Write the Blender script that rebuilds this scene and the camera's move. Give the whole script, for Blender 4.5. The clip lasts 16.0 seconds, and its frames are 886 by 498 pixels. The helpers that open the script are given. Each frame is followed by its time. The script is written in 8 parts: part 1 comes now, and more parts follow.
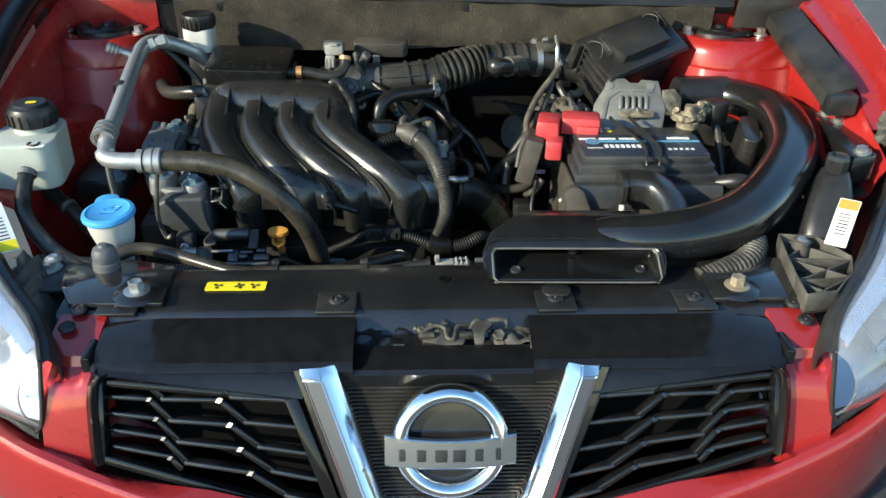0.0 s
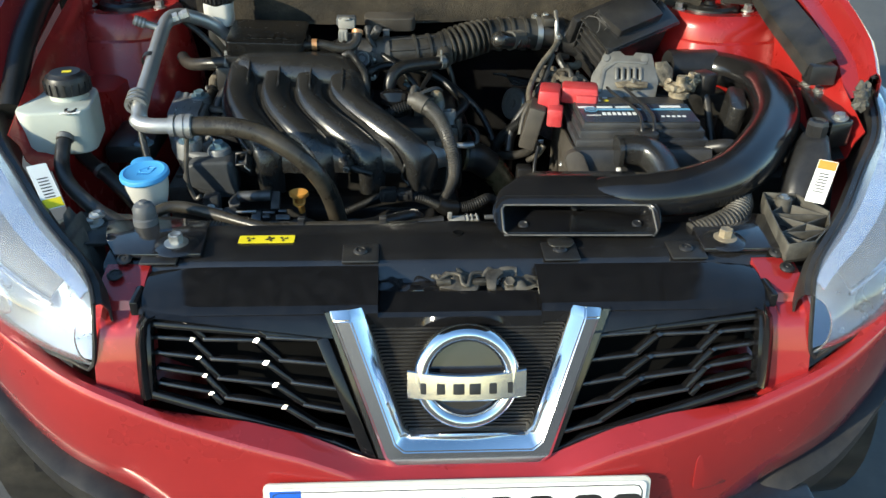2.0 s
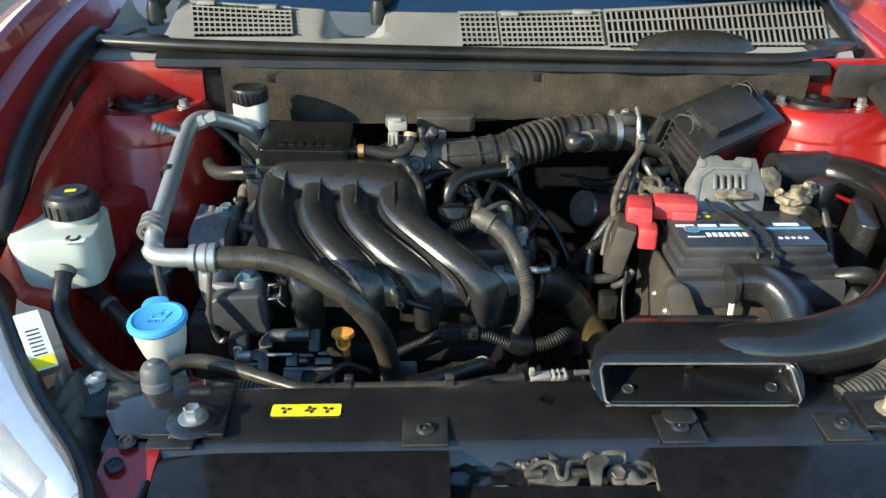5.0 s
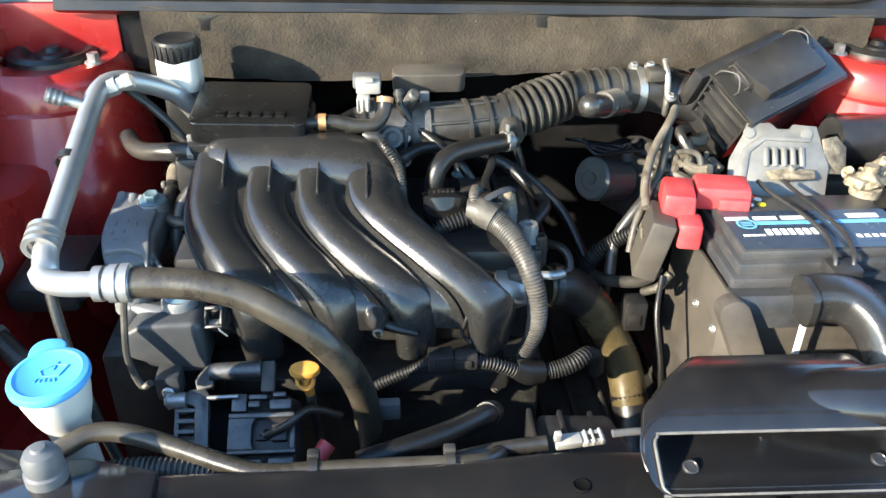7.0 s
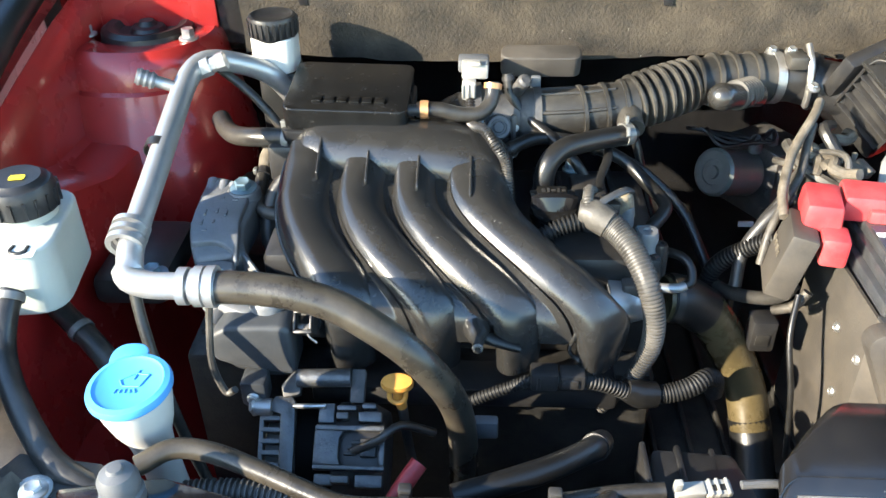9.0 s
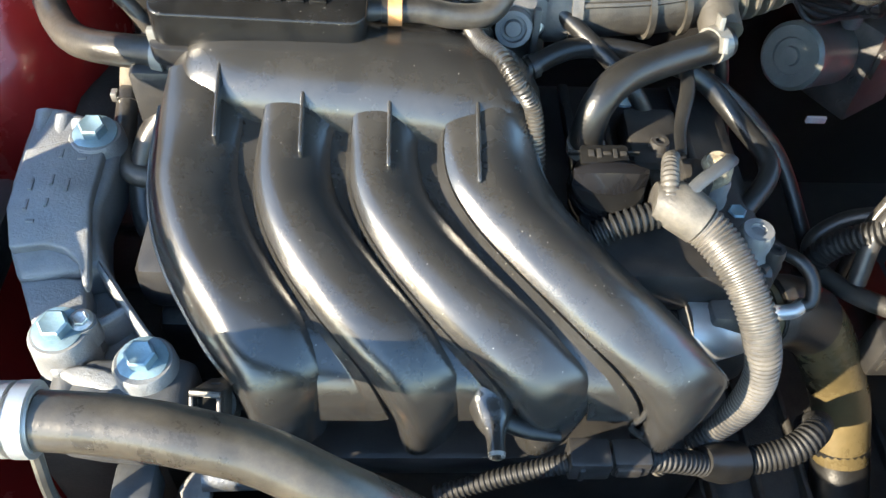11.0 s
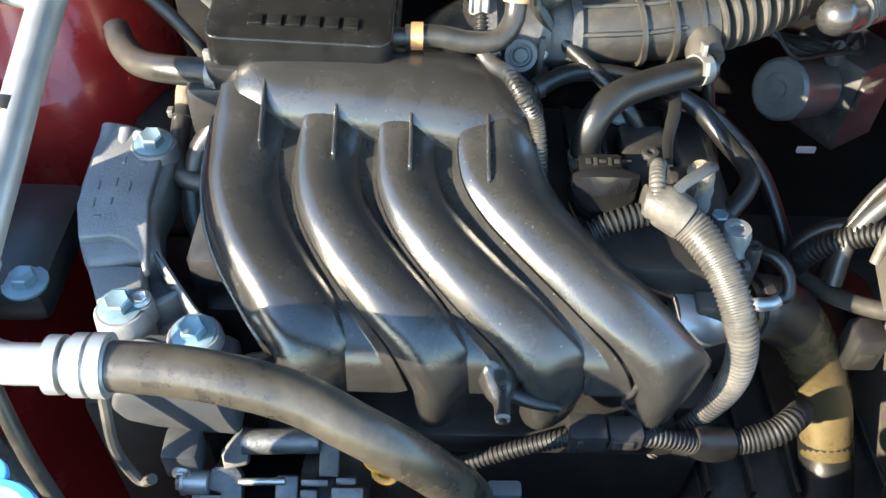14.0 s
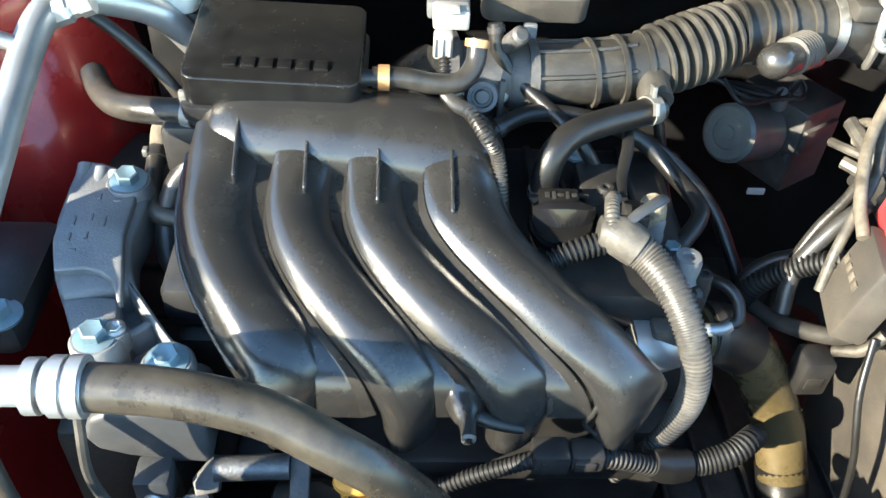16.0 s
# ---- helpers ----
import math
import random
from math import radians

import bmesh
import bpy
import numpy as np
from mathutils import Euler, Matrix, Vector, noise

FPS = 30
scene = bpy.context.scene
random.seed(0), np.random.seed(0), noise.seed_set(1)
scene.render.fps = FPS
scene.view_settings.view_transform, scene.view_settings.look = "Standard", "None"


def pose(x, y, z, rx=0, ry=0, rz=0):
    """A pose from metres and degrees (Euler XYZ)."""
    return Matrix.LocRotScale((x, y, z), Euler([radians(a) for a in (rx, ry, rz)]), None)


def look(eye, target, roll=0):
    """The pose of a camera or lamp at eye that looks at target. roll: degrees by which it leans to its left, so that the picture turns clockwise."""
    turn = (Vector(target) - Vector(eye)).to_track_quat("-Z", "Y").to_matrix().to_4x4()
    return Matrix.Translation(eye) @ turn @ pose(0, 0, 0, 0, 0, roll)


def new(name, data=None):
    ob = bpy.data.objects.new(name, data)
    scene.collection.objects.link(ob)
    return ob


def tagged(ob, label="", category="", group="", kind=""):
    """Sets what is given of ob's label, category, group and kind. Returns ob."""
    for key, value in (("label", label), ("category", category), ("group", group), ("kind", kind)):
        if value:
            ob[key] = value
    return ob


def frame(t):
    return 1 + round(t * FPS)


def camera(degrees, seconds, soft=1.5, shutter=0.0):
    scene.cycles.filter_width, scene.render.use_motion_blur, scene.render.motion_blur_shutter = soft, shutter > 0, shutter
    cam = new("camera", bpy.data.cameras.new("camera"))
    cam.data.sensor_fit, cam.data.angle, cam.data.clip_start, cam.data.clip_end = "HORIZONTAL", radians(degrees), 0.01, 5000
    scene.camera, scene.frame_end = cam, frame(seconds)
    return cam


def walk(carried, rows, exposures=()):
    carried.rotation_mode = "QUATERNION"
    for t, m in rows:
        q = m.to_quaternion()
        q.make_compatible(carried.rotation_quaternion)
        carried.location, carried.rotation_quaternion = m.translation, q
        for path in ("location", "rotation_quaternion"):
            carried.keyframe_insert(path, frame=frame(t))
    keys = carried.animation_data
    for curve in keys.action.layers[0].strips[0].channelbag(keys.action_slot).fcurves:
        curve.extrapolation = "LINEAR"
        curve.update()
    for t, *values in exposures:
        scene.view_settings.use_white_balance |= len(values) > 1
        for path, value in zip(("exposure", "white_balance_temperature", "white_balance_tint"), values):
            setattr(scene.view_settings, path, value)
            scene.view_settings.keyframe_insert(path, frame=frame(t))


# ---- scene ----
cam = camera(54.8, 16.0)
PATH = [
    (0, (-0.022, -0.069, 1.541), (0.047, 1.676, 0.567), 0.7),
    (0.5, (-0.038, -0.142, 1.548), (-0.002, 1.606, 0.578), 1.0),
    (1, (-0.065, -0.152, 1.554), (-0.011, 1.576, 0.548), 1.2),
    (1.5, (-0.081, -0.176, 1.553), (-0.001, 1.551, 0.547), 0.8),
    (2, (-0.068, -0.183, 1.557), (0.032, 1.542, 0.549), 1.1),
    (2.5, (-0.046, -0.177, 1.562), (0.059, 1.569, 0.592), 1.1),
    (3, (-0.031, -0.148, 1.564), (0.084, 1.622, 0.64), 1.0),
    (3.5, (-0.023, -0.089, 1.561), (0.072, 1.704, 0.68), 0.7),
    (4, (-0.016, -0.024, 1.548), (0.038, 1.785, 0.699), -0.1),
    (4.2, (-0.035, 0.003, 1.548), (-0.001, 1.815, 0.702), 0.1),
    (6.3, (-0.181, 0.3, 1.526), (-0.044, 2.021, 0.517), 1.3),
    (6.5, (-0.18, 0.331, 1.523), (-0.023, 2.042, 0.5), 1.6),
    (7, (-0.146, 0.432, 1.499), (-0.026, 2.134, 0.456), 0.7),
    (7.5, (-0.142, 0.455, 1.512), (-0.091, 2.137, 0.431), -0.2),
    (8, (-0.147, 0.498, 1.491), (-0.19, 2.157, 0.376), -1.3),
    (8.5, (-0.152, 0.525, 1.493), (-0.228, 2.173, 0.363), -1.4),
    (9, (-0.162, 0.536, 1.494), (-0.251, 2.191, 0.373), -0.9),
    (9.2, (-0.184, 0.541, 1.503), (-0.257, 2.194, 0.379), -0.6),
    (11.3, (-0.225, 1.017, 1.398), (-0.122, 2.239, -0.182), 4.3),
    (11.5, (-0.222, 1.029, 1.39), (-0.113, 2.237, -0.2), 4.5),
    (12, (-0.214, 1.059, 1.37), (-0.109, 2.287, -0.205), 3.9),
    (12.5, (-0.211, 1.095, 1.348), (-0.113, 2.3, -0.246), 4.0),
    (13, (-0.206, 1.075, 1.363), (-0.116, 2.253, -0.251), 4.0),
    (13.5, (-0.21, 1.005, 1.399), (-0.149, 2.216, -0.191), 3.5),
    (14, (-0.223, 0.882, 1.443), (-0.183, 2.257, -0.009), 2.4),
    (14.5, (-0.229, 0.84, 1.451), (-0.172, 2.303, 0.089), 2.5),
    (15, (-0.222, 0.842, 1.451), (-0.129, 2.316, 0.103), 3.2),
    (15.5, (-0.225, 0.845, 1.446), (-0.118, 2.327, 0.107), 3.5),
    (16, (-0.223, 0.845, 1.448), (-0.108, 2.313, 0.094), 3.9),
]
EXPOSURES = [(0.0, 1.4, 7060, 1), (1.2, 1.4, 7160, 2), (2.3, 1.22, 7110, 2), (4.2, 1.33, 7010, 1), (6.3, 2.42, 7160, 7), (9.2, 2.83, 7210, 8), (11.3, 3.24, 7610, 8), (13.5, 3.32, 7610, 8), (14.5, 3.14, 7310, 6), (16.0, 3.1, 7160, 5)]
walk(cam, [(t, look(eye, target, roll)) for t, eye, target, roll in PATH], EXPOSURES)

# ---- light ----
SUN = Vector((-0.77, -0.48, 0.375)).normalized()
world = bpy.data.worlds.new("sky")
scene.world = world
world.use_nodes = True
wn = world.node_tree.nodes
sky = wn.new("ShaderNodeTexSky")
sky.sky_type, sky.sun_disc = "NISHITA", False
sky.air_density, sky.dust_density, sky.ozone_density = 1.0, 0.3, 2.5
sky.sun_elevation = math.asin(SUN.z)
sky.sun_rotation = math.atan2(SUN.x, SUN.y)
vivid = wn.new("ShaderNodeHueSaturation")
vivid.inputs["Saturation"].default_value = 1.12
world.node_tree.links.new(sky.outputs[0], vivid.inputs["Color"])
world.node_tree.links.new(vivid.outputs[0], wn["Background"].inputs[0])
wn["Background"].inputs[1].default_value = 0.15
sun = new("sun", bpy.data.lights.new("sun", "SUN"))
sun.data.energy, sun.data.angle, sun.data.color = 3.1, radians(0.5), (1.0, 0.93, 0.82)
sun.rotation_euler = SUN.to_track_quat("Z", "Y").to_euler()


# ---- materials ----
def material(name, base, rough=0.5, metal=0.0, var=0.25, scale=14.0, bump=0.0, bscale=300.0, dust=0.0, speck=0.0, coat=0.0, dustcol=(0.33, 0.29, 0.23), trans=0.0, ior=1.45, alpha=1.0):
    m = bpy.data.materials.new(name)
    m.use_nodes = True
    n, l = m.node_tree.nodes, m.node_tree.links
    b = n["Principled BSDF"]
    tc = n.new("ShaderNodeTexCoord")
    info = n.new("ShaderNodeObjectInfo")

    def noisy(s, detail=5.0, rough_=0.6):
        t = n.new("ShaderNodeTexNoise")
        t.inputs["Scale"].default_value, t.inputs["Detail"].default_value, t.inputs["Roughness"].default_value = s, detail, rough_
        l.new(tc.outputs["Object"], t.inputs["Vector"])
        return t.outputs["Fac"]

    def mix(fac, a, c):
        k = n.new("ShaderNodeMix")
        k.data_type = "RGBA"
        for v, s in ((fac, k.inputs[0]), (a, k.inputs[6]), (c, k.inputs[7])):
            if hasattr(v, "links"):
                l.new(v, s)
            elif isinstance(v, tuple):
                s.default_value = (*v, 1)
            else:
                s.default_value = v
        return k.outputs[2]

    def remap(v, a, c, lo, hi):
        k = n.new("ShaderNodeMapRange")
        k.inputs[1].default_value, k.inputs[2].default_value, k.inputs[3].default_value, k.inputs[4].default_value = a, c, lo, hi
        l.new(v, k.inputs[0])
        return k.outputs[0]

    big, fine = noisy(scale), noisy(scale * 9, 4.0, 0.7)
    lo = tuple(c * (1 - var) for c in base)
    hi = tuple(min(1.0, c * (1 + var)) for c in base)
    col = mix(remap(big, 0.3, 0.7, 0, 1), lo, hi)
    col = mix(remap(fine, 0.35, 0.75, 0, 0.35), col, tuple(c * (1 - var * 0.8) for c in base))
    r = remap(big, 0.3, 0.7, max(0.02, rough * 0.82), min(1.0, rough * 1.18))
    if dust > 0:
        d = remap(noisy(scale * 0.7, 8.0, 0.75), 0.42, 0.78, 0.0, dust)
        col = mix(d, col, dustcol)
        add = n.new("ShaderNodeMath")
        add.operation, add.use_clamp = "MULTIPLY_ADD", True
        l.new(d, add.inputs[0])
        add.inputs[1].default_value = 0.6
        l.new(r, add.inputs[2])
        r = add.outputs[0]
    if speck > 0:
        v = n.new("ShaderNodeTexVoronoi")
        v.inputs["Scale"].default_value = 190.0
        l.new(tc.outputs["Object"], v.inputs["Vector"])
        s = remap(v.outputs["Distance"], 0.03, 0.075, speck, 0.0)
        sel = n.new("ShaderNodeSeparateColor")
        l.new(v.outputs["Color"], sel.inputs[0])
        g = n.new("ShaderNodeMath")
        g.operation = "GREATER_THAN"
        l.new(sel.outputs[0], g.inputs[0])
        g.inputs[1].default_value = 0.80
        mm = n.new("ShaderNodeMath")
        mm.operation = "MULTIPLY"
        l.new(g.outputs[0], mm.inputs[0])
        l.new(s, mm.inputs[1])
        col = mix(mm.outputs[0], col, (0.6, 0.56, 0.48))
    l.new(col, b.inputs["Base Color"])
    l.new(r, b.inputs["Roughness"])
    b.inputs["Metallic"].default_value = metal
    b.inputs["IOR"].default_value = ior
    b.inputs["Coat Weight"].default_value = coat
    b.inputs["Coat Roughness"].default_value = 0.04
    b.inputs["Transmission Weight"].default_value = trans
    b.inputs["Alpha"].default_value = alpha
    if bump > 0:
        bp = n.new("ShaderNodeBump")
        bp.inputs["Strength"].default_value, bp.inputs["Distance"].default_value = bump, 0.001
        l.new(noisy(bscale, 3.0, 0.6), bp.inputs["Height"])
        l.new(bp.outputs[0], b.inputs["Normal"])
    return m


RED = material("red_paint", (0.34, 0.022, 0.023), 0.28, 0.25, 0.10, 5, 0.05, 900, coat=1.0)
RED_DUSTY = material("red_paint_dusty", (0.30, 0.014, 0.013), 0.27, 0.1, 0.2, 6, 0.08, 500, dust=0.05, coat=0.4)
BLACK_GLOSS = material("gloss_black", (0.014, 0.014, 0.016), 0.13, 0.0, 0.3, 40, 0.03, 600, dust=0.03, coat=0.6, ior=1.5)
COVER_BLACK = material("polished_black_cover", (0.008, 0.008, 0.009), 0.09, 0.0, 0.3, 60, 0.015, 500, dust=0.015, speck=0.25, ior=1.46)
LID_BLACK = material("pebbled_black_plastic", (0.007, 0.007, 0.007), 0.24, 0.0, 0.3, 60, 0.10, 900, dust=0.015, speck=0.5, ior=1.38)
GRILLE_BLACK = material("grille_black", (0.007, 0.007, 0.008), 0.12, 0.0, 0.3, 40, 0.02, 600, dust=0.012, ior=1.42)
BLACK_SATIN = material("satin_black_plastic", (0.018, 0.0176, 0.0170), 0.235, 0.0, 0.15, 30, 0.12, 700, dust=0.03, speck=0.7, ior=1.60)
DUCT = material("glossy_duct_plastic", (0.008, 0.008, 0.009), 0.19, 0.0, 0.35, 10, 0.08, 500, dust=0.04, speck=0.5, ior=1.62)
BLACK_PLASTIC = material("black_plastic", (0.015, 0.015, 0.016), 0.36, 0.0, 0.35, 14, 0.2, 500, dust=0.09)
BLACK_DUSTY = material("dusty_black_plastic", (0.017, 0.0165, 0.016), 0.42, 0.0, 0.35, 15, 0.25, 400, dust=0.12)
BLACK_PAINT = material("black_painted_steel", (0.010, 0.010, 0.011), 0.22, 0.0, 0.3, 10, 0.12, 500, dust=0.04, speck=0.3, ior=1.7)
TAPE = material("grey_tape", (0.038, 0.035, 0.031), 0.45, 0.0, 0.3, 40, 0.4, 250, dust=0.3)
PIPE_RUBBER = material("dusty_moulded_rubber", (0.024, 0.0225, 0.020), 0.5, 0.0, 0.3, 15, 0.25, 400, dust=0.2)
RUBBER_CLEAN = material("clean_black_rubber", (0.009, 0.009, 0.009), 0.36, 0.0, 0.3, 20, 0.2, 350, dust=0.03)
RUBBER = material("hose_rubber", (0.018, 0.017, 0.016), 0.33, 0.0, 0.3, 20, 0.25, 350, dust=0.16)
RUBBER_BROWN = material("dusty_brown_rubber", (0.024, 0.021, 0.017), 0.26, 0.0, 0.3, 16, 0.15, 300, dust=0.28, dustcol=(0.21, 0.175, 0.125))
RUBBER_TAN = material("tan_dusty_rubber", (0.055, 0.042, 0.020), 0.24, 0.0, 0.3, 12, 0.12, 300, dust=0.35, dustcol=(0.24, 0.18, 0.09))
CONDUIT = material("corrugated_conduit", (0.045, 0.043, 0.040), 0.36, 0.0, 0.3, 25, 0.1, 300, dust=0.28)
# near-black copy of the conduit, with the lower bay's shade put into its colour
CONDUIT_BLACK = material("black_conduit", (0.006, 0.006, 0.006), 0.58, 0.0, 0.3, 25, 0.1, 300, dust=0.01)
CHROME = material("chrome", (0.86, 0.86, 0.87), 0.11, 1.0, 0.05, 8, 0.02, 500, dust=0.03)
ALU = material("aluminium_pipe", (0.41, 0.41, 0.405), 0.38, 0.72, 0.12, 25, 0.1, 400, dust=0.08)
CAST = material("cast_aluminium", (0.17, 0.18, 0.19), 0.55, 0.45, 0.25, 40, 0.5, 500, dust=0.25)
MOTOR_GREY = material("grey_painted_motor", (0.15, 0.165, 0.155), 0.34, 0.3, 0.25, 30, 0.15, 400, dust=0.2)
CAST_DARK = material("dark_cast_metal", (0.07, 0.07, 0.072), 0.55, 0.5, 0.4, 35, 0.5, 400, dust=0.3)
# blacker than CAST_DARK: the shade low in the bay is put into its colour
BLACK_CAST = material("black_casting_with_shade", (0.018, 0.0175, 0.017), 0.5, 0.3, 0.4, 35, 0.5, 400, dust=0.12)
GREY_PLASTIC = material("grey_plastic", (0.085, 0.09, 0.097), 0.5, 0.0, 0.15, 18, 0.2, 500, dust=0.15)
ZINC = material("zinc_bracket", (0.18, 0.18, 0.17), 0.46, 0.5, 0.2, 30, 0.2, 300, dust=0.3)
BOLT = material("zinc_bolt", (0.5, 0.5, 0.48), 0.35, 0.9, 0.3, 60, 0.2, 500, dust=0.3)
BOLT_BLUE = material("blue_zinc_bolt", (0.17, 0.27, 0.32), 0.4, 0.6, 0.25, 60, 0.2, 500, dust=0.2)
RUSTY = material("rusty_bolt", (0.33, 0.27, 0.19), 0.6, 0.5, 0.35, 60, 0.5, 300, dust=0.4)
OXIDE = material("oxidised_terminal", (0.24, 0.20, 0.14), 0.65, 0.4, 0.8, 90, 1.2, 200, dust=0.45, dustcol=(0.28, 0.25, 0.20))
BLUE_CAP = material("blue_cap_plastic", (0.05, 0.29, 0.60), 0.48, 0.0, 0.08, 15, 0.05, 500)
CONNECTOR = material("aged_white_connector", (0.26, 0.255, 0.235), 0.45, 0.0, 0.15, 30, 0.1, 300, dust=0.2)
TIMING = material("dark_grey_moulding", (0.038, 0.042, 0.047), 0.45, 0.0, 0.2, 18, 0.2, 500, dust=0.12)
WHITE_PLASTIC = material("white_plastic", (0.50, 0.49, 0.45), 0.42, 0.0, 0.08, 15, 0.1, 300, dust=0.1)
TANK = material("translucent_tank", (0.46, 0.49, 0.44), 0.40, 0.0, 0.1, 10, 0.1, 300, dust=0.12)
RED_PLASTIC = material("red_terminal_cover", (0.46, 0.035, 0.040), 0.42, 0.0, 0.12, 20, 0.2, 400, dust=0.2, dustcol=(0.6, 0.35, 0.33))
ORANGE = material("orange_dipstick", (0.56, 0.25, 0.045), 0.45, 0.0, 0.2, 30, 0.1, 300, dust=0.12)
COPPER_CLAMP = material("copper_clamp", (0.62, 0.30, 0.13), 0.4, 0.6, 0.2, 50, 0.2, 300, dust=0.2)
YELLOW = material("yellow_label", (0.82, 0.66, 0.03), 0.4, 0.0, 0.06, 20, 0.0)
WHITE_LABEL = material("white_label", (0.80, 0.80, 0.77), 0.45, 0.0, 0.05, 20, 0.0)
INK = material("dark_ink", (0.02, 0.02, 0.02), 0.5)
BAT_CASE = material("battery_case", (0.028, 0.030, 0.034), 0.34, 0.0, 0.25, 14, 0.2, 400, dust=0.15)
BAT_TOP = material("battery_label_blue", (0.02, 0.035, 0.06), 0.22, 0.0, 0.2, 12, 0.05, 400, dust=0.12)
LABEL_BLUE = material("light_blue_print", (0.12, 0.36, 0.55), 0.35)
HEAT_BOX = material("taupe_battery_box", (0.042, 0.037, 0.032), 0.6, 0.0, 0.2, 10, 0.3, 300, dust=0.3, dustcol=(0.22, 0.18, 0.13))
INSULATION = material("felt_insulation", (0.028, 0.023, 0.017), 0.95, 0.0, 0.85, 17, 2.0, 220, dust=0.42, speck=1.0, dustcol=(0.115, 0.090, 0.060))
COWL = material("grey_cowl_plastic", (0.22, 0.22, 0.215), 0.6, 0.0, 0.15, 9, 0.4, 500, dust=0.3)
SEAL = material("rubber_seal", (0.009, 0.009, 0.009), 0.35, 0.0, 0.2, 10, 0.1, 300, dust=0.06)
# near black, hardly reflecting: paints the shade inside openings, gaps and slots
SHADE_BLACK = material("shade_black", (0.004, 0.004, 0.004), 0.7, ior=1.12)
ASPHALT = material("asphalt", (0.075, 0.073, 0.07), 0.9, 0.0, 0.35, 3.0, 1.0, 90, dust=0.25, dustcol=(0.16, 0.15, 0.14))
WORN = material("worn_plastic_edge", (0.11, 0.105, 0.10), 0.35, 0.0, 0.35, 30, 0.2, 300, dust=0.3)
TAN_DUST = material("tan_dusty_wiring", (0.07, 0.058, 0.043), 0.65, 0.0, 0.4, 40, 0.4, 300, dust=0.5)
ALU_DARK = material("weathered_aluminium", (0.12, 0.125, 0.13), 0.42, 0.75, 0.35, 60, 0.6, 350, dust=0.2)
STEEL = material("bare_steel", (0.5, 0.49, 0.47), 0.4, 0.9, 0.3, 40, 0.3, 300, dust=0.35)
FOIL = material("dusty_grey_webbing", (0.060, 0.056, 0.048), 0.6, 0.0, 0.4, 40, 0.5, 200, dust=0.35, dustcol=(0.24, 0.22, 0.18))
GRIME = material("grimy_steel", (0.055, 0.050, 0.044), 0.5, 0.6, 0.5, 40, 0.6, 200, dust=0.5)
REFLECTOR = material("headlamp_reflector", (0.42, 0.49, 0.56), 0.30, 0.85, 0.06, 20, 0.02, 300)
PLATE_WHITE = material("plate_white", (0.80, 0.80, 0.78), 0.35, 0.0, 0.04, 20)
PLATE_BLUE = material("plate_blue", (0.02, 0.12, 0.55), 0.35, 0.0, 0.04, 20)
SCREEN = material("windscreen_glass", (0.012, 0.035, 0.085), 0.03, 0.0, 0.1, 4, coat=1.0)
LENS_MILK = material("hazed_polycarbonate", (0.86, 0.90, 0.95), 0.10, 0.0, 0.05, 9, trans=0.92, ior=1.2, coat=1.0)

# ---- mesh tools ----
BASE = {}


def thing(name, at, label, category, group="", kind=""):
    ob = new(name)
    ob.empty_display_size = 0.05
    ob.location = at
    BASE[ob.name] = Vector(at)
    return tagged(ob, label, category, group, kind)


def part(name, bm, mat, parent=None, label="", angle=38, loc=None):
    base = BASE[parent.name] if parent is not None else Vector(loc if loc is not None else (0, 0, 0))
    bmesh.ops.recalc_face_normals(bm, faces=bm.faces)
    bm.transform(Matrix.Translation(-base))
    me = bpy.data.meshes.new(name)
    bm.to_mesh(me)
    bm.free()
    me.materials.append(mat)
    me.shade_smooth()
    me.set_sharp_from_angle(angle=radians(angle))
    ob = new(name, me)
    if parent is not None:
        ob.parent = parent
    else:
        ob.location = base
    BASE[ob.name] = base
    if label:
        ob["label"] = label
    return ob


def solo(name, bm, mat, label, category, at, group="", kind="", angle=38):
    return tagged(part(name, bm, mat, None, "", angle, at), label, category, group, kind)


def B():
    return bmesh.new()


def absorb(bm, other, m=None):
    if m is not None:
        other.transform(m)
    me = bpy.data.meshes.new("tmp")
    other.to_mesh(me)
    other.free()
    bm.from_mesh(me)
    bpy.data.meshes.remove(me)
    return bm


def box(bm, a, b, bevel=0.0, m=None, seg=2, taper=None):
    """A box from corner a to corner b; taper: scale of the top face in x and y."""
    o = bmesh.new()
    a, b = Vector(a), Vector(b)
    bmesh.ops.create_cube(o, size=1.0)
    for v in o.verts:
        k = Vector(v.co)
        if taper and v.co.z > 0:
            k.x *= taper[0]
            k.y *= taper[1]
        v.co = (a + b) / 2 + Vector((k.x * (b.x - a.x), k.y * (b.y - a.y), k.z * (b.z - a.z)))
    if bevel:
        bmesh.ops.bevel(o, geom=o.edges[:], offset=bevel, segments=seg, affect="EDGES", profile=0.5, clamp_overlap=True)
    return absorb(bm, o, m)


def prism(bm, poly, h, m=None, bevel=0.0, seg=2):
    """A polygon in x, y given height h along z, then moved by m."""
    o = bmesh.new()
    vs = [o.verts.new((x, y, 0)) for x, y in poly]
    f = o.faces.new(vs)
    r = bmesh.ops.extrude_face_region(o, geom=[f])
    for v in r["geom"]:
        if isinstance(v, bmesh.types.BMVert):
            v.co.z += h
    bmesh.ops.recalc_face_normals(o, faces=o.faces)
    if bevel:
        bmesh.ops.bevel(o, geom=o.edges[:], offset=bevel, segments=seg, affect="EDGES", profile=0.5, clamp_overlap=True)
    return absorb(bm, o, m)


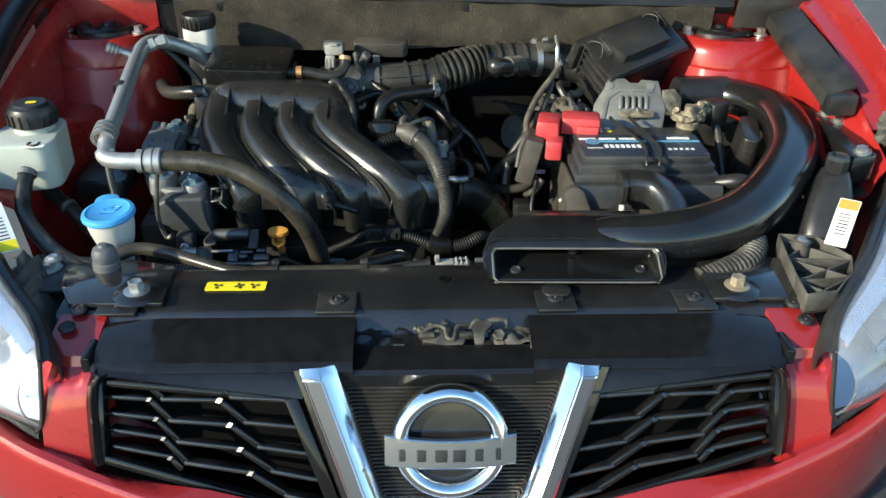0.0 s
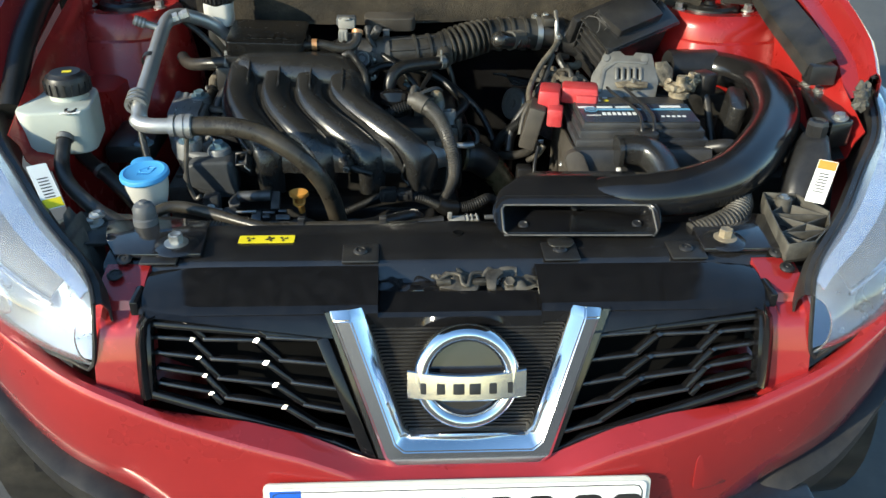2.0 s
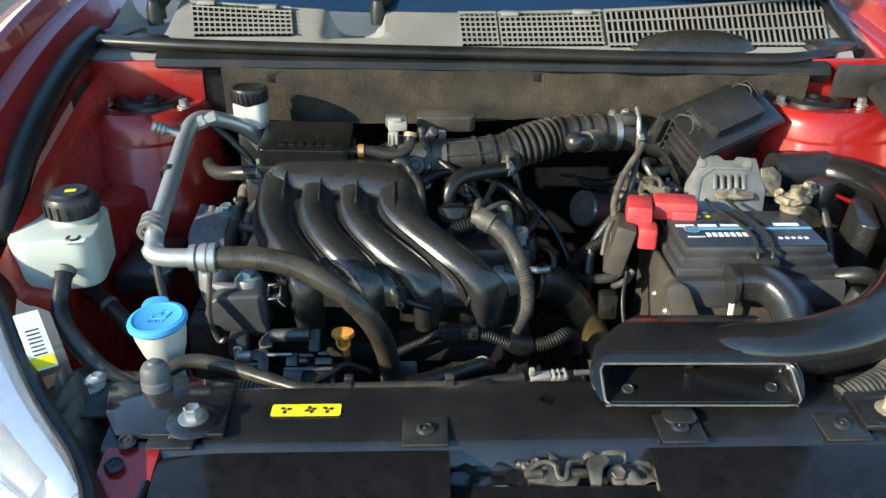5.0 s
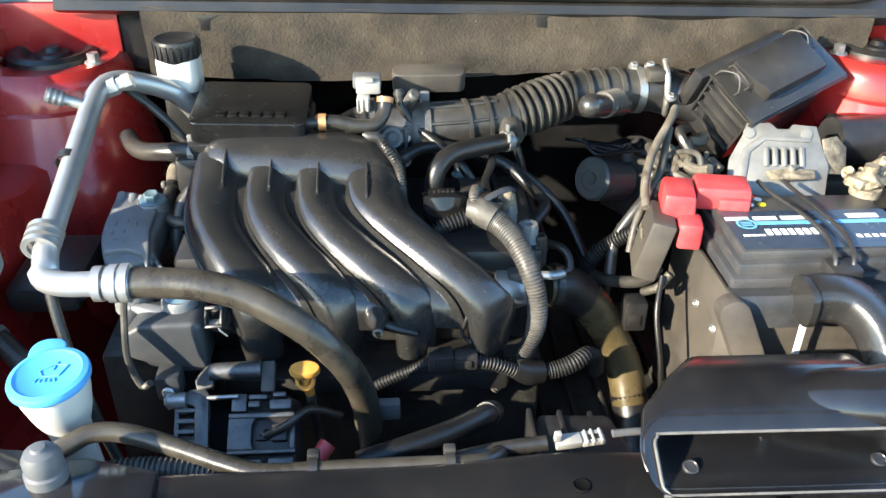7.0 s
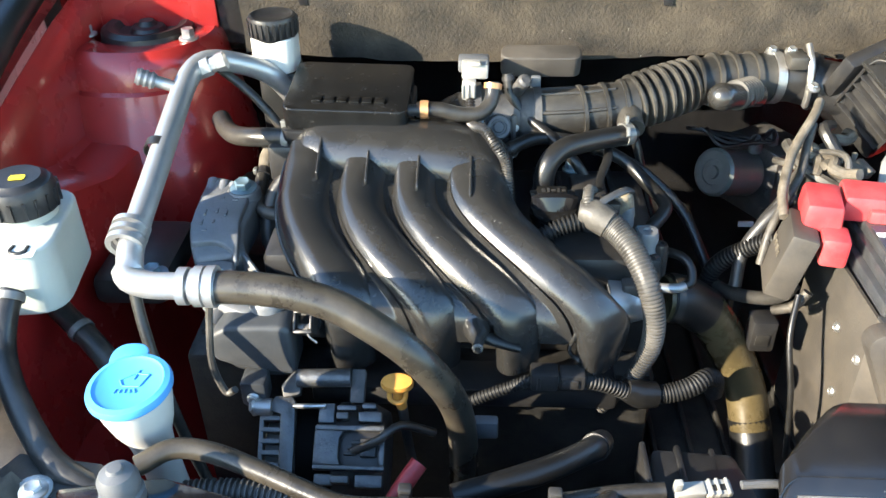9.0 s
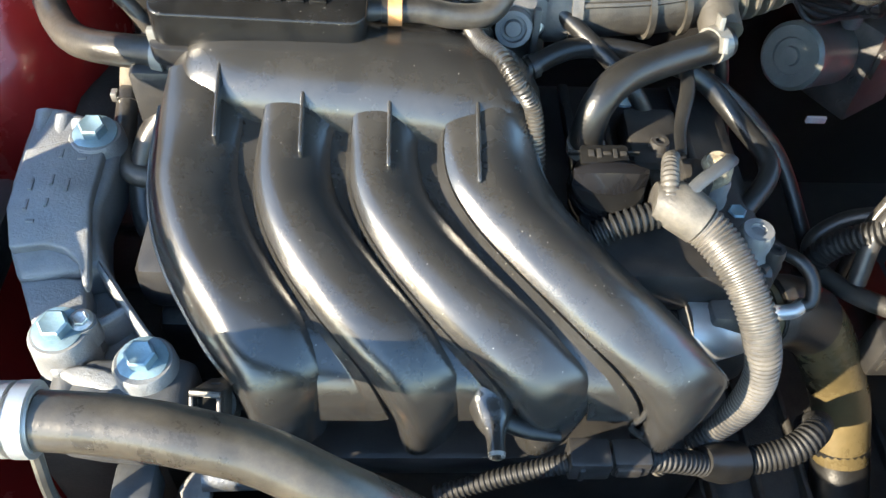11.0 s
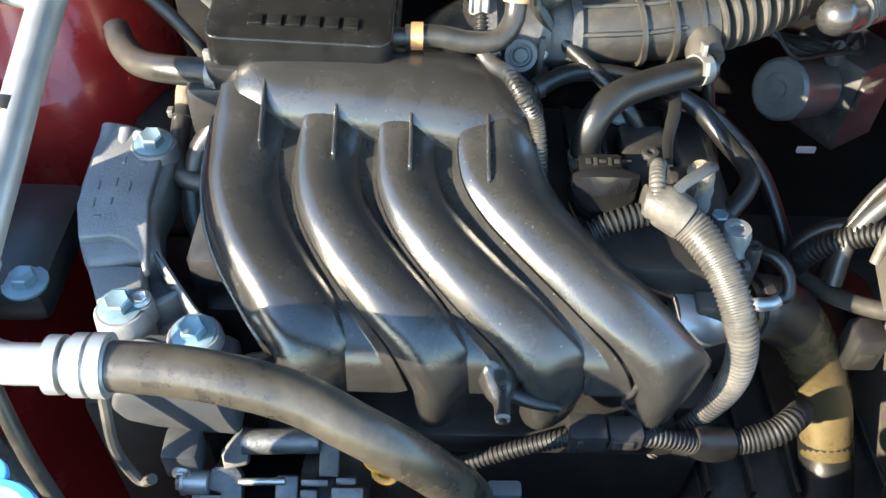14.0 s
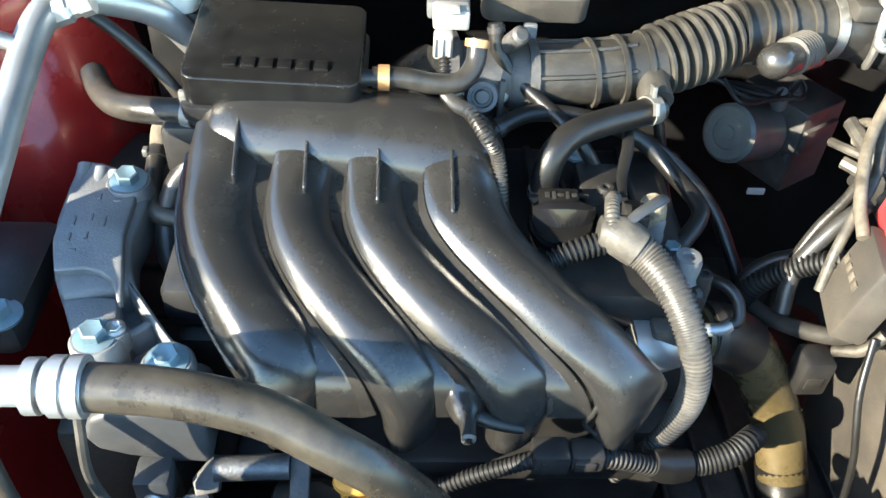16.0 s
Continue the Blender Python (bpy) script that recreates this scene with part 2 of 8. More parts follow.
def lump(bm, c, size, seed, amp=0.35, m=None):
    """A rough knob with an uneven, crusted skin."""
    o = bmesh.new()
    bmesh.ops.create_icosphere(o, subdivisions=3, radius=1.0)
    for v in o.verts:
        p = Vector(v.co)
        k = 1 + amp * (noise.noise(p * 1.6 + Vector((seed, 0, 0))) + 0.6 * noise.noise(p * 4.5 + Vector((0, seed, 0))))
        v.co = Vector((p.x * size[0] * k + c[0], p.y * size[1] * k + c[1], p.z * size[2] * k + c[2]))
    return absorb(bm, o, m)


def lathe(bm, prof, m=None, seg=28):
    """Turns (radius, height) pairs round z."""
    o = bmesh.new()
    rings = []
    for r, z in prof:
        if r < 1e-6:
            rings.append([o.verts.new((0, 0, z))])
        else:
            rings.append([o.verts.new((r * math.cos(6.28318531 * k / seg), r * math.sin(6.28318531 * k / seg), z)) for k in range(seg)])
    for p, q in zip(rings, rings[1:]):
        for k in range(seg):
            j = (k + 1) % seg
            if len(p) == 1 and len(q) > 1:
                o.faces.new((p[0], q[k], q[j]))
            elif len(q) == 1 and len(p) > 1:
                o.faces.new((p[k], p[j], q[0]))
            elif len(p) > 1:
                o.faces.new((p[k], p[j], q[j], q[k]))
    return absorb(bm, o, m)


def spline(pts, n):
    """n points along a smooth line through pts (numbers of any dimension)."""
    p = [np.array(q, float) for q in pts]
    if len(p) == 2:
        return [p[0] + (p[1] - p[0]) * k / (n - 1) for k in range(n)]
    p = [2 * p[0] - p[1]] + p + [2 * p[-1] - p[-2]]
    d = [max(1e-9, np.linalg.norm(p[k + 1][:3] - p[k][:3])) for k in range(1, len(p) - 2)]
    s = np.r_[0, np.cumsum(d)]
    out = []
    for u in np.linspace(0, s[-1], n):
        k = min(int(np.searchsorted(s, u, "right")) - 1, len(d) - 1)
        t = (u - s[k]) / d[k]
        a, b, c, e = p[k], p[k + 1], p[k + 2], p[k + 3]
        out.append(0.5 * (2 * b + (c - a) * t + (2 * a - 5 * b + 4 * c - e) * t * t + (3 * b - a - 3 * c + e) * t ** 3))
    return out


def tube(bm, pts, r, seg=14, n=None, corr=None, caps=True, squash=1.0, up=(0, 0, 1), power=1.0, lean=0.0):
    """A round hose along pts. r: a radius or one for each point. corr: (pitch, depth) of ribs. squash: height over width."""
    rs = list(r) if isinstance(r, (list, tuple)) else [r] * len(pts)
    full = [(*p, q) for p, q in zip(pts, rs)]
    length = sum((Vector(a) - Vector(b)).length for a, b in zip(pts, pts[1:]))
    if corr:
        n = int(length / corr[0] * 4) + 2
    n = n or max(6, len(pts) * 7)
    path = spline(full, n)
    cs = [Vector(q[:3]) for q in path]
    o = bmesh.new()
    rings = []
    side = None
    for k, c in enumerate(cs):
        t = (cs[min(k + 1, n - 1)] - cs[max(k - 1, 0)]).normalized()
        if side is None:
            side = t.cross(Vector(up))
            if side.length < 0.1:
                side = t.cross(Vector((0, 1, 0)))
        side = (side - t * side.dot(t)).normalized()
        nor = side.cross(t)
        rad = path[k][3]
        if corr:
            rad += corr[1] * (0.5 if k % 4 in (1, 2) else -0.5)
        ring = []
        for j in range(seg):
            u, v = math.cos(6.28318531 * j / seg), math.sin(6.28318531 * j / seg)
            u, v = math.copysign(abs(u) ** power, u), math.copysign(abs(v) ** power, v)
            ring.append(o.verts.new(c + side * u * rad + nor * (v * squash + lean * u * max(0.0, v)) * rad))
        rings.append(ring)
    for p, q in zip(rings, rings[1:]):
        for j in range(seg):
            o.faces.new((p[j], p[(j + 1) % seg], q[(j + 1) % seg], q[j]))
    if caps:
        o.faces.new(rings[0][::-1])
        o.faces.new(rings[-1])
    return absorb(bm, o)


def loft(bm, rows, closed=False, caps=False, m=None):
    """Skins rows of equally many points."""
    o = bmesh.new()
    vs = [[o.verts.new(p) for p in row] for row in rows]
    k = len(rows[0])
    for p, q in zip(vs, vs[1:]):
        for j in range(k if closed else k - 1):
            o.faces.new((p[j], p[(j + 1) % k], q[(j + 1) % k], q[j]))
    if caps:
        o.faces.new(vs[0][::-1])
        o.faces.new(vs[-1])
    return absorb(bm, o, m)


def sheet(bm, rows, thick, m=None):
    """A skin of rows of points with a thickness, inwards along its normals."""
    o = bmesh.new()
    vs = [[o.verts.new(p) for p in row] for row in rows]
    for p, q in zip(vs, vs[1:]):
        for j in range(len(p) - 1):
            o.faces.new((p[j], p[j + 1], q[j + 1], q[j]))
    o.normal_update()
    bmesh.ops.solidify(o, geom=o.faces[:], thickness=thick)
    return absorb(bm, o, m)


def rrect(w, h, r, n=4):
    out = []
    for cx, cy, a in ((w / 2 - r, h / 2 - r, 0), (-w / 2 + r, h / 2 - r, 90), (-w / 2 + r, -h / 2 + r, 180), (w / 2 - r, -h / 2 + r, 270)):
        for k in range(n + 1):
            t = radians(a + 90 * k / n)
            out.append((cx + r * math.cos(t), cy + r * math.sin(t)))
    return out


def basis(at, z, x=(1, 0, 0)):
    """A pose at a place with z along one way and x near another."""
    z = Vector(z).normalized()
    x = Vector(x)
    if x.cross(z).length < 0.01 * x.length:
        x = Vector((0, 1, 0))
    x = (x - z * x.dot(z)).normalized()
    y = z.cross(x)
    m = Matrix((x, y, z)).transposed().to_4x4()
    m.translation = Vector(at)
    return m


def bolt_bm(bm, at, z=(0, 0, 1), r=0.008, h=0.007, washer=1.5):
    m = basis(at, z)
    lathe(bm, [(0, -0.001), (r * washer, -0.001), (r * washer, 0.0015), (r * 1.1, 0.003), (0, 0.003)], m, 20)
    o = B()
    lathe(o, [(0, 0.002), (r * 0.98, 0.002), (r, 0.003), (r, h - 0.001), (r * 0.85, h), (r * 0.55, h - 0.0008), (0, h - 0.0012)], None, 6)
    return absorb(bm, o, m)


def bolt(at, z=(0, 0, 1), r=0.008, h=0.007, mat=None, parent=None, washer=1.5, label=""):
    return part("bolt", bolt_bm(B(), at, z, r, h, washer), mat or BOLT, parent, label, 30)


def clip(at, z=(0, 0, 1), r=0.010, parent=None, mat=None):
    bm = lathe(B(), [(0, 0), (r, 0), (r, 0.002), (r * 0.8, 0.0045), (r * 0.62, 0.005), (r * 0.6, 0.0035), (r * 0.25, 0.0035), (r * 0.2, 0.0045), (0, 0.0045)], basis(at, z), 20)
    return part("push_clip", bm, mat or BLACK_PLASTIC, parent)


def band(bm, at, axis, r, w=0.008, thick=0.0015):
    """A clamp ring round an axis."""
    return lathe(bm, [(r, -w / 2), (r + thick, -w / 2), (r + thick, w / 2), (r, w / 2), (r, -w / 2)], basis(at, axis), 24)


XC = 0.015


# ---- ground ----
bm = B()
bmesh.ops.create_grid(bm, x_segments=40, y_segments=40, size=400)
solo("ground", bm, ASPHALT, "worn grey asphalt of a car park", "asphalt", (0, 0, 0), kind="structure")

# ---- car body ----
body = thing("car_body", (XC, 1.4, 0.0), "red car with its bonnet raised, front wings and engine bay", "car")


def wing_rows(side):
    """Outer skin of a front wing, from the bonnet gap over the crest to the arch."""
    rows = []
    for y, xc_, z in ((1.28, 0.785, 1.062), (1.37, 0.795, 1.115), (1.65, 0.80, 1.190), (1.95, 0.80, 1.235), (2.25, 0.79, 1.26)):
        xc_ += 0.065 if side < 0 else 0.0
        z += 0.045 if side < 0 else 0.0
        rows.append([(XC + side * (xc_ - (0.10 if side < 0 else 0.052)), y, z - (0.115 if side < 0 else 0.072)), (XC + side * (xc_ - 0.052), y, z - 0.060), (XC + side * (xc_ - 0.046), y, z - 0.050), (XC + side * (xc_ - 0.016), y, z - 0.044), (XC + side * (xc_ - 0.010), y, z - 0.006), (XC + side * xc_, y, z)])
        if side < 0:
            rows[-1] += [(XC - xc_ - 0.05, y, z - 0.02), (XC - xc_ - 0.10, y + 0.02, z - 0.10), (XC - xc_ - 0.125, y + 0.03, z - 0.28), (XC - xc_ - 0.13, y + 0.03, z - 0.50)]
        else:
            rows[-1] += [(XC + xc_ + 0.006, y, z - 0.004), (XC + xc_ + 0.012, y, z - 0.014), (XC + xc_ + 0.022, y + 0.01, z - 0.08), (XC + xc_ + 0.050, y + 0.02, z - 0.28), (XC + xc_ + 0.055, y + 0.03, z - 0.50)]
    return [list(r) for r in zip(*[[tuple(q) for q in spline(c, 24)] for c in zip(*rows)])]


for side in (-1, 1):
    part("front_wing", sheet(B(), wing_rows(side), -0.0015 * side), RED, body)
    # inner wing: wall below the wing's flange, down to the chassis leg
    rows = []
    for y, top, led, xi in ((1.19, 0.985, 0.925, 0.678), (1.25, 1.01, 0.95, 0.68), (1.37, 1.06, 1.00, 0.665), (1.48, 1.09, 0.965, 0.65), (1.60, 1.12, 0.96, 0.64), (1.72, 1.14, 0.96, 0.64)):
        rows.append([(XC + side * 0.742, y, top), (XC + side * 0.728, y, top - 0.02), (XC + side * 0.722, y, led + 0.012), (XC + side * 0.712, y, led + 0.003), (XC + side * (xi + 0.02), y, led), (XC + side * (xi + 0.004), y, led - 0.008), (XC + side * xi, y, led - 0.03), (XC + side * (xi - 0.02), y, 0.72), (XC + side * 0.54, y, 0.62), (XC + side * 0.46, y, 0.42)])
    part("inner_wing", sheet(B(), rows, 0.002 * side), RED_DUSTY, body)
    # strut tower: rounded dome with a flat top
    tw = Vector((XC + (0.605 if side > 0 else -0.655), 1.69 if side > 0 else 1.70, 0))
    bm = B()
    ring = []
    for k in range(25):
        a = radians(-200 + 220 * k / 24)
        c, s = math.cos(a), math.sin(a)
        ring.append([(tw.x + r * (c if c > 0 else -(1.55 if side > 0 else 1.25) * abs(c) ** 0.7) * side * -1, tw.y + r2 * s, z) for r, r2, z in ((0.06, 0.06, 1.075), (0.094, 0.096, 1.078), (0.104, 0.107, 1.070), (0.108, 0.114, 1.055), (0.110, 0.118, 1.030), (0.113, 0.124, 1.026), (0.128, 0.150, 0.93), (0.131, 0.156, 0.925), (0.136, 0.170, 0.84), (0.14, 0.185, 0.45))])
    sheet(bm, ring, 0.002)
    tower = part("strut_tower", bm, RED_DUSTY, body)
    bm = lathe(B(), [(0, 0.012), (0.010, 0.012), (0.014, 0.006), (0.022, 0.004), (0.026, -0.002), (0.040, -0.001), (0.046, 0.007), (0.056, 0.009), (0.064, 0.004), (0.068, -0.02)], Matrix.Translation((tw.x, tw.y, 1.078)), 32)
    part("strut_mount", bm, RUBBER_CLEAN, tower, "black rubber strut mount")
    for a in (200, 330, 90):
        bolt((tw.x + 0.082 * math.cos(radians(a)), tw.y + 0.082 * math.sin(radians(a)), 1.079), (0, 0, 1), 0.009, 0.014, BOLT, tower)
    # shelf between tower, wing and bulkhead
    box(bm := B(), (XC + side * 0.56 if side > 0 else XC - 0.80, 1.74, 1.05), (XC + 0.80 if side > 0 else XC - 0.56, 1.90, 1.062), 0.004)
    part("tower_shelf", bm, RED_DUSTY, body)
    # chassis leg
    box(bm := B(), (XC + side * 0.44 if side > 0 else XC - 0.56, 0.98, 0.50), (XC + 0.56 if side > 0 else XC - 0.44, 1.75, 0.62), 0.012)
    part("chassis_leg", bm, RED_DUSTY, body)

# dark rubber strip along the wing flange
tube(bm := B(), [(-0.746, 1.26, 1.000), (-0.757, 1.40, 1.078), (-0.764, 1.55, 1.128), (-0.766, 1.70, 1.163), (-0.760, 1.80, 1.178)], 0.022, 14, n=40)
part("wing_seal", bm, SEAL, body, "black rubber wing seal")
# black splash shield inside the wing beside the duct
rows = []
for y, led, xi in ((1.19, 0.925, 0.678), (1.25, 0.945, 0.68), (1.37, 0.985, 0.672), (1.44, 0.985, 0.655), (1.50, 0.972, 0.650)):
    rows.append([(XC + 0.716, y, led + 0.010), (XC + xi + 0.014, y, led + 0.006), (XC + xi - 0.004, y, led - 0.004), (XC + xi - 0.008, y, led - 0.03), (XC + xi - 0.030, y, 0.72), (XC + 0.53, y, 0.62)])
part("splash_shield", sheet(B(), rows, 0.002), BLACK_DUSTY, body, "black plastic splash shield")
# added black filler boxes stand in for the shade down in the wing well
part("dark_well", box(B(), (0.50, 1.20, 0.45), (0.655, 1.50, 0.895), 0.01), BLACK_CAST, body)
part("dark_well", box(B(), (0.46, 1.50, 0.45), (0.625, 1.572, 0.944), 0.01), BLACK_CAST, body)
# front wheels under the wings
for side in (-1, 1):
    wm = basis((XC + side * 0.80, 1.42, 0.33), (side, 0, 0), (0, 1, 0))
    tyre = part("tyre", lathe(B(), [(0.21, -0.09), (0.30, -0.10), (0.325, -0.085), (0.33, 0.0), (0.325, 0.085), (0.30, 0.10), (0.21, 0.09)], wm, 40), RUBBER, body, "black rubber tyre")
    part("rim", lathe(B(), [(0.0, 0.05), (0.06, 0.05), (0.19, 0.06), (0.215, 0.085), (0.215, -0.085), (0.0, -0.05)], wm, 32), ALU_DARK, tyre, "grey alloy rim")
# bulkhead and its felt
bm = sheet(B(), [[(x, 1.95, 0.42), (x, 1.93, 0.80), (x, 1.90, 1.00), (x, 1.74, 1.035), (x, 1.725, 1.05), (x, 1.72, 1.15)] for x in np.linspace(-0.80, 0.83, 20)], 0.002)
part("bulkhead", bm, BLACK_PAINT, body)
for side in (-1, 1):
    box(bm := B(), (XC - 0.78 if side < 0 else XC + 0.545, 1.713, 1.05), (XC - 0.557 if side < 0 else XC + 0.78, 1.7195, 1.150), 0.002)
    part("bulkhead_side", bm, RED_DUSTY, body)
rows = []
for k in range(41):
    x = -0.50 + 1.10 * k / 40
    z0, z1 = 1.040 + 0.006 * math.sin(x * 9) + 0.004 * noise.noise((x * 22, 0, 5)), 1.150 - 0.018 * (x + 0.5)
    rows.append([(x, 1.698 + 0.006 * noise.noise((x * 9, z * 20, 3)) + (1.165 - z) * 0.03, z) for z in np.linspace(z0, z1, 9)])
part("felt_insulation", sheet(B(), rows, 0.012), INSULATION, body, "grey-brown dusty felt sound insulation")
box(bm := B(), (-0.74, 1.00, 0.40), (0.77, 1.95, 0.42))
part("undertray", bm, BLACK_PLASTIC, body)
part("crash_beam", box(B(), (XC - 0.55, 0.72, 0.50), (XC + 0.55, 0.99, 0.58), 0.01), BLACK_PAINT, body)

# slam panel
rows = []
for k in range(61):
    x = -0.50 + 1.03 * k / 60
    u = abs(x - XC) / 0.5
    back = 1.012 + 0.010 * math.exp(-((x - 0.02) / 0.09) ** 2) - 0.03 * max(0, u - 0.75) * 2
    rows.append([(x, 0.885, 0.870), (x, 0.900, 0.8995), (x, 0.907, 0.904), (x, 0.930, 0.906), (x, 0.955, 0.9075), (x, back - 0.008, 0.909), (x, back, 0.905), (x, back + 0.003, 0.87), (x, back + 0.003, 0.80)])
slam = part("slam_panel", sheet(B(), rows, -0.0015), BLACK_PAINT, body, "black painted slam panel with push clips")
for x in (-0.42, -0.127, 0.173, 0.366):
    o = box(B(), (x - 0.027, 0.893, 0.9045), (x + 0.027, 0.945, 0.9095), 0.003)
    part("clip_plate", o, BLACK_PLASTIC, slam)
    clip((x, 0.920, 0.909), (0, 0, 1), 0.011, slam)
part("drain_hole", lathe(B(), [(0, 0.001), (0.006, 0.001), (0.0075, 0.002), (0.009, 0.0005)], Matrix.Translation((0.022, 0.976, 0.908)), 18), SHADE_BLACK, slam)
# bonnet stop brackets and bolts at both ends
for side in (-1, 1):
    cx = XC + side * 0.42
    poly = [(-0.075, -0.045), (0.05, -0.045), (0.075, 0.0), (0.09, 0.06), (0.0, 0.075), (-0.07, 0.055)]
    o = prism(B(), [(x * side, y) for x, y in (poly if side > 0 else poly[::-1])], 0.008, pose(cx + side * 0.03, 0.955, 0.907), 0.003)
    br = part("end_bracket", o, BLACK_GLOSS, slam)
    lathe(o := B(), [(0.034, 0.0), (0.03, 0.004), (0.016, 0.006), (0.0, 0.006)], Matrix.Translation((cx - side * 0.005, 0.936, 0.913)), 24)
    part("boss", o, BLACK_PAINT, br)
    bolt((cx - side * 0.005, 0.936, 0.918), (0, 0, 1), 0.0105, 0.016, RUSTY if side > 0 else BOLT, br, 1.7)

# warning label with fan pictograms
lab = prism(B(), rrect(0.084, 0.023, 0.003), 0.0006, pose(-0.271, 0.961, 0.9085), 0.0)
label = part("warning_label", lab, YELLOW, slam, "yellow warning label with fan symbols")
o = B()
for cx, n in ((-0.296, 3), (-0.266, 4), (-0.245, 3)):
    for k in range(n):
        prism(o, [(0.0008, 0), (0.004, -0.0026), (0.0075, -0.001), (0.0065, 0.0022), (0.003, 0.002)], 0.0004, pose(cx, 0.961, 0.9093, 0, 0, 360 * k / n + 20))
part("pictogram", o, INK, label)

# latch recess with its worn mechanism
rec = thing("bonnet_latch", (0.06, 0.885, 0.86), "grimy steel bonnet latch in the slam panel", "latch")
box(o := B(), (-0.115, 0.848, 0.862), (0.185, 0.899, 0.870), 0.002)
part("backing", o, BLACK_DUSTY, rec)


def crumple(x0, x1, y0, y1, z0, amp, seed, fall=0.0):
    """Uneven pressed sheet over the recess."""
    rows = []
    for x in np.linspace(x0, x1, 22):
        row = []
        for y in np.linspace(y0, y1, 14):
            f = noise.noise((x * 34, y * 46, seed)) + 0.5 * noise.noise((x * 90, y * 110, seed + 4))
            row.append((x, y, z0 + amp * max(-0.6, min(0.7, f * 1.6)) - fall * (y1 - y)))
        rows.append(row)
    return sheet(B(), rows, 0.002)


part("cover", crumple(-0.112, 0.02, 0.852, 0.903, 0.877, 0.007, 1.0), BLACK_PAINT, rec, "", 60)
part("cover", crumple(0.015, 0.105, 0.884, 0.906, 0.887, 0.008, 7.0), FOIL, rec, "dusty grey pressed lip", 60)
part("cover", crumple(0.10, 0.178, 0.853, 0.903, 0.880, 0.008, 12.0), FOIL, rec, "tan oxidised plate", 60)
o = B()
prism(o, [(-0.030, -0.010), (0.0, -0.014), (0.024, -0.012), (0.030, 0.004), (0.018, 0.014), (-0.012, 0.012), (-0.034, 0.006)], 0.008, pose(0.020, 0.868, 0.880, 24, 0, -6), 0.002)
part("latch_plate", o, GRIME, rec)
prism(o := B(), [(-0.006, -0.016), (0.006, -0.016), (0.007, 0.004), (0.016, 0.014), (0.010, 0.021), (-0.008, 0.018), (-0.012, 0.008)], 0.007, pose(0.066, 0.866, 0.887, 28, 0, -8), 0.002)
part("hook", o, GRIME, rec)
tube(o := B(), [(-0.012, 0.866, 0.892), (0.004, 0.873, 0.898), (0.018, 0.869, 0.898), (0.022, 0.858, 0.890), (0.030, 0.857, 0.889), (0.036, 0.872, 0.898), (0.052, 0.876, 0.898)], 0.0028, 8, n=40)
part("spring", o, GRIME, rec)
for dx in (-0.006, 0.046):
    box(o := B(), (dx - 0.010, 0.8605, 0.883), (dx + 0.012, 0.869, 0.8935), 0.003)
    part("pawl", o, GRIME, rec)
rng_l = random.Random(9)
for k in range(9):
    x, y = rng_l.uniform(-0.02, 0.05), rng_l.uniform(0.874, 0.886)
    bolt((x, y, 0.889), (rng_l.uniform(-0.5, 0.5), -0.3, 1), rng_l.uniform(0.0025, 0.0045), 0.004, GRIME, rec)
bolt((0.092, 0.868, 0.882), (-0.1, -0.5, 1), 0.0085, 0.010, GRIME, rec)
bolt((0.150, 0.892, 0.888), (0, -0.3, 1), 0.005, 0.004, GRIME, rec)
prism(o := B(), [(-0.02, -0.016), (0.012, -0.020), (0.026, -0.006), (0.020, 0.010), (0.004, 0.006), (-0.014, 0.012)], 0.004, pose(0.148, 0.862, 0.884, 20, 0, 10), 0.001)
part("bracket", o, FOIL, rec)

# ---- grille ----
GY = lambda z: 0.80 - (0.885 - z) * 0.36
grille = thing("radiator_grille", (XC, 0.80, 0.64), "gloss black honeycomb grille with a chrome vee", "grille")
# top cover, left and right raised panels joined by a lower middle
for side in (-1, 1):
    rows = []
    for k in range(25):
        x = 0.115 + (0.445 - 0.115) * k / 24
        e = max(0.0, (x - 0.36) / 0.085) ** 2
        rows.append([(XC + side * x, 0.8025 + e * 0.012, 0.862), (XC + side * x, 0.801 + e * 0.012, 0.880 - 0.004 * e), (XC + side * x, 0.806 + e * 0.012, 0.8850 - 0.004 * e), (XC + side * x, 0.814 + e * 0.010, 0.8868 - 0.004 * e), (XC + side * x, 0.838, 0.8935 - 0.005 * e), (XC + side * x, 0.866, 0.9000 - 0.006 * e), (XC + side * x, 0.888, 0.9015 - 0.007 * e), (XC + side * x, 0.893, 0.893 - 0.007 * e)])
    part("top_cover", sheet(B(), rows, 0.002 * side), COVER_BLACK, grille)
    o = B()
    box(o, (XC + side * 0.452 - 0.006, 0.815, 0.80), (XC + side * 0.452 + 0.006, 0.895, 0.893), 0.003)
    part("end_cap", o, COVER_BLACK, grille)
rows = [[(x, 0.803, 0.85), (x, 0.802, 0.872), (x, 0.806, 0.876), (x, 0.85, 0.880), (x, 0.853, 0.87)] for x in np.linspace(XC - 0.118, XC + 0.118, 10)]
part("middle_cover", sheet(B(), rows, 0.002), COVER_BLACK, grille)

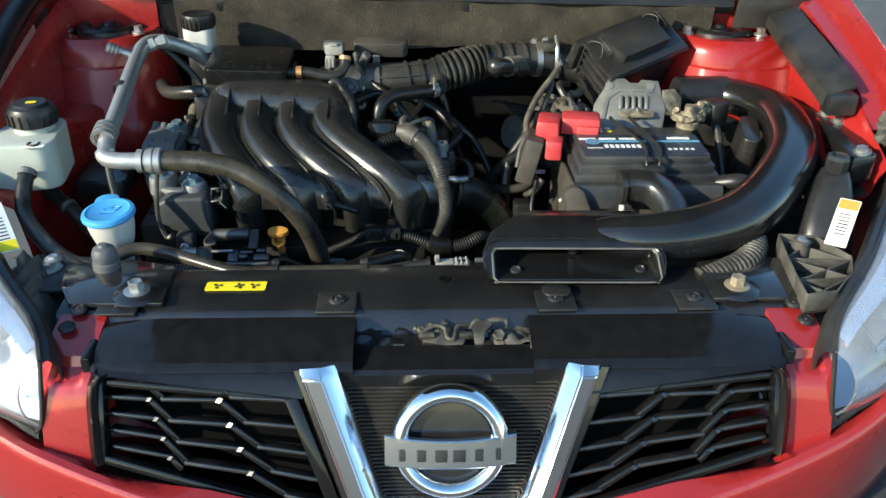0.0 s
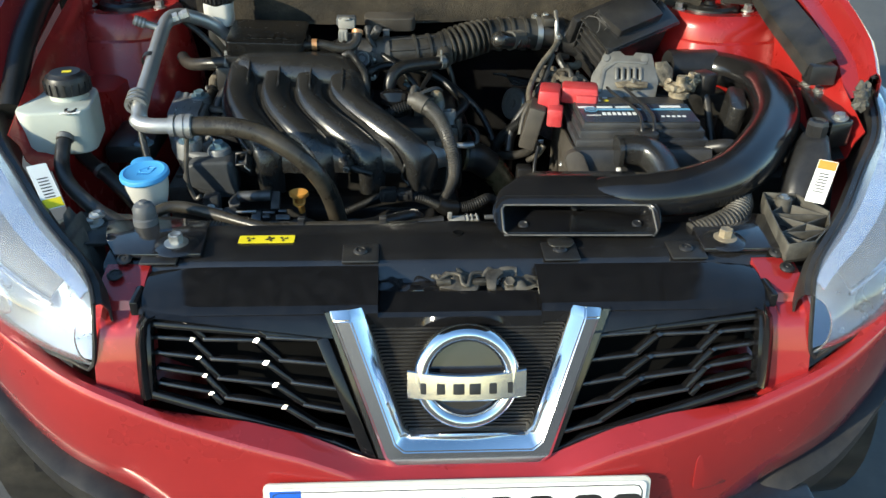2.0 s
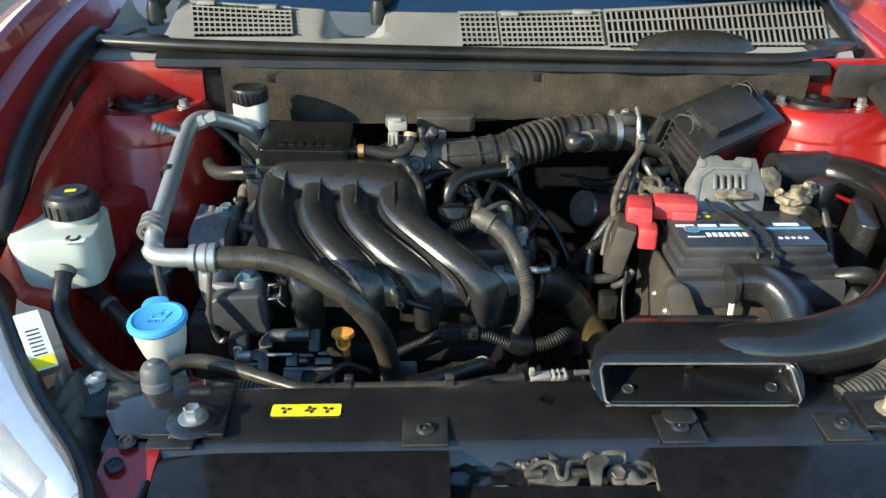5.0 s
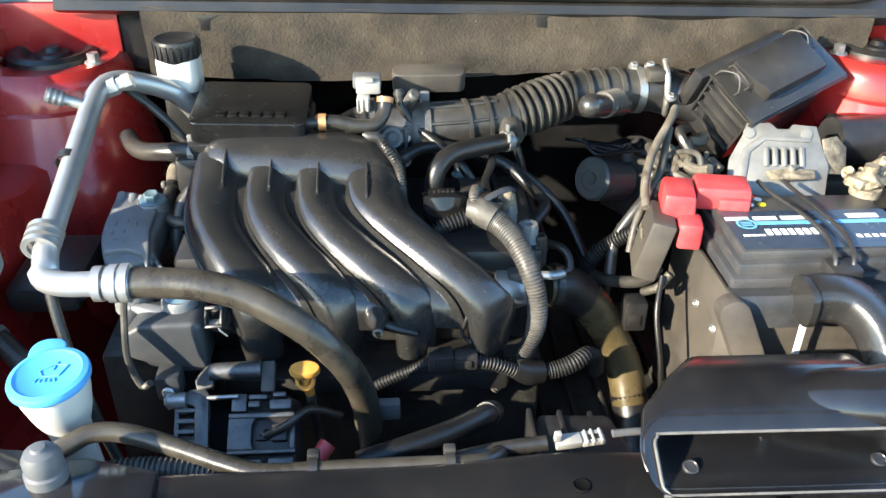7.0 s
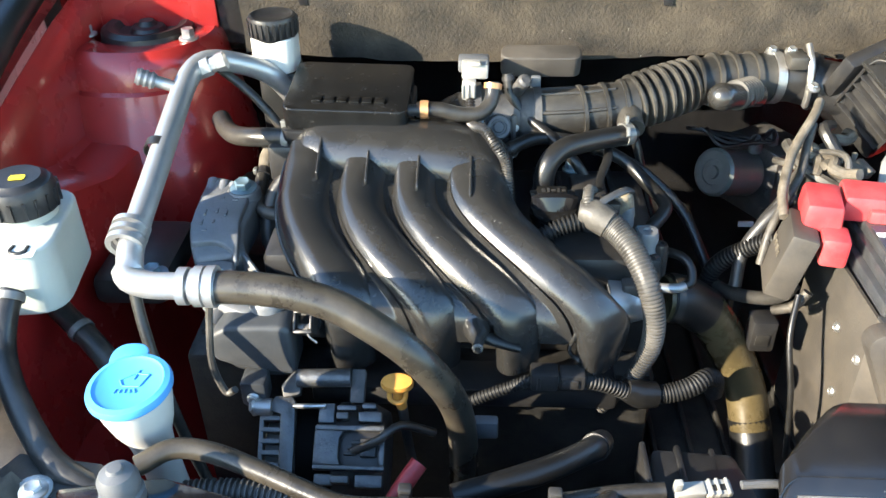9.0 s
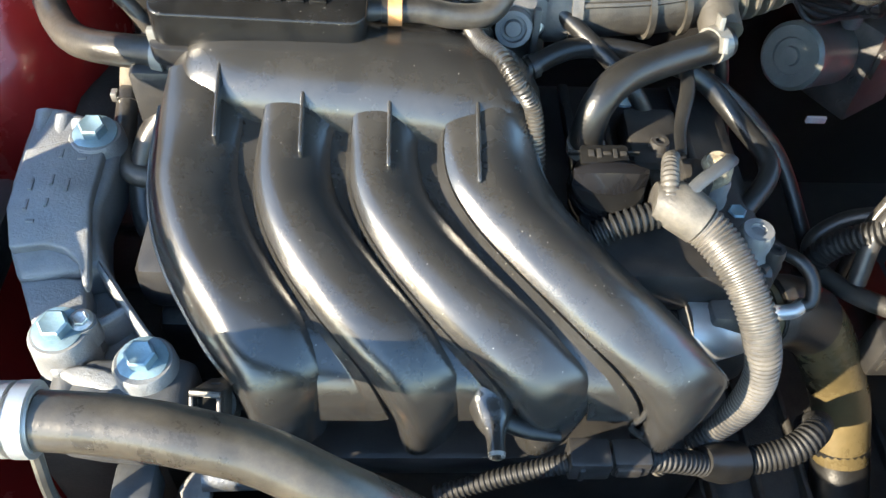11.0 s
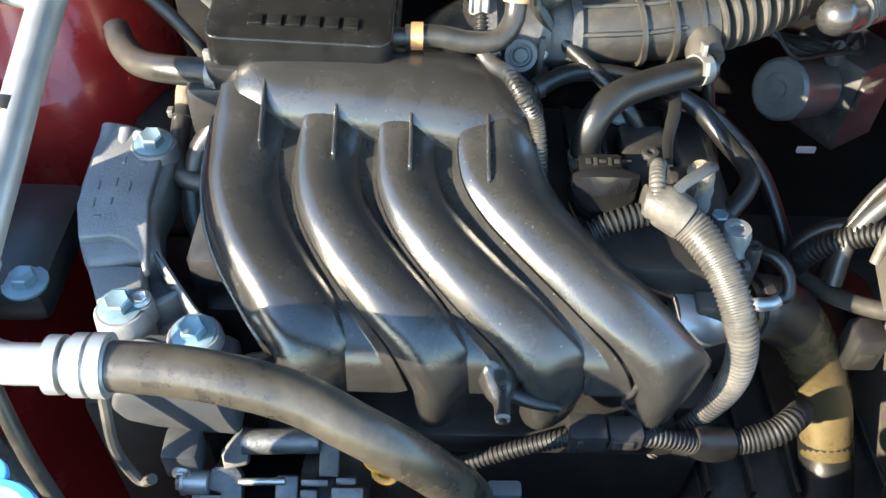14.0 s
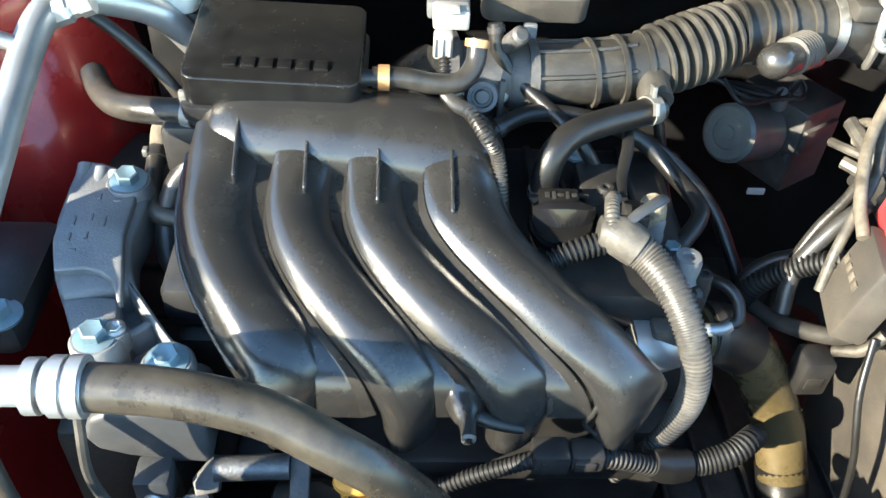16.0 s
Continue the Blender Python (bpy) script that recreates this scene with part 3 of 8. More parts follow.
# glossy bar under each cover, bowed at its outer end
for side in (-1, 1):
    rows = []
    for k in range(25):
        x = 0.178 + (0.440 - 0.178) * k / 24
        e = max(0.0, (x - 0.37) / 0.07) ** 2.2
        zb = 0.846 + 0.030 * min(1.0, (x - 0.178) / 0.24) - 0.004 * e
        yb = GY(zb) - 0.002 + 0.006 * e
        rows.append([(XC + side * x, 0.832, 0.8875), (XC + side * x, 0.815 + 0.003 * e, 0.8850), (XC + side * x, 0.801 + 0.008 * e, 0.8815 - 0.002 * e), (XC + side * x, yb + 0.0015 + 0.34 * (0.8815 - zb) * 0.55, zb + (0.8815 - zb) * 0.62), (XC + side * x, yb, zb + 0.004), (XC + side * x, yb + 0.004, zb - 0.001), (XC + side * x, yb + 0.020, zb)])
    part("top_bar", sheet(B(), rows, 0.002 * side), GRILLE_BLACK, grille, "glossy black bar", 60)
    rows = []
    for x, z in ((0.428, 0.880), (0.437, 0.868), (0.440, 0.845), (0.440, 0.815), (0.439, 0.785), (0.437, 0.770)):
        y = GY(z)
        rows.append([(XC + side * (x - 0.008), y + 0.026, z), (XC + side * (x - 0.006), y + 0.002, z), (XC + side * x, y - 0.003, z), (XC + side * (x + 0.007), y + 0.003, z), (XC + side * (x + 0.008), y + 0.030, z)])
    part("end_bar", sheet(B(), rows, 0.002 * side), GRILLE_BLACK, grille, "", 60)
    # stepped black strip beside the vee
    rows = []
    for x, z in ((0.166, 0.884), (0.143, 0.82), (0.120, 0.755), (0.092, 0.676)):
        x += 0.011 * side + 0.008
        rows.append([(XC + side * (x + d), GY(z) + b, z) for d, b in ((0.0, 0.016), (0.002, -0.002), (0.009, -0.003), (0.011, 0.004), (0.014, 0.0045), (0.016, -0.001), (0.024, -0.001), (0.027, 0.004), (0.028, 0.022))])
    part("vee_strip", sheet(B(), rows, 0.002 * side), BLACK_GLOSS, grille, "", 30)

# ribbed panel inside the vee
n = 34
for k in range(n):
    z = 0.868 - k * 0.0050
    w = 0.152 - 0.052 * (k / n)
    part("rib", box(B(), (XC + 0.011 - w, GY(z) + 0.012, z - 0.0017), (XC + 0.011 + w, GY(z) + 0.024, z + 0.0017)), BLACK_PLASTIC, grille)
rows = [[(XC + 0.011 - w, GY(z) + 0.022, z), (XC + 0.011 + w, GY(z) + 0.022, z)] for z, w in ((0.874, 0.152), (0.69, 0.10))]
part("ribbed_backing", sheet(B(), rows, 0.003), BLACK_PLASTIC, grille)

# chrome vee: bevelled strips down both arms and across the foot
VEE_OUT = [(-0.189, 0.875), (-0.119, 0.682), (-0.103, 0.671), (0.103, 0.671), (0.119, 0.682), (0.184, 0.875)]
VEE_IN = [(-0.141, 0.877), (-0.091, 0.726), (-0.082, 0.716), (0.082, 0.716), (0.091, 0.726), (0.141, 0.877)]


def on_grille(x, z, out):
    return (XC + 0.011 + x, GY(z) - out * 0.94, z + out * 0.34)


rows = []
for (ax, az), (bx, bz) in zip(VEE_OUT, VEE_IN):
    rows.append([on_grille(ax, az, -0.012), on_grille(ax, az, 0.012), on_grille(ax + (bx - ax) * 0.08, az + (bz - az) * 0.08, 0.016), on_grille(ax + (bx - ax) * 0.55, az + (bz - az) * 0.55, 0.021), on_grille(ax + (bx - ax) * 0.92, az + (bz - az) * 0.92, 0.006), on_grille(bx, bz, -0.004), on_grille(bx, bz, -0.014)])
for end, src in ((0, 0), (-1, -1)):
    sgn = -1 if end == 0 else 1
    cap_row = [(p[0] + sgn * 0.003, p[1] + 0.016 * (1 - abs(j - 3) / 6), p[2] + 0.008) for j, p in enumerate(rows[src])]
    rows.insert(0, cap_row) if end == 0 else rows.append(cap_row)
o = loft(B(), rows, caps=False)
bmesh.ops.bevel(o, geom=[e for e in o.edges if e.calc_face_angle(0) > 0.25], offset=0.003, segments=2, affect="EDGES", clamp_overlap=True)
for s in (0, -1):
    o.faces.new([o.verts.new(p) for p in rows[s]])
part("chrome_vee", o, CHROME, grille, "polished chrome vee", 30)
# emblem: ring and cross bar
EM = basis(on_grille(-0.003, 0.796, 0.010), (0, -0.94, 0.34), (1, 0, 0))
em = part("emblem_ring", lathe(B(), [(0.0525, -0.006), (0.0525, 0.004), (0.0545, 0.009), (0.0590, 0.0135), (0.0645, 0.0150), (0.0700, 0.0130), (0.0742, 0.0075), (0.0755, 0.000), (0.0755, -0.008)], EM, 64), CHROME, grille, "polished chrome ring")
part("emblem_disc", lathe(B(), [(0, -0.002), (0.06, -0.002)], EM, 40), BLACK_GLOSS, grille)
rows = []
for k in range(21):
    x = -0.083 + 0.166 * k / 20
    out = 0.020 - 0.010 * (x / 0.083) ** 2
    rows.append([tuple(EM @ Vector((x, v * (0.0185 + 0.0015 * (x / 0.083) ** 2) - 0.011 + 0.004 * (x / 0.083) ** 2, out + d))) for v, d in ((-1, -0.010), (-1, -0.001), (-0.92, 0.0005), (0.92, 0.0005), (1, -0.001), (1, -0.010))])
o = loft(B(), rows, closed=True, caps=True)
bar = part("emblem_bar", o, CHROME, grille, "polished chrome bar with dark lettering blocks")
o = B()
for k in range(6):
    xk = -0.0665 + k * 0.0225
    box(o, (xk + 0.0015, -0.0195, 0.010), (xk + 0.0175, -0.0035, 0.0203 - 0.010 * ((abs(xk + 0.010) + 0.005) / 0.083) ** 2 + 0.0010), 0.0006, EM)
part("lettering_block", o, INK, bar)

# honeycomb, both sides
for side in (-1, 1):
    def inside(x, z):
        if not (0.135 < x < 0.428):
            return False
        lo = 0.782 - (0.432 - x) * 0.29
        return lo < z < 0.846 + 0.030 * min(1.0, (x - 0.178) / 0.24) and x > 0.196 - (0.885 - z) * 0.36
    def at(p, back=0.0):
        x, z = p
        bulge = 0.012 * (1 - ((x - 0.14) / 0.3) ** 2) - 0.012
        return Vector((XC + side * x, GY(z) + 0.002 - bulge + back, z))

    def blade(p, q, high, deep, tilt=0.0, sink=0.0, soft=0.0018, mat=None):
        pts = [(p[0] + (q[0] - p[0]) * k / 16, p[1] + (q[1] - p[1]) * k / 16) for k in range(17)]
        run = [v for v in pts if inside(*v)]
        if len(run) < 2:
            return
        P, Q = at(run[0], sink), at(run[-1], sink)
        d = Q - P
        o = prism(B(), [(-0.002, -high / 2), (d.length + 0.002, -high / 2), (d.length + 0.002, high / 2), (-0.002, high / 2)], deep, basis(P, (0, -0.94 + tilt, 0.34 + tilt), d) @ Matrix.Translation((0, 0, -deep)), soft, 2)
        part("slat", o, mat or GRILLE_BLACK, grille)

    for k in range(-1, 6):
        a0, a1 = (0.434, 0.866 - 0.0203 * k), (0.380 - 0.0077 * k, 0.8668 - 0.0243 * k)
        m0, m1 = (0.3566 - 0.0086 * k, 0.8439 - 0.0265 * k), (0.2834 - 0.0120 * k, 0.8429 - 0.0305 * k)
        i0, i1 = (0.2690 - 0.0162 * k, 0.8476 - 0.0310 * k), (0.1880 - 0.0138 * k, 0.8433 - 0.0345 * k)
        for p, q in ((a0, a1), (m0, m1), (i0, i1)):
            blade(p, q, 0.0060, 0.020, mat=BLACK_GLOSS)
        for p, q in ((a1, m0), (m1, (i0[0] - 0.0162, i0[1] - 0.0310))):
            blade(p, q, 0.0090, 0.018, 0.0, 0.001, 0.0024)
        for (x, z), s in ((a1, 0.66), (m1, 0.76)):
            if not inside(x, z):
                continue
            c = at((x, z + 0.002), -0.001)
            o = prism(B(), [(-0.008 * s, -0.004 * s), (0.003 * s, -0.005 * s), (0.009 * s, 0.004 * s), (-0.001 * s, 0.005 * s)] if side < 0 else [(0.008 * s, -0.004 * s), (-0.003 * s, -0.005 * s), (-0.009 * s, 0.004 * s), (0.001 * s, 0.005 * s)][::-1], 0.005, basis(c, (0.36 * side, -0.74, 0.57), (1, 0.3 * side, 0.2)) @ Matrix.Translation((0, 0, -0.003)), 0.0006, 1)
            part("facet", o, BLACK_GLOSS, grille)
    # frame round the honeycomb
    fr = [(0.432, 0.869), (0.192, 0.845), (0.128, 0.676), (0.180, 0.700), (0.434, 0.776)]
    for (x0, z0), (x1, z1), wd in ((fr[0], fr[1], 0.009), (fr[1], fr[2], 0.017), (fr[3], fr[4], 0.011), (fr[4], fr[0], 0.011), (fr[2], fr[3], 0.012)):
        P = Vector((XC + side * x0, GY(z0), z0))
        Q = Vector((XC + side * x1, GY(z1), z1))
        d = Q - P
        back = 0.022 if wd < 0.0105 else 0.016
        o = prism(B(), [(-0.004, -wd / 2), (d.length + 0.004, -wd / 2), (d.length + 0.004, wd / 2), (-0.004, wd / 2)], 0.016, basis(P, (0, -0.94, 0.34), d) @ Matrix.Translation((0, 0, -back)), 0.0016, 2)
        part("surround", o, GRILLE_BLACK, grille)
    # near-black sheet painted in for the shaded depth behind the honeycomb
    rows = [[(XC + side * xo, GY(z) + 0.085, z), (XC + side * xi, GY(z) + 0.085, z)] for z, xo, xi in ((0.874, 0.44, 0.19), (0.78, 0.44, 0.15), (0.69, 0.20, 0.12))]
    part("mesh_backing", sheet(B(), rows, 0.002), SHADE_BLACK, grille)
# radiator behind the grille, the shade put into its near-black core
rad = thing("radiator", (XC, 0.93, 0.45), "radiator behind the grille, its core coloured black as shade", "radiator")
o = B()
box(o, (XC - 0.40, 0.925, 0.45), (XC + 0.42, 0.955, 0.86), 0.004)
part("core", o, SHADE_BLACK, rad)
for z in (0.455, 0.845):
    part("tank", box(B(), (XC - 0.41, 0.915, z), (XC + 0.43, 0.965, z + 0.03), 0.006), BLACK_PLASTIC, rad)

# ---- bumper ----
def bump_y(x, z):
    """Front line of the bumper skin by half width and height."""
    return 0.682 + 0.10 * (abs(x) / 0.6) ** 2.2 + 1.2 * max(0, abs(x) - 0.5) ** 2 + (0.03 * (0.5 - z) if z < 0.5 else 0)


def crease_z(x):
    """Height of the crease along the bumper's upper edge."""
    return float(np.interp(abs(x), (0.0, 0.125, 0.22, 0.40, 0.48, 0.55, 0.61, 0.75, 0.86), (0.662, 0.670, 0.708, 0.752, 0.776, 0.797, 0.820, 0.862, 0.885)))


def low_z(x):
    """Lower edge of the red skin, rising towards the wheel arches."""
    return float(np.interp(abs(x), (0.0, 0.36, 0.42, 0.47, 0.53, 0.59, 0.65, 0.72, 0.86), (0.45, 0.46, 0.53, 0.575, 0.598, 0.612, 0.640, 0.680, 0.74)))


rows = []
for k in range(-46, 47):
    x = k / 46 * 0.86
    cz, zl = crease_z(x), low_z(x)
    tz = cz + float(np.interp(abs(x), (0.0, 0.30, 0.42, 0.50, 0.60), (0.012, 0.012, 0.000, -0.004, 0.004)))
    y = bump_y(x, 0.6)
    back = GY(tz) - 0.004 if abs(x) < 0.46 else GY(0.77) + 0.01 + 0.42 * max(0, abs(x) - 0.50) + 0.6 * max(0, abs(x) - 0.62)
    back = max(back, y + 0.03) if abs(x) > 0.46 else back
    y = min(y, back - 0.012)
    h = cz - zl
    rows.append([(XC + x, back + 0.010, tz - 0.010), (XC + x, back - 0.002, tz), (XC + x, y + 0.014, cz + 0.004), (XC + x, y + 0.005, cz + 0.001), (XC + x, y + 0.001, cz - 0.005), (XC + x, y - 0.001, cz - 0.014), (XC + x, y - 0.003, cz - 0.30 * h), (XC + x, y - 0.001, cz - 0.60 * h), (XC + x, y + 0.008, cz - 0.85 * h), (XC + x, y + 0.026, zl)])
bump = part("front_bumper", sheet(B(), rows, 0.003), RED, body, "glossy red bumper skin")
for side in (-1, 1):
    part("mounting", box(B(), (XC + side * 0.06 - 0.03, 0.683, 0.505), (XC + side * 0.06 + 0.03, 0.74, 0.575), 0.003), BLACK_PLASTIC, bump)
rows = []
for x in np.linspace(-0.86, 0.86, 60):
    y = bump_y(x, 0.6)
    zl = low_z(x)
    h = 0.20 - 0.12 * min(1.0, max(0.0, (abs(x) - 0.36) / 0.14))
    rows.append([(XC + x, y + d, zl + 0.012 - h * f) for d, f in ((0.040, 0.0), (0.012, 0.06), (-0.012, 0.28), (-0.008, 0.72), (0.03, 0.95), (0.1, 1.0))])
part("lower_lip", sheet(B(), rows, 0.003), BLACK_PLASTIC, bump, "grey-black textured plastic lip")
TM = basis((0.386, bump_y(0.371, 0.6) - 0.0008, 0.655), (0.28, -0.95, 0.06), (1, 0.29, 0))
part("towing_cover", prism(B(), rrect(0.062, 0.070, 0.012), 0.0022, TM @ Matrix.Translation((0, 0, -0.0012)), 0.0006), RED, bump, "small square towing-eye cover")
# fillets between grille and headlamps
for side in (-1, 1):
    rows = []
    for k in range(13):
        u = k / 12
        x = 0.447 + 0.062 * u
        dip = 0.007 if 0.2 < u < 0.8 else 0.0
        yb, zb = 0.763 + 0.012 * u, 0.742 + 0.042 * u
        rows.append([(XC + side * x, 0.925, 0.905), (XC + side * x, 0.872, 0.897), (XC + side * x, 0.842, 0.888), (XC + side * x, 0.834, 0.884), (XC + side * x, 0.829, 0.878 - dip), (XC + side * x, 0.815, 0.872 - dip), (XC + side * x, 0.807, 0.866 - dip * 0.4), (XC + side * x, 0.801, 0.858), (XC + side * x, 0.796, 0.846), (XC + side * x, 0.5 * (0.796 + yb), 0.5 * (0.846 + zb)), (XC + side * x, yb, zb), (XC + side * x, yb + 0.012, zb - 0.006)])
    rows = [[(p[0] - side * 0.002, p[1] + 0.03, p[2]) for p in rows[0]]] + rows
    f = part("corner_fillet", sheet(B(), rows, 0.003 * side), RED, body)
    for at in ((0.485, 0.905, 0.908), (0.49, 0.872, 0.902)):
        clip((XC + side * at[0], at[1], at[2]), (0, -0.2, 1), 0.011, f)

plate = thing("number_plate", (XC - 0.002, 0.672, 0.555), "white number plate with a blue band and dark blocks", "number plate")
PM = basis((XC - 0.004, 0.6725, 0.616), (0, -0.985, 0.17), (1, 0, 0))
part("plate", prism(B(), rrect(0.532, 0.112, 0.008), 0.0025, PM @ Matrix.Translation((0, 0, 0.002)), 0.0008), PLATE_WHITE, plate)
part("frame", absorb(prism(B(), rrect(0.545, 0.124, 0.010), 0.004, PM @ Matrix.Translation((0, 0, -0.003)), 0.001), B()), WHITE_PLASTIC, plate)
edge = [tuple(PM @ Vector((a, b, 0.0046))) for a, b in rrect(0.520, 0.100, 0.010)]
part("edge_line", tube(B(), edge + edge[:1], 0.0009, 6, n=120, caps=False), INK, plate)
part("blue_band", box(B(), (-0.263, -0.053, 0.0046), (-0.220, 0.053, 0.0051), 0, PM), PLATE_BLUE, plate)
for k, w in enumerate((0.05, 0.05, 0.046, 0.046, 0.046, 0.046, 0.05, 0.05)):
    x = -0.20 + k * 0.057 + (0.012 if k > 1 else 0) + (0.008 if k > 5 else 0)
    part("character_block", prism(B(), rrect(w * 0.86, 0.075, 0.012), 0.0008, PM @ Matrix.Translation((x + w / 2 - 0.004, -0.002, 0.0044))), INK, plate)

# ---- headlamps ----
for side in (-1, 1):
    hl = thing("headlamp", (XC + side * 0.66, 1.0, 0.82), "clear swept-back headlamp glinting in the sun" if side < 0 else "clear swept-back headlamp beside the red wing", "headlamp", "front headlamps")
    top = spline([(0.500, 0.802, 0.900), (0.520, 0.845, 0.926), (0.608, 0.955, 0.948), (0.692, 1.080, 0.965), (0.765, 1.190, 0.992), (0.810, 1.330, 1.030)], 20)
    low = spline([(0.512, 0.785, 0.808), (0.570, 0.808, 0.812), (0.650, 0.860, 0.824), (0.730, 0.940, 0.840), (0.835, 1.080, 0.870), (0.880, 1.300, 0.940)], 20)
    rows, inner = [], []
    for k, (a, b) in enumerate(zip(top, low)):
        bul = 0.055 * math.sin(math.pi * min(1, (k + 3) / 24)) + 0.01
        n = Vector((0.55, -0.75, 0.5)).normalized()
        row = []
        for j in range(11):
            t = j / 10
            p = Vector(a) * (1 - t) + Vector(b) * t + n * bul * (4 * t * (1 - t)) ** 0.7
            row.append((XC + side * p.x, p.y, p.z))
        rows.append(row)
        inner.append([(XC + side * (a[0] * (1 - j / 6) + b[0] * j / 6 + 0.02 * math.sin(j / 6 * 3.14)), (a[1] * (1 - j / 6) + b[1] * j / 6) + 0.05 * math.sin(j / 6 * 3.14) + 0.012, a[2] * (1 - j / 6) + b[2] * j / 6) for j in range(7)])
    lens = part("lens", sheet(B(), rows, 0.003 * side), LENS_MILK, hl, "clear hazed lens")
    lens.visible_shadow = False
    part("reflector", sheet(B(), inner, 0.002 * side), REFLECTOR, hl, "silver reflector bowl")

    def under(k, j, d):
        """A place behind the lens: k along it, j down it, d deep."""
        k0, j0 = min(18, int(k)), min(9, int(j))
        p = Vector(rows[k0][j0]).lerp(Vector(rows[k0 + 1][j0]), k - k0).lerp(Vector(rows[k0][j0 + 1]).lerp(Vector(rows[k0 + 1][j0 + 1]), k - k0), j - j0)
        return tuple(p + Vector((-0.55 * side, 0.75, -0.5)).normalized() * d)

    strip = [[under(k, j, 0.010 + 0.004 * (j - 0.6)) for j in (0.6, 1.1, 1.8)] for k in np.linspace(1.0, 18.5, 24)]
    part("rim_strip", sheet(B(), strip, 0.002 * side), CHROME, hl, "bright inner rim strip")
    dark = [[under(k, 1.9 + (2.2 + 0.08 * k) * u, 0.026) for u in np.linspace(0, 1, 6)] for k in np.linspace(2.5, 13.0, 16)]
    part("inner_bezel", sheet(B(), dark, 0.002 * side), TIMING, hl, "dark inner bezel")
    part("bezel_line", tube(B(), [under(k, 4.1 + 0.08 * k, 0.016) for k in np.linspace(2.0, 10.5, 12)], 0.0030, 8, n=40), CHROME, hl)
    for kc, jc, rk, rj in ((12.0, 6.0, 2.4, 2.8), (6.2, 7.2, 2.2, 1.7)):
        ring_pts = [under(kc + rk * math.cos(a), jc + rj * math.sin(a), 0.018) for a in np.linspace(0, 2 * math.pi, 33)]
        part("bowl_ring", tube(B(), ring_pts, 0.0030, 8, n=80, caps=False), CHROME, hl)
        part("bowl", sheet(B(), [[under(kc + rk * f * math.cos(a), jc + rj * f * math.sin(a), 0.018 + 0.028 * (1 - f * f)) for f in (0.12, 0.4, 0.7, 0.98)] for a in np.linspace(0, 2 * math.pi, 33)], 0.0015), ALU_DARK, hl, "deep lamp bowl")
    o = B()
    tube(o, [r[0] for r in rows] + [r[-1] for r in rows[::-1]] + [rows[0][0]], 0.0035, 6, n=120, caps=False)
    part("seal", o, BLACK_PLASTIC, hl)
    rows = []
    for a in top:
        rows.append([(XC + side * a[0], a[1] + 0.002, a[2] - 0.004), (XC + side * (a[0] - 0.008), a[1] + 0.006, a[2] - 0.004), (XC + side * (a[0] - 0.014), a[1] + 0.010, a[2] - 0.016), (XC + side * (a[0] - 0.018), a[1] + 0.012, a[2] - 0.12)])
    part("housing", sheet(B(), rows, 0.003 * side), BLACK_PLASTIC, hl, "black plastic housing")
    sm = basis((XC + side * (0.602 if side > 0 else 0.632), 1.040, 0.962), (-0.35 * side, -0.42, 0.84), (0.55 * side, 0.78, 0.36))
    st = part("sticker", prism(B(), rrect(0.085, 0.030, 0.002), 0.0006, sm), WHITE_LABEL, hl, "white sticker with a yellow end")
    part("yellow_end", box(B(), ((0.024 if side > 0 else -0.041), -0.014, 0.0007), ((0.041 if side > 0 else -0.024), 0.014, 0.0012), 0, sm), ORANGE if side > 0 else YELLOW, st)
    for k in range(7):
        part("print_bar", box(B(), (-0.022 + k * 0.0060, -0.008, 0.0007), (-0.020 + k * 0.0060, 0.008, 0.0010), 0, sm), INK, st)

# webbed lamp bracket beside each headlamp
for side in (-1,):
    wb = thing("lamp_bracket", (XC + side * 0.53, 0.93, 0.86), "dusty grey webbed plastic bracket beside the headlamp", "bracket", "lamp brackets")
    o = B()
    rows = []
    for k in range(9):
        t = k / 8
        rows.append([(XC + side * (0.50 + 0.055 * t + 0.045 * j / 6), 0.86 + 0.17 * t - 0.02 * j / 6, 0.905 + 0.03 * t - 0.055 * (1 - j / 6) ** 2 + (0.008 if (k + j) % 2 else -0.004)) for j in range(7)])
    sheet(o, rows, 0.004 * side)
    part("web", o, FOIL, wb, "", 20)
    bolt((XC + side * 0.545, 0.995, 0.935), (0, 0, 1), 0.008, 0.006, BOLT, wb)

wb = thing("lamp_bracket", (0.55, 0.97, 0.86), "dusty grey webbed plastic bracket beside the headlamp", "bracket", "lamp brackets")
WP = [(0.532, 1.055), (0.585, 1.048), (0.612, 0.985), (0.592, 0.940), (0.550, 0.893), (0.505, 0.884), (0.510, 0.930), (0.520, 0.995)]
part("plate", prism(B(), WP[::-1], 0.008, pose(0, 0, 0.902), 0.002), BLACK_DUSTY, wb)
RIBS = [(0, 1), (1, 2), (2, 3), (3, 4), (4, 5), (5, 6), (6, 7), (7, 0), (0, 2), (7, 1), (7, 2), (6, 2), (7, 3), (6, 3), (5, 3), (6, 4)]
for k, (i, j) in enumerate(RIBS):
    P, Q = Vector((*WP[i], 0.91)), Vector((*WP[j], 0.91))
    d = Q - P
    h = 0.026 if k < 8 else 0.019
    part("web", box(B(), (0, -0.0013, -0.002), (d.length, 0.0013, h), 0.0006, basis(P, (0, 0, 1), d)), FOIL, wb)
part("boss", lathe(B(), [(0.014, -0.02), (0.013, 0.004), (0.010, 0.006), (0.006, 0.004), (0, 0.004)], Matrix.Translation((0.556, 1.030, 0.934)), 20), FOIL, wb)
bolt((0.556, 1.030, 0.937), (0, 0, 1), 0.007, 0.006, BOLT, wb)

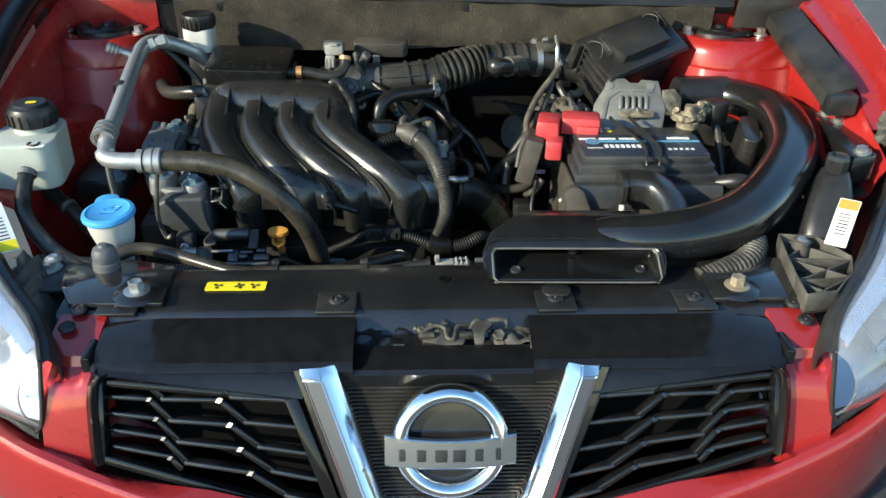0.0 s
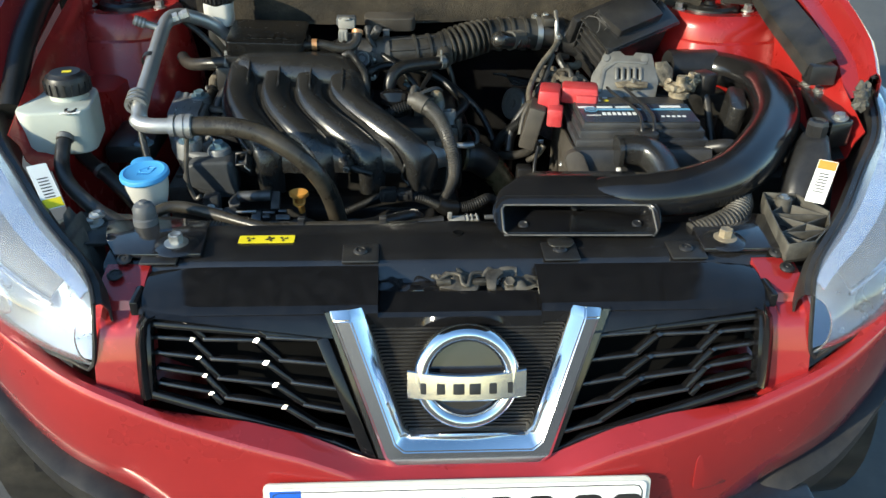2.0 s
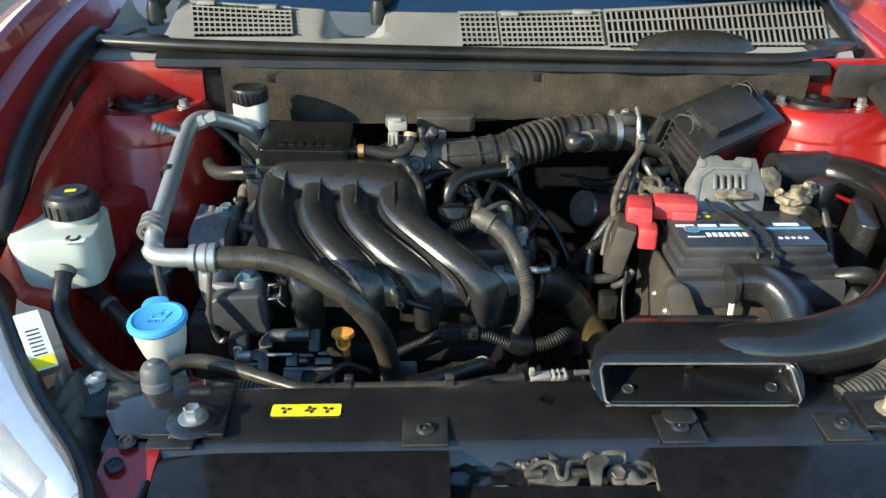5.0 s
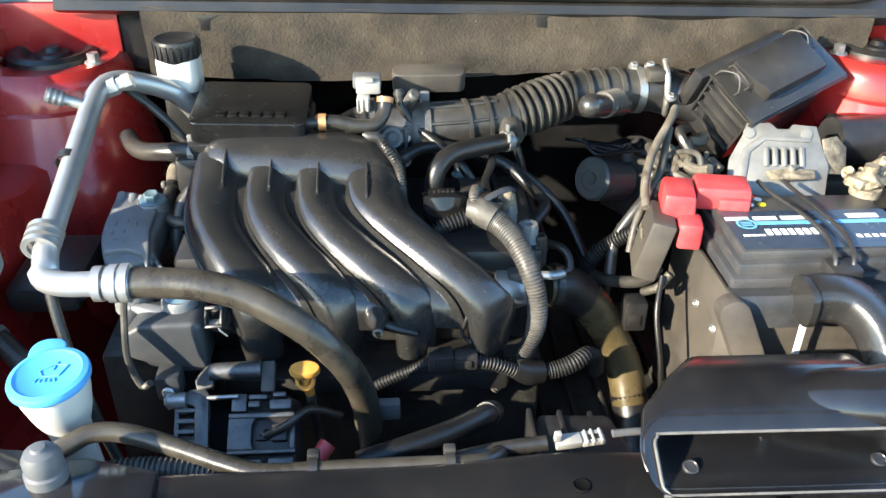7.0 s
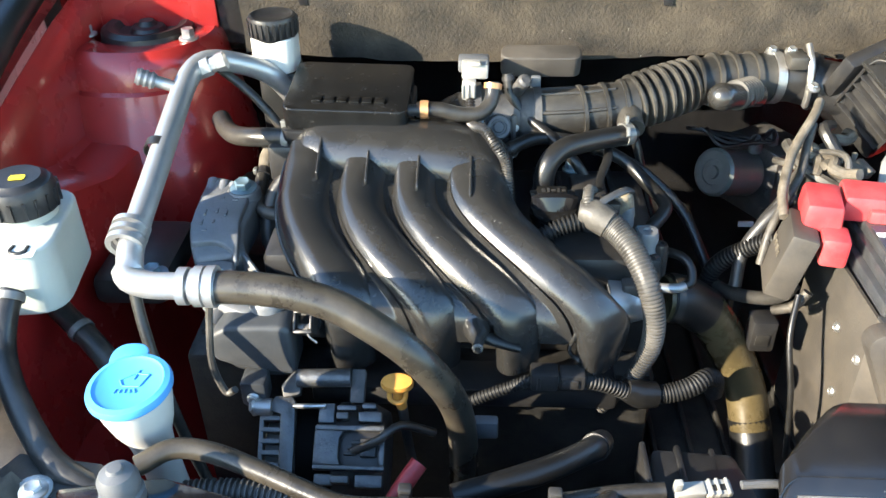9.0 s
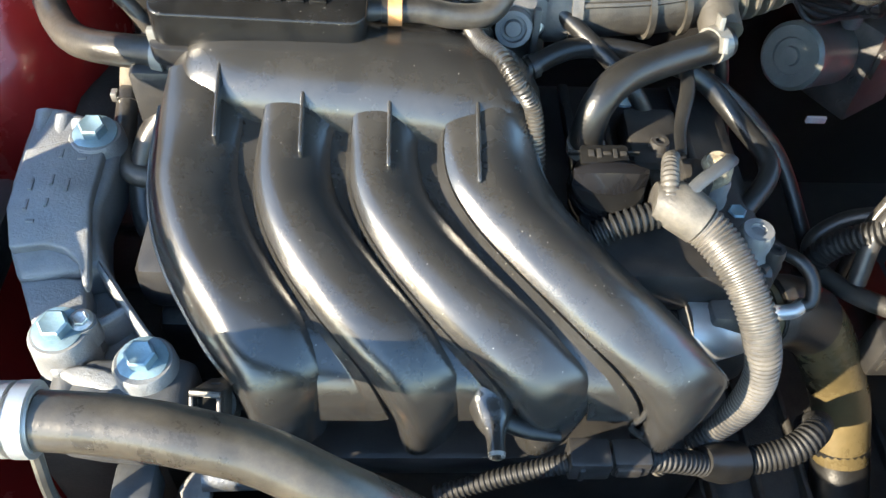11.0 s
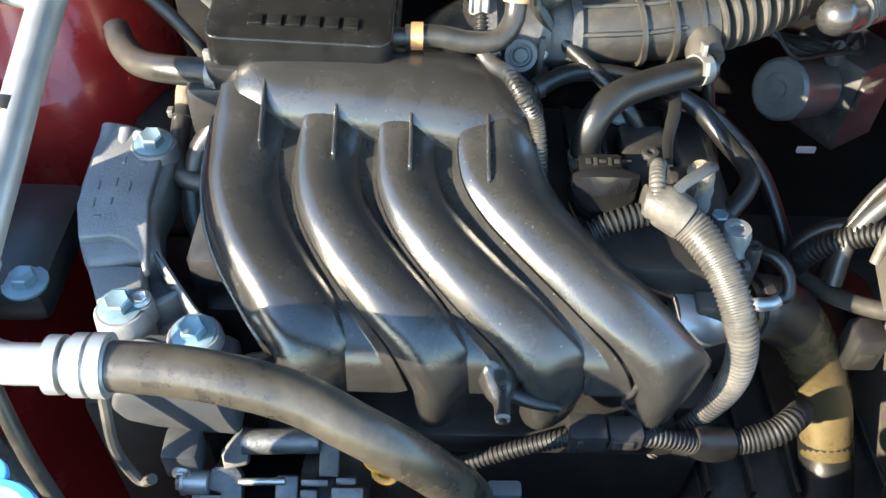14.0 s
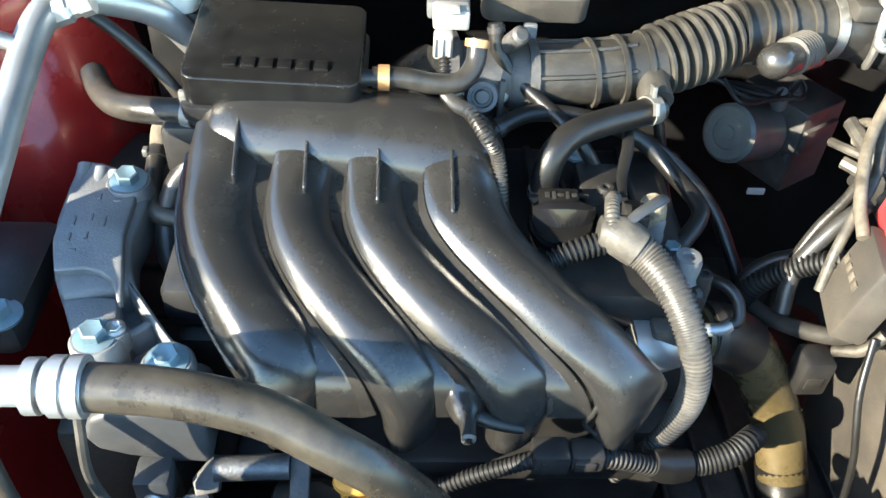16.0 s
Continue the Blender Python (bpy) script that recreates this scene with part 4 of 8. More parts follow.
# ---- cowl, wipers' scuttle and windscreen ----
cowl = thing("cowl_panel", (XC, 1.9, 1.15), "grey plastic scuttle panel with mesh vents", "cowl")
CO = lambda y: 1.162 + (y - 1.80) * 0.27
REAR = lambda x: 1.905 + 0.16 * x * x


def dip(x, y):
    """Sunk bays round the wiper spindles."""
    return sum(0.055 * max(0.0, 1 - ((x - c) / 0.062) ** 4) for c in (-0.265, -0.70)) * min(1.0, max(0.0, (y - 1.815) / 0.03))


rows = []
for x in np.linspace(-0.76, 0.704, 119):
    rows.append([(x, 1.735, 1.140), (x, 1.75, 1.152)] + [(x, y, CO(y) - dip(x, y)) for y in np.linspace(1.80, REAR(x) + 0.022, 10)])
part("panel", sheet(B(), rows, 0.003), COWL, cowl, "", 50)


def vent(x0, x1, y0, nx, ny, bar=0.0016):
    """Grid over a near-black sheet that paints the shade below, its back edge bowed with the screen."""
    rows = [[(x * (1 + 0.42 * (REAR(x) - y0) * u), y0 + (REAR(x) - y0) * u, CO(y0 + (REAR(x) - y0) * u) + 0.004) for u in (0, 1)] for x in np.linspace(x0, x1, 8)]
    v = part("vent_backing", sheet(B(), rows, 0.002), SHADE_BLACK, cowl)
    o = B()
    fan = lambda x, y: x * (1 + 0.42 * (y - y0))
    for k in range(nx + 1):
        x = x0 + (x1 - x0) * k / nx
        y1 = REAR(x)
        rows = [[(fan(x, y) - bar, y, CO(y) + 0.0095), (fan(x, y) + bar, y, CO(y) + 0.0095)] for y in (y0, (y0 + y1) / 2, y1)]
        sheet(o, rows, 0.0025)
    for k in range(ny + 1):
        u = k / ny
        f = lambda x: y0 + (REAR(x) - y0) * u
        w = bar * (2.4 if k in (0, ny) else 1.1)
        rows = [[(fan(x, f(x)), f(x) - w, CO(f(x)) + 0.0105), (fan(x, f(x)), f(x) + w, CO(f(x)) + 0.011)] for x in np.linspace(x0 - 0.002, x1 + 0.002, 8)]
        sheet(o, rows, 0.0025)
    part("vent_grid", o, COWL, v)


vent(-0.578, -0.385, 1.822, 18, 6)
vent(-0.050, 0.020, 1.779, 7, 6)
vent(0.028, 0.225, 1.778, 19, 6)
vent(0.236, 0.665, 1.772, 38, 3, 0.0019)
for x in (-0.575, -0.445, 0.05, 0.20):
    part("vent_tab", box(B(), (x - 0.018, REAR(x) - 0.026, CO(REAR(x)) + 0.008), (x + 0.018, REAR(x) - 0.004, CO(REAR(x)) + 0.016), 0.002), COWL, cowl)
part("hump", lathe(B(), [(0.0, 0.052), (0.05, 0.050), (0.095, 0.040), (0.13, 0.016), (0.14, -0.01)], Matrix.Translation((0.40, 1.775, 1.140)) @ Matrix.Diagonal((1.0, 0.30, 1.0, 1)), 30), BLACK_SATIN, cowl, "dark smooth hump")
# rubber seal along the front edge, and its lip
sealm = thing("bonnet_seal", (XC, 1.74, 1.15), "black rubber bonnet seal along the scuttle", "seal")
tube(o := B(), [(-0.74, 1.76, 1.178), (-0.60, 1.728, 1.178), (-0.45, 1.712, 1.176), (-0.2, 1.704, 1.170), (0.1, 1.700, 1.163), (0.4, 1.704, 1.154), (0.56, 1.712, 1.150), (0.66, 1.75, 1.150)], 0.015, 12, n=60, squash=0.8)
part("bulb", o, SEAL, sealm)
rows = [[(x, 1.702, max(1.1115, 1.137 - 0.045 * (x + 0.5))), (x, 1.688, 1.147 - 0.018 * (x + 0.5)), (x, 1.692, 1.156 - 0.018 * (x + 0.5)), (x, 1.72, 1.166 - 0.018 * (x + 0.5))] for x in np.linspace(-0.62, 0.64, 30)]
part("lip", sheet(B(), rows, 0.003), SEAL, sealm)
for x in (-0.41, 0.085):
    o = B()
    prism(o, [(-0.022, 0), (0.022, 0), (0.008, 0.008), (0.006, 0.022), (-0.006, 0.022), (-0.008, 0.008)][::1], 0.004, basis((x, 1.690, 1.138), (0, -1, 0.1), (1, 0, 0)) @ Matrix.Diagonal((1, -1, 1, 1)), 0.001)
    part("clip", o, BLACK_PLASTIC, sealm)
o = B()
box(o, (-0.09, -0.03, -0.03), (0.06, 0.03, 0.03), 0.008, pose(XC - 0.70, 1.80, 1.15, 0, 0, -20))
box(o, (-0.02, -0.04, -0.03), (0.05, 0.05, 0.02), 0.008, pose(XC - 0.755, 1.83, 1.165, 0, 0, -20))
part("end_block", o, BLACK_DUSTY, sealm)
part("end_block", box(B(), (-0.05, -0.03, -0.03), (0.05, 0.03, 0.02), 0.008, pose(0.665, 1.775, 1.150, 0, 0, 15)), BLACK_DUSTY, sealm)
part("side_seal", tube(B(), [(0.716, 1.75, 1.150), (0.718, 1.85, 1.185), (0.722, 1.95, 1.215), (0.725, 2.10, 1.285)], 0.013, 12, n=30), SEAL, sealm)
part("end_plate", prism(B(), [(0.634, 1.092), (0.70, 1.088), (0.714, 1.116), (0.772, 1.130), (0.788, 1.142), (0.782, 1.156), (0.74, 1.152), (0.70, 1.150), (0.64, 1.152)], 0.010, Matrix(((1, 0, 0, 0), (0, 0, -1, 1.668), (0, 1, 0, 0), (0, 0, 0, 1))), 0.002), BLACK_DUSTY, sealm, "dusty brown-black end plate")
rows = []
for y, l, r, z in ((1.640, 0.702, 0.752, 1.122), (1.58, 0.698, 0.750, 1.112), (1.51, 0.694, 0.748, 1.101), (1.44, 0.692, 0.746, 1.090), (1.38, 0.693, 0.745, 1.078), (1.325, 0.697, 0.743, 1.062)):
    rows.append([(l - 0.004, y, z - 0.022), (l, y, z - 0.005), (l + 0.012, y, z), ((l + r) / 2, y, z + 0.003), (r, y, z + 0.012)])
rows = [list(r) for r in zip(*[[tuple(q) for q in spline(c, 16)] for c in zip(*rows)])]
part("wing_baffle", sheet(B(), rows, 0.006), BLACK_DUSTY, sealm, "dusty brown-black wing baffle")
part("baffle_end", box(B(), (0.694, 1.310, 1.028), (0.744, 1.348, 1.066), 0.005), BLACK_PLASTIC, sealm)

solo("windscreen", sheet(B(), [[(x, REAR(x) + 0.018 + 0.62 * t, CO(REAR(x)) + 0.004 + 0.36 * t) for t in (0, 0.5, 1)] for x in np.linspace(-0.74, 0.712, 23)], 0.005), SCREEN, "dark tinted windscreen reflecting the sky", "windscreen", (XC, 2.1, 1.2))
for x0, x1 in ((-0.68, 0.02), (-0.22, 0.45)):
    w = thing("wiper", (x0, 2.10, 1.24), "black windscreen wiper lying along the scuttle", "wiper", "windscreen wipers")
    tube(o := B(), [(x0, 1.925, 1.205), (x0 + 0.1, 1.99, 1.250), (x1 - 0.1, 2.05, 1.285)], [0.011, 0.008, 0.005], 8)
    part("arm", o, BLACK_PLASTIC, w)
    tube(o := B(), [(x0 + 0.05, 2.03, 1.268), (x1, 2.06, 1.290)], 0.006, 6)
    part("blade", o, RUBBER, w)
    part("pivot", lathe(B(), [(0, 0.02), (0.012, 0.018), (0.016, 0.0), (0.016, -0.03)], Matrix.Translation((x0, 1.925, 1.205)), 18), BLACK_PLASTIC, w)

# raised bonnet above the bay
bon = thing("bonnet", (XC, 1.88, 1.20), "red bonnet raised on its hinges", "bonnet")
rows = [[(XC + 0.74 * u * (1 - 0.12 * t * t), 2.04 - 0.97 * t + 0.02 * u * u, 1.31 + 0.64 * t - 0.04 * u * u) for t in np.linspace(0, 1, 8)] for u in np.linspace(-1, 1, 14)]
part("outer_panel", sheet(B(), rows, 0.003), RED, bon)
rows = [[(XC + 0.737 * u * (1 - 0.12 * t * t), 2.02 - 0.97 * t + 0.02 * u * u, 1.285 + 0.64 * t - 0.04 * u * u) for t in np.linspace(0.0, 0.998, 8)] for u in np.linspace(-1, 1, 14)]
part("inner_panel", sheet(B(), rows, 0.003), BLACK_DUSTY, bon, "dark lined underside")
for side in (-1, 1):
    tube(o := B(), [(XC + side * 0.72, 2.06, 1.16), (XC + side * 0.72, 2.06, 1.25), (XC + side * 0.70, 2.03, 1.32)], 0.010, 8)
    part("hinge", o, BLACK_PAINT, bon)

# ---- engine ----
eng = thing("engine", (-0.17, 1.45, 0.42), "dark four-cylinder engine under its intake manifold", "engine")
box(o := B(), (-0.40, 1.30, 0.42), (0.05, 1.60, 0.80), 0.02)
part("block", o, BLACK_CAST, eng)
box(o := B(), (-0.41, 1.335, 0.80), (0.055, 1.57, 0.885), 0.012)
part("cylinder_head", o, BLACK_CAST, eng, "dark cast head")
box(o := B(), (-0.42, 1.345, 0.885), (0.05, 1.565, 0.935), 0.015)
part("valve_cover", o, BLACK_PLASTIC, eng, "black plastic valve cover")
box(o := B(), (-0.50, 1.262, 0.45), (-0.402, 1.545, 0.852), 0.012)
part("belt_case", o, BLACK_CAST, eng, "grimy black belt case")
for y in (1.30, 1.39, 1.455):
    part("case_rib", box(B(), (-0.49, y, 0.849), (-0.405, y + 0.006, 0.858), 0.002), BLACK_CAST, eng)
part("end_case", box(B(), (-0.535, 1.55, 0.45), (-0.42, 1.66, 0.875), 0.012), BLACK_CAST, eng)
for k in range(5):
    part("rib", box(B(), (-0.38 + k * 0.095, 1.36, 0.93), (-0.372 + k * 0.095, 1.55, 0.943), 0.002), BLACK_PLASTIC, eng)
box(o := B(), (0.05, 1.28, 0.45), (0.34, 1.62, 0.66), 0.03)
part("gearbox", o, BLACK_CAST, eng)
for k in range(6):
    part("rib", box(B(), (0.06 + k * 0.045, 1.29, 0.655), (0.066 + k * 0.045, 1.60, 0.672), 0.002), BLACK_CAST, eng)
lathe(o := B(), [(0.0, 0.0), (0.027, 0.0), (0.027, 0.02), (0.024, 0.03), (0.019, 0.048), (0.014, 0.052), (0, 0.053)], basis((-0.015, 1.338, 0.886), (1, 0.05, -0.05)), 24)
o.transform(Matrix.Translation((0, 0, -0.006)))
part("water_outlet", o, ALU, eng, "pale cast aluminium water outlet")
tube(o := B(), [(0.035, 1.342, 0.898), (0.065, 1.343, 0.897), (0.078, 1.350, 0.897)], 0.006, 10)
part("sensor_stem", o, ALU, eng)
tube(o := B(), [(0.074, 1.348, 0.897), (0.083, 1.350, 0.901), (0.083, 1.362, 0.913), (0.074, 1.374, 0.920), (0.058, 1.388, 0.918)], 0.0055, 12, n=30)
part("vent_elbow", o, RUBBER_CLEAN, eng, "thin black rubber elbow")
# coil pack and bolts behind the filler cap
box(o := B(), (-0.052, 1.435, 0.935), (-0.008, 1.50, 0.962), 0.006)
part("coil", o, BLACK_PLASTIC, eng)
box(o := B(), (-0.040, 1.40, 0.930), (-0.012, 1.436, 0.955), 0.003)
part("coil_plug", o, BLACK_DUSTY, eng)
for at in ((-0.048, 1.512, 0.960), (0.006, 1.395, 0.93), (0.03, 1.41, 0.925)):
    bolt(at, (0, 0, 1), 0.0075, 0.012, BOLT_BLUE, eng)
box(o := B(), (-0.015, 1.37, 0.88), (0.045, 1.43, 0.925), 0.008)
part("thermostat_boss", o, CAST, eng)

# sensors, lugs and a bracket beside the filler
for (x, y, z), r, h in (((0.030, 1.372, 0.938), 0.013, 0.020), ((0.046, 1.366, 0.932), 0.008, 0.012), ((0.012, 1.420, 0.945), 0.009, 0.016), ((-0.030, 1.452, 0.955), 0.008, 0.014)):
    part("sensor", lathe(B(), [(r * 1.15, -0.03), (r * 1.15, -0.004), (r, 0.0), (r, h * 0.7), (r * 0.85, h), (r * 0.45, h), (r * 0.4, h - 0.003), (0, h - 0.003)], Matrix.Translation((x, y, z)), 20), CAST if r > 0.0085 else BLACK_PLASTIC, eng)
part("head_lug", box(B(), (0.000, 1.325, 0.890), (0.030, 1.345, 0.912), 0.004), CAST_DARK, eng)
part("plug_shell", box(B(), (-0.020, 1.405, 0.945), (0.002, 1.432, 0.972), 0.004, None), BLACK_PLASTIC, eng)
part("plug_lock", box(B(), (-0.016, 1.400, 0.955), (-0.004, 1.407, 0.966), 0.001), BLACK_DUSTY, eng)
for k in range(3):
    part("cover_rib", box(B(), (-0.125 + 0.03 * k, 1.44, 0.934), (-0.120 + 0.03 * k, 1.52, 0.948), 0.001), BLACK_PLASTIC, eng)
tube(o := B(), [(0.035, 1.355, 0.93), (0.052, 1.375, 0.925), (0.060, 1.400, 0.905), (0.058, 1.43, 0.885)], 0.005, 10)
part("sensor_lead", o, RUBBER, eng)

cap = thing("oil_filler_cap", (-0.076, 1.410, 0.94), "black round oil filler cap with a curved grip bar", "cap")
CM = Matrix.Translation((-0.076, 1.412, 0.958)) @ pose(0, 0, 0, 10)
ring = lambda r, z, d=0.0: [tuple(CM @ Vector(((r + (d if k % 2 else 0)) * math.cos(k * math.pi / 36), (r + (d if k % 2 else 0)) * math.sin(k * math.pi / 36), z))) for k in range(72)]
part("base", loft(B(), [ring(0.025, -0.035), ring(0.025, -0.008), ring(0.0275, -0.008), ring(0.0290, -0.005, -0.0010), ring(0.0290, 0.000, -0.0010), ring(0.0275, 0.002), ring(0.0280, 0.003), ring(0.0285, 0.006), ring(0.0270, 0.009), ring(0.018, 0.010)], closed=True, caps=True), LID_BLACK, cap)
rows = []
for k in range(15):
    u = k / 7 - 1
    h = 0.026 - 0.004 * u * u
    w = 0.0105 * math.sqrt(max(0.04, 1 - 0.85 * u * u))
    rows.append([tuple(CM @ Vector((u * 0.0275, y, z))) for y, z in ((-w - 0.004 * (1 - u * u), 0.008), (-w * 0.75, h - 0.006), (-w * 0.45, h - 0.001), (0.001, h), (w * 0.5, h - 0.001), (w * 0.8, h - 0.006), (w + 0.002, 0.008))])
part("grip", loft(B(), rows, closed=True, caps=True), GRILLE_BLACK, cap)
ledge = part("ledge", prism(B(), rrect(0.036, 0.016, 0.003), 0.005, CM @ pose(-0.002, 0.020, 0.010, 6), 0.001), LID_BLACK, cap)
for x, w, h in ((-0.012, 0.0022, 0.003), (-0.006, 0.0018, 0.004), (0.000, 0.0030, 0.0015), (0.006, 0.0016, 0.004), (0.012, 0.0024, 0.002)):
    part("marking", box(B(), (x - w, 0.020 - h, 0.0145), (x + w, 0.020 + h, 0.0160), 0.0003, CM), BLACK_DUSTY, ledge)
for x in (-0.022, 0.020):
    part("tab", box(B(), (x - 0.006, 0.024, 0.006), (x + 0.006, 0.0255, 0.0115), 0.0005, CM), BLACK_DUSTY, cap)

# ---- intake manifold ----
man = thing("intake_manifold", (-0.22, 1.35, 0.80), "satin black plastic intake manifold with four curved runners", "intake manifold")
# one moulded shell: four humped runners with flat webs between, falling forward and turning down to the ports
CREST = [(1.462, 1.024), (1.430, 1.0140), (1.405, 1.0055), (1.380, 0.9975), (1.355, 0.988), (1.330, 0.9775), (1.305, 0.9660), (1.285, 0.9535), (1.266, 0.9370), (1.253, 0.9130), (1.249, 0.883), (1.258, 0.836)]
LEFT = [[-0.392, -0.3951, -0.3986, -0.3986, -0.3934, -0.3824, -0.3668, -0.3526, -0.3412, -0.3354, -0.3329, -0.330],
        [-0.3207, -0.3225, -0.3255, -0.3254, -0.3188, -0.3054, -0.2862, -0.2673, -0.2487, -0.2365, -0.2286, -0.226],
        [-0.2607, -0.2607, -0.2614, -0.2602, -0.2510, -0.2340, -0.2117, -0.1902, -0.1671, -0.1510, -0.1425, -0.140],
        [-0.1938, -0.1956, -0.1970, -0.1913, -0.1746, -0.1509, -0.1244, -0.1013, -0.0781, -0.0620, -0.0544, -0.052]]
RIGHT = [[-0.3402, -0.3416, -0.3438, -0.3409, -0.3300, -0.3135, -0.2967, -0.2869, -0.2826, -0.2821, -0.2825, -0.284],
         [-0.2749, -0.2775, -0.2803, -0.2746, -0.2589, -0.2383, -0.2170, -0.2020, -0.1918, -0.1875, -0.1852, -0.187],
         [-0.2179, -0.2185, -0.2181, -0.2103, -0.1899, -0.1649, -0.1391, -0.1192, -0.1040, -0.0975, -0.0956, -0.097],
         [-0.1330, -0.1345, -0.1280, -0.1096, -0.0849, -0.0590, -0.0345, -0.0171, -0.0060, -0.0010, 0.0005, -0.002]]
SINK_L = [0.002, 0.004, 0.007, 0.010, 0.012, 0.0125, 0.0125, 0.0125, 0.0125, 0.013, 0.014, 0.015]
SINK_R = [0.011, 0.015, 0.019, 0.0225, 0.0235, 0.0235, 0.022, 0.021, 0.020, 0.019, 0.019, 0.019]
FINE = 56


def along(values):
    """A row of station values drawn out to a smooth line."""
    return [v[3] for v in spline([(k, 0.0, 0.0, v) for k, v in enumerate(values)], FINE)]


CY, CZ = along([p[0] for p in CREST]), along([p[1] for p in CREST])
LX, RX = [along(v) for v in LEFT], [along(v) for v in RIGHT]
DL, DR = along(SINK_L), along(SINK_R)
# how far the skin falls straight down or back near the ports, where the crest line stands upright
BACK = [max(0.0, min(1.0, (k / (FINE - 1) - 0.60) / 0.38)) for k in range(FINE)]
BACK = [b * b * (3 - 2 * b) for b in BACK]
for i in range(4):
    rows = []
    for k in range(FINE):
        l, r = LX[i][k], RX[i][k]
        dl = DL[k] * (2.1 if i == 0 else 1.0)
        dr = DR[k] * (1.7 if i == 3 else 1.0)
        row = []
        for j in range(25):
            u = j / 24
            top = 0.30 + 0.26 * max(0.0, 1 - k / 15)
            q = (top - u) / top if u < top else (u - top) / (1 - top)
            f = 1 - (1 - min(1.0, 0.985 * abs(q)) ** (2.1 if u < top else 1.8)) ** (1 / 2.0)
            if u >= top:
                f = 0.40 * f + 0.60 * abs(q) ** 1.45
            d = (dl if u < top else dr) * f
            row.append((l + (r - l) * u, CY[k] + d * BACK[k] * 1.35, CZ[k] - d * (1 - 0.75 * BACK[k])))
        rows.append(row)
    part("runner", sheet(B(), rows, 0.0025), BLACK_SATIN, man, "", 50)
for i in range(3):
    rows = []
    for k in range(FINE - 9):
        r, l = RX[i][k], LX[i + 1][k]
        row = []
        for j in range(14):
            u = j / 13
            d = DR[k] + 0.0035 * u if u < 0.8 else (DR[k] + 0.0028) * (1 - u) / 0.2 + DL[k] * (u - 0.8) / 0.2
            d += 0.012 * max(0.0, (k - FINE + 15) / 6) ** 2
            row.append((r + (l - r) * u, CY[k] + d * BACK[k] * 0.6, CZ[k] - d))
        rows.append(row)
    part("web", sheet(B(), rows, 0.0025), BLACK_SATIN, man, "", 50)
# turned rims along both outer edges
for xs, s, n0 in ((LX[0], -1, 4), (RX[3], 1, 4)):
    f = DL if s < 0 else DR
    pts = [(x + s * 0.0022, y + d * b * 1.35, z - d * (1 - 0.75 * b)) for x, y, z, d, b in zip(xs, CY, CZ, [v * (2.15 if s < 0 else 1.72) for v in f], BACK)]
    tube(o := B(), pts[n0:-3], 0.0027, 8, n=60)
    part("rim", o, BLACK_SATIN, man)
    rows = [[p, (p[0] + s * 0.001, p[1] + 0.003, p[2] - 0.016)] for p in pts[n0:-3]]
    part("side_skirt", sheet(B(), rows, 0.002), BLACK_SATIN, man)
# plenum: rounded body that runs from left to right and turns back to the throttle
sec = []
for x, y, z, ry, rz in ((-0.396, 1.476, 0.990, 0.014, 0.016), (-0.389, 1.478, 0.994, 0.030, 0.030), (-0.365, 1.480, 0.998, 0.044, 0.040), (-0.30, 1.479, 0.999, 0.052, 0.042), (-0.24, 1.476, 0.997, 0.054, 0.042), (-0.19, 1.472, 0.993, 0.055, 0.041), (-0.155, 1.470, 0.987, 0.052, 0.038), (-0.135, 1.472, 0.981, 0.042, 0.030), (-0.124, 1.476, 0.976, 0.022, 0.016)):
    sec.append([(x, y + ry * abs(math.cos(radians(a))) ** 0.95 * (1 if math.cos(radians(a)) > 0 else -1), z + rz * abs(math.sin(radians(a))) ** 0.95 * (1 if math.sin(radians(a)) > 0 else -1)) for a in range(0, 360, 12)])
sec = [[tuple(v) for v in row] for row in zip(*[spline(col, 26) for col in zip(*sec)])]
loft(o := B(), sec, closed=True, caps=True)
part("plenum", o, BLACK_SATIN, man)
tube(o := B(), [(-0.225, 1.49, 0.985), (-0.215, 1.53, 0.986), (-0.200, 1.56, 0.990), (-0.178, 1.575, 0.996)], [0.038, 0.040, 0.042, 0.043], 24)
part("throttle_neck", o, BLACK_SATIN, man)
for x, y0, y1 in ((-0.3555, 1.456, 1.404), (-0.297, 1.445, 1.394), (-0.2368, 1.440, 1.385), (-0.1752, 1.433, 1.375)):
    z0, z1 = 1.0335 - (1.456 - y0) * 0.55, 1.0090 - (1.404 - y1) * 0.36
    prism(o := B(), [(y0 + 0.014, z0 - 0.014), (y0, z0), (y0 - 0.010, z0 - 0.0035), (y1 + 0.006, z1 + 0.0055), (y1, z1 + 0.002), (y1 + 0.001, z1 - 0.008), (y0, z0 - 0.026)], 0.0030, Matrix(((0, 0, 1, x - 0.0015), (1, 0, 0, 0), (0, 1, 0, 0), (0, 0, 0, 1))), 0.0012, 3)
    part("fin", o, BLACK_SATIN, man)
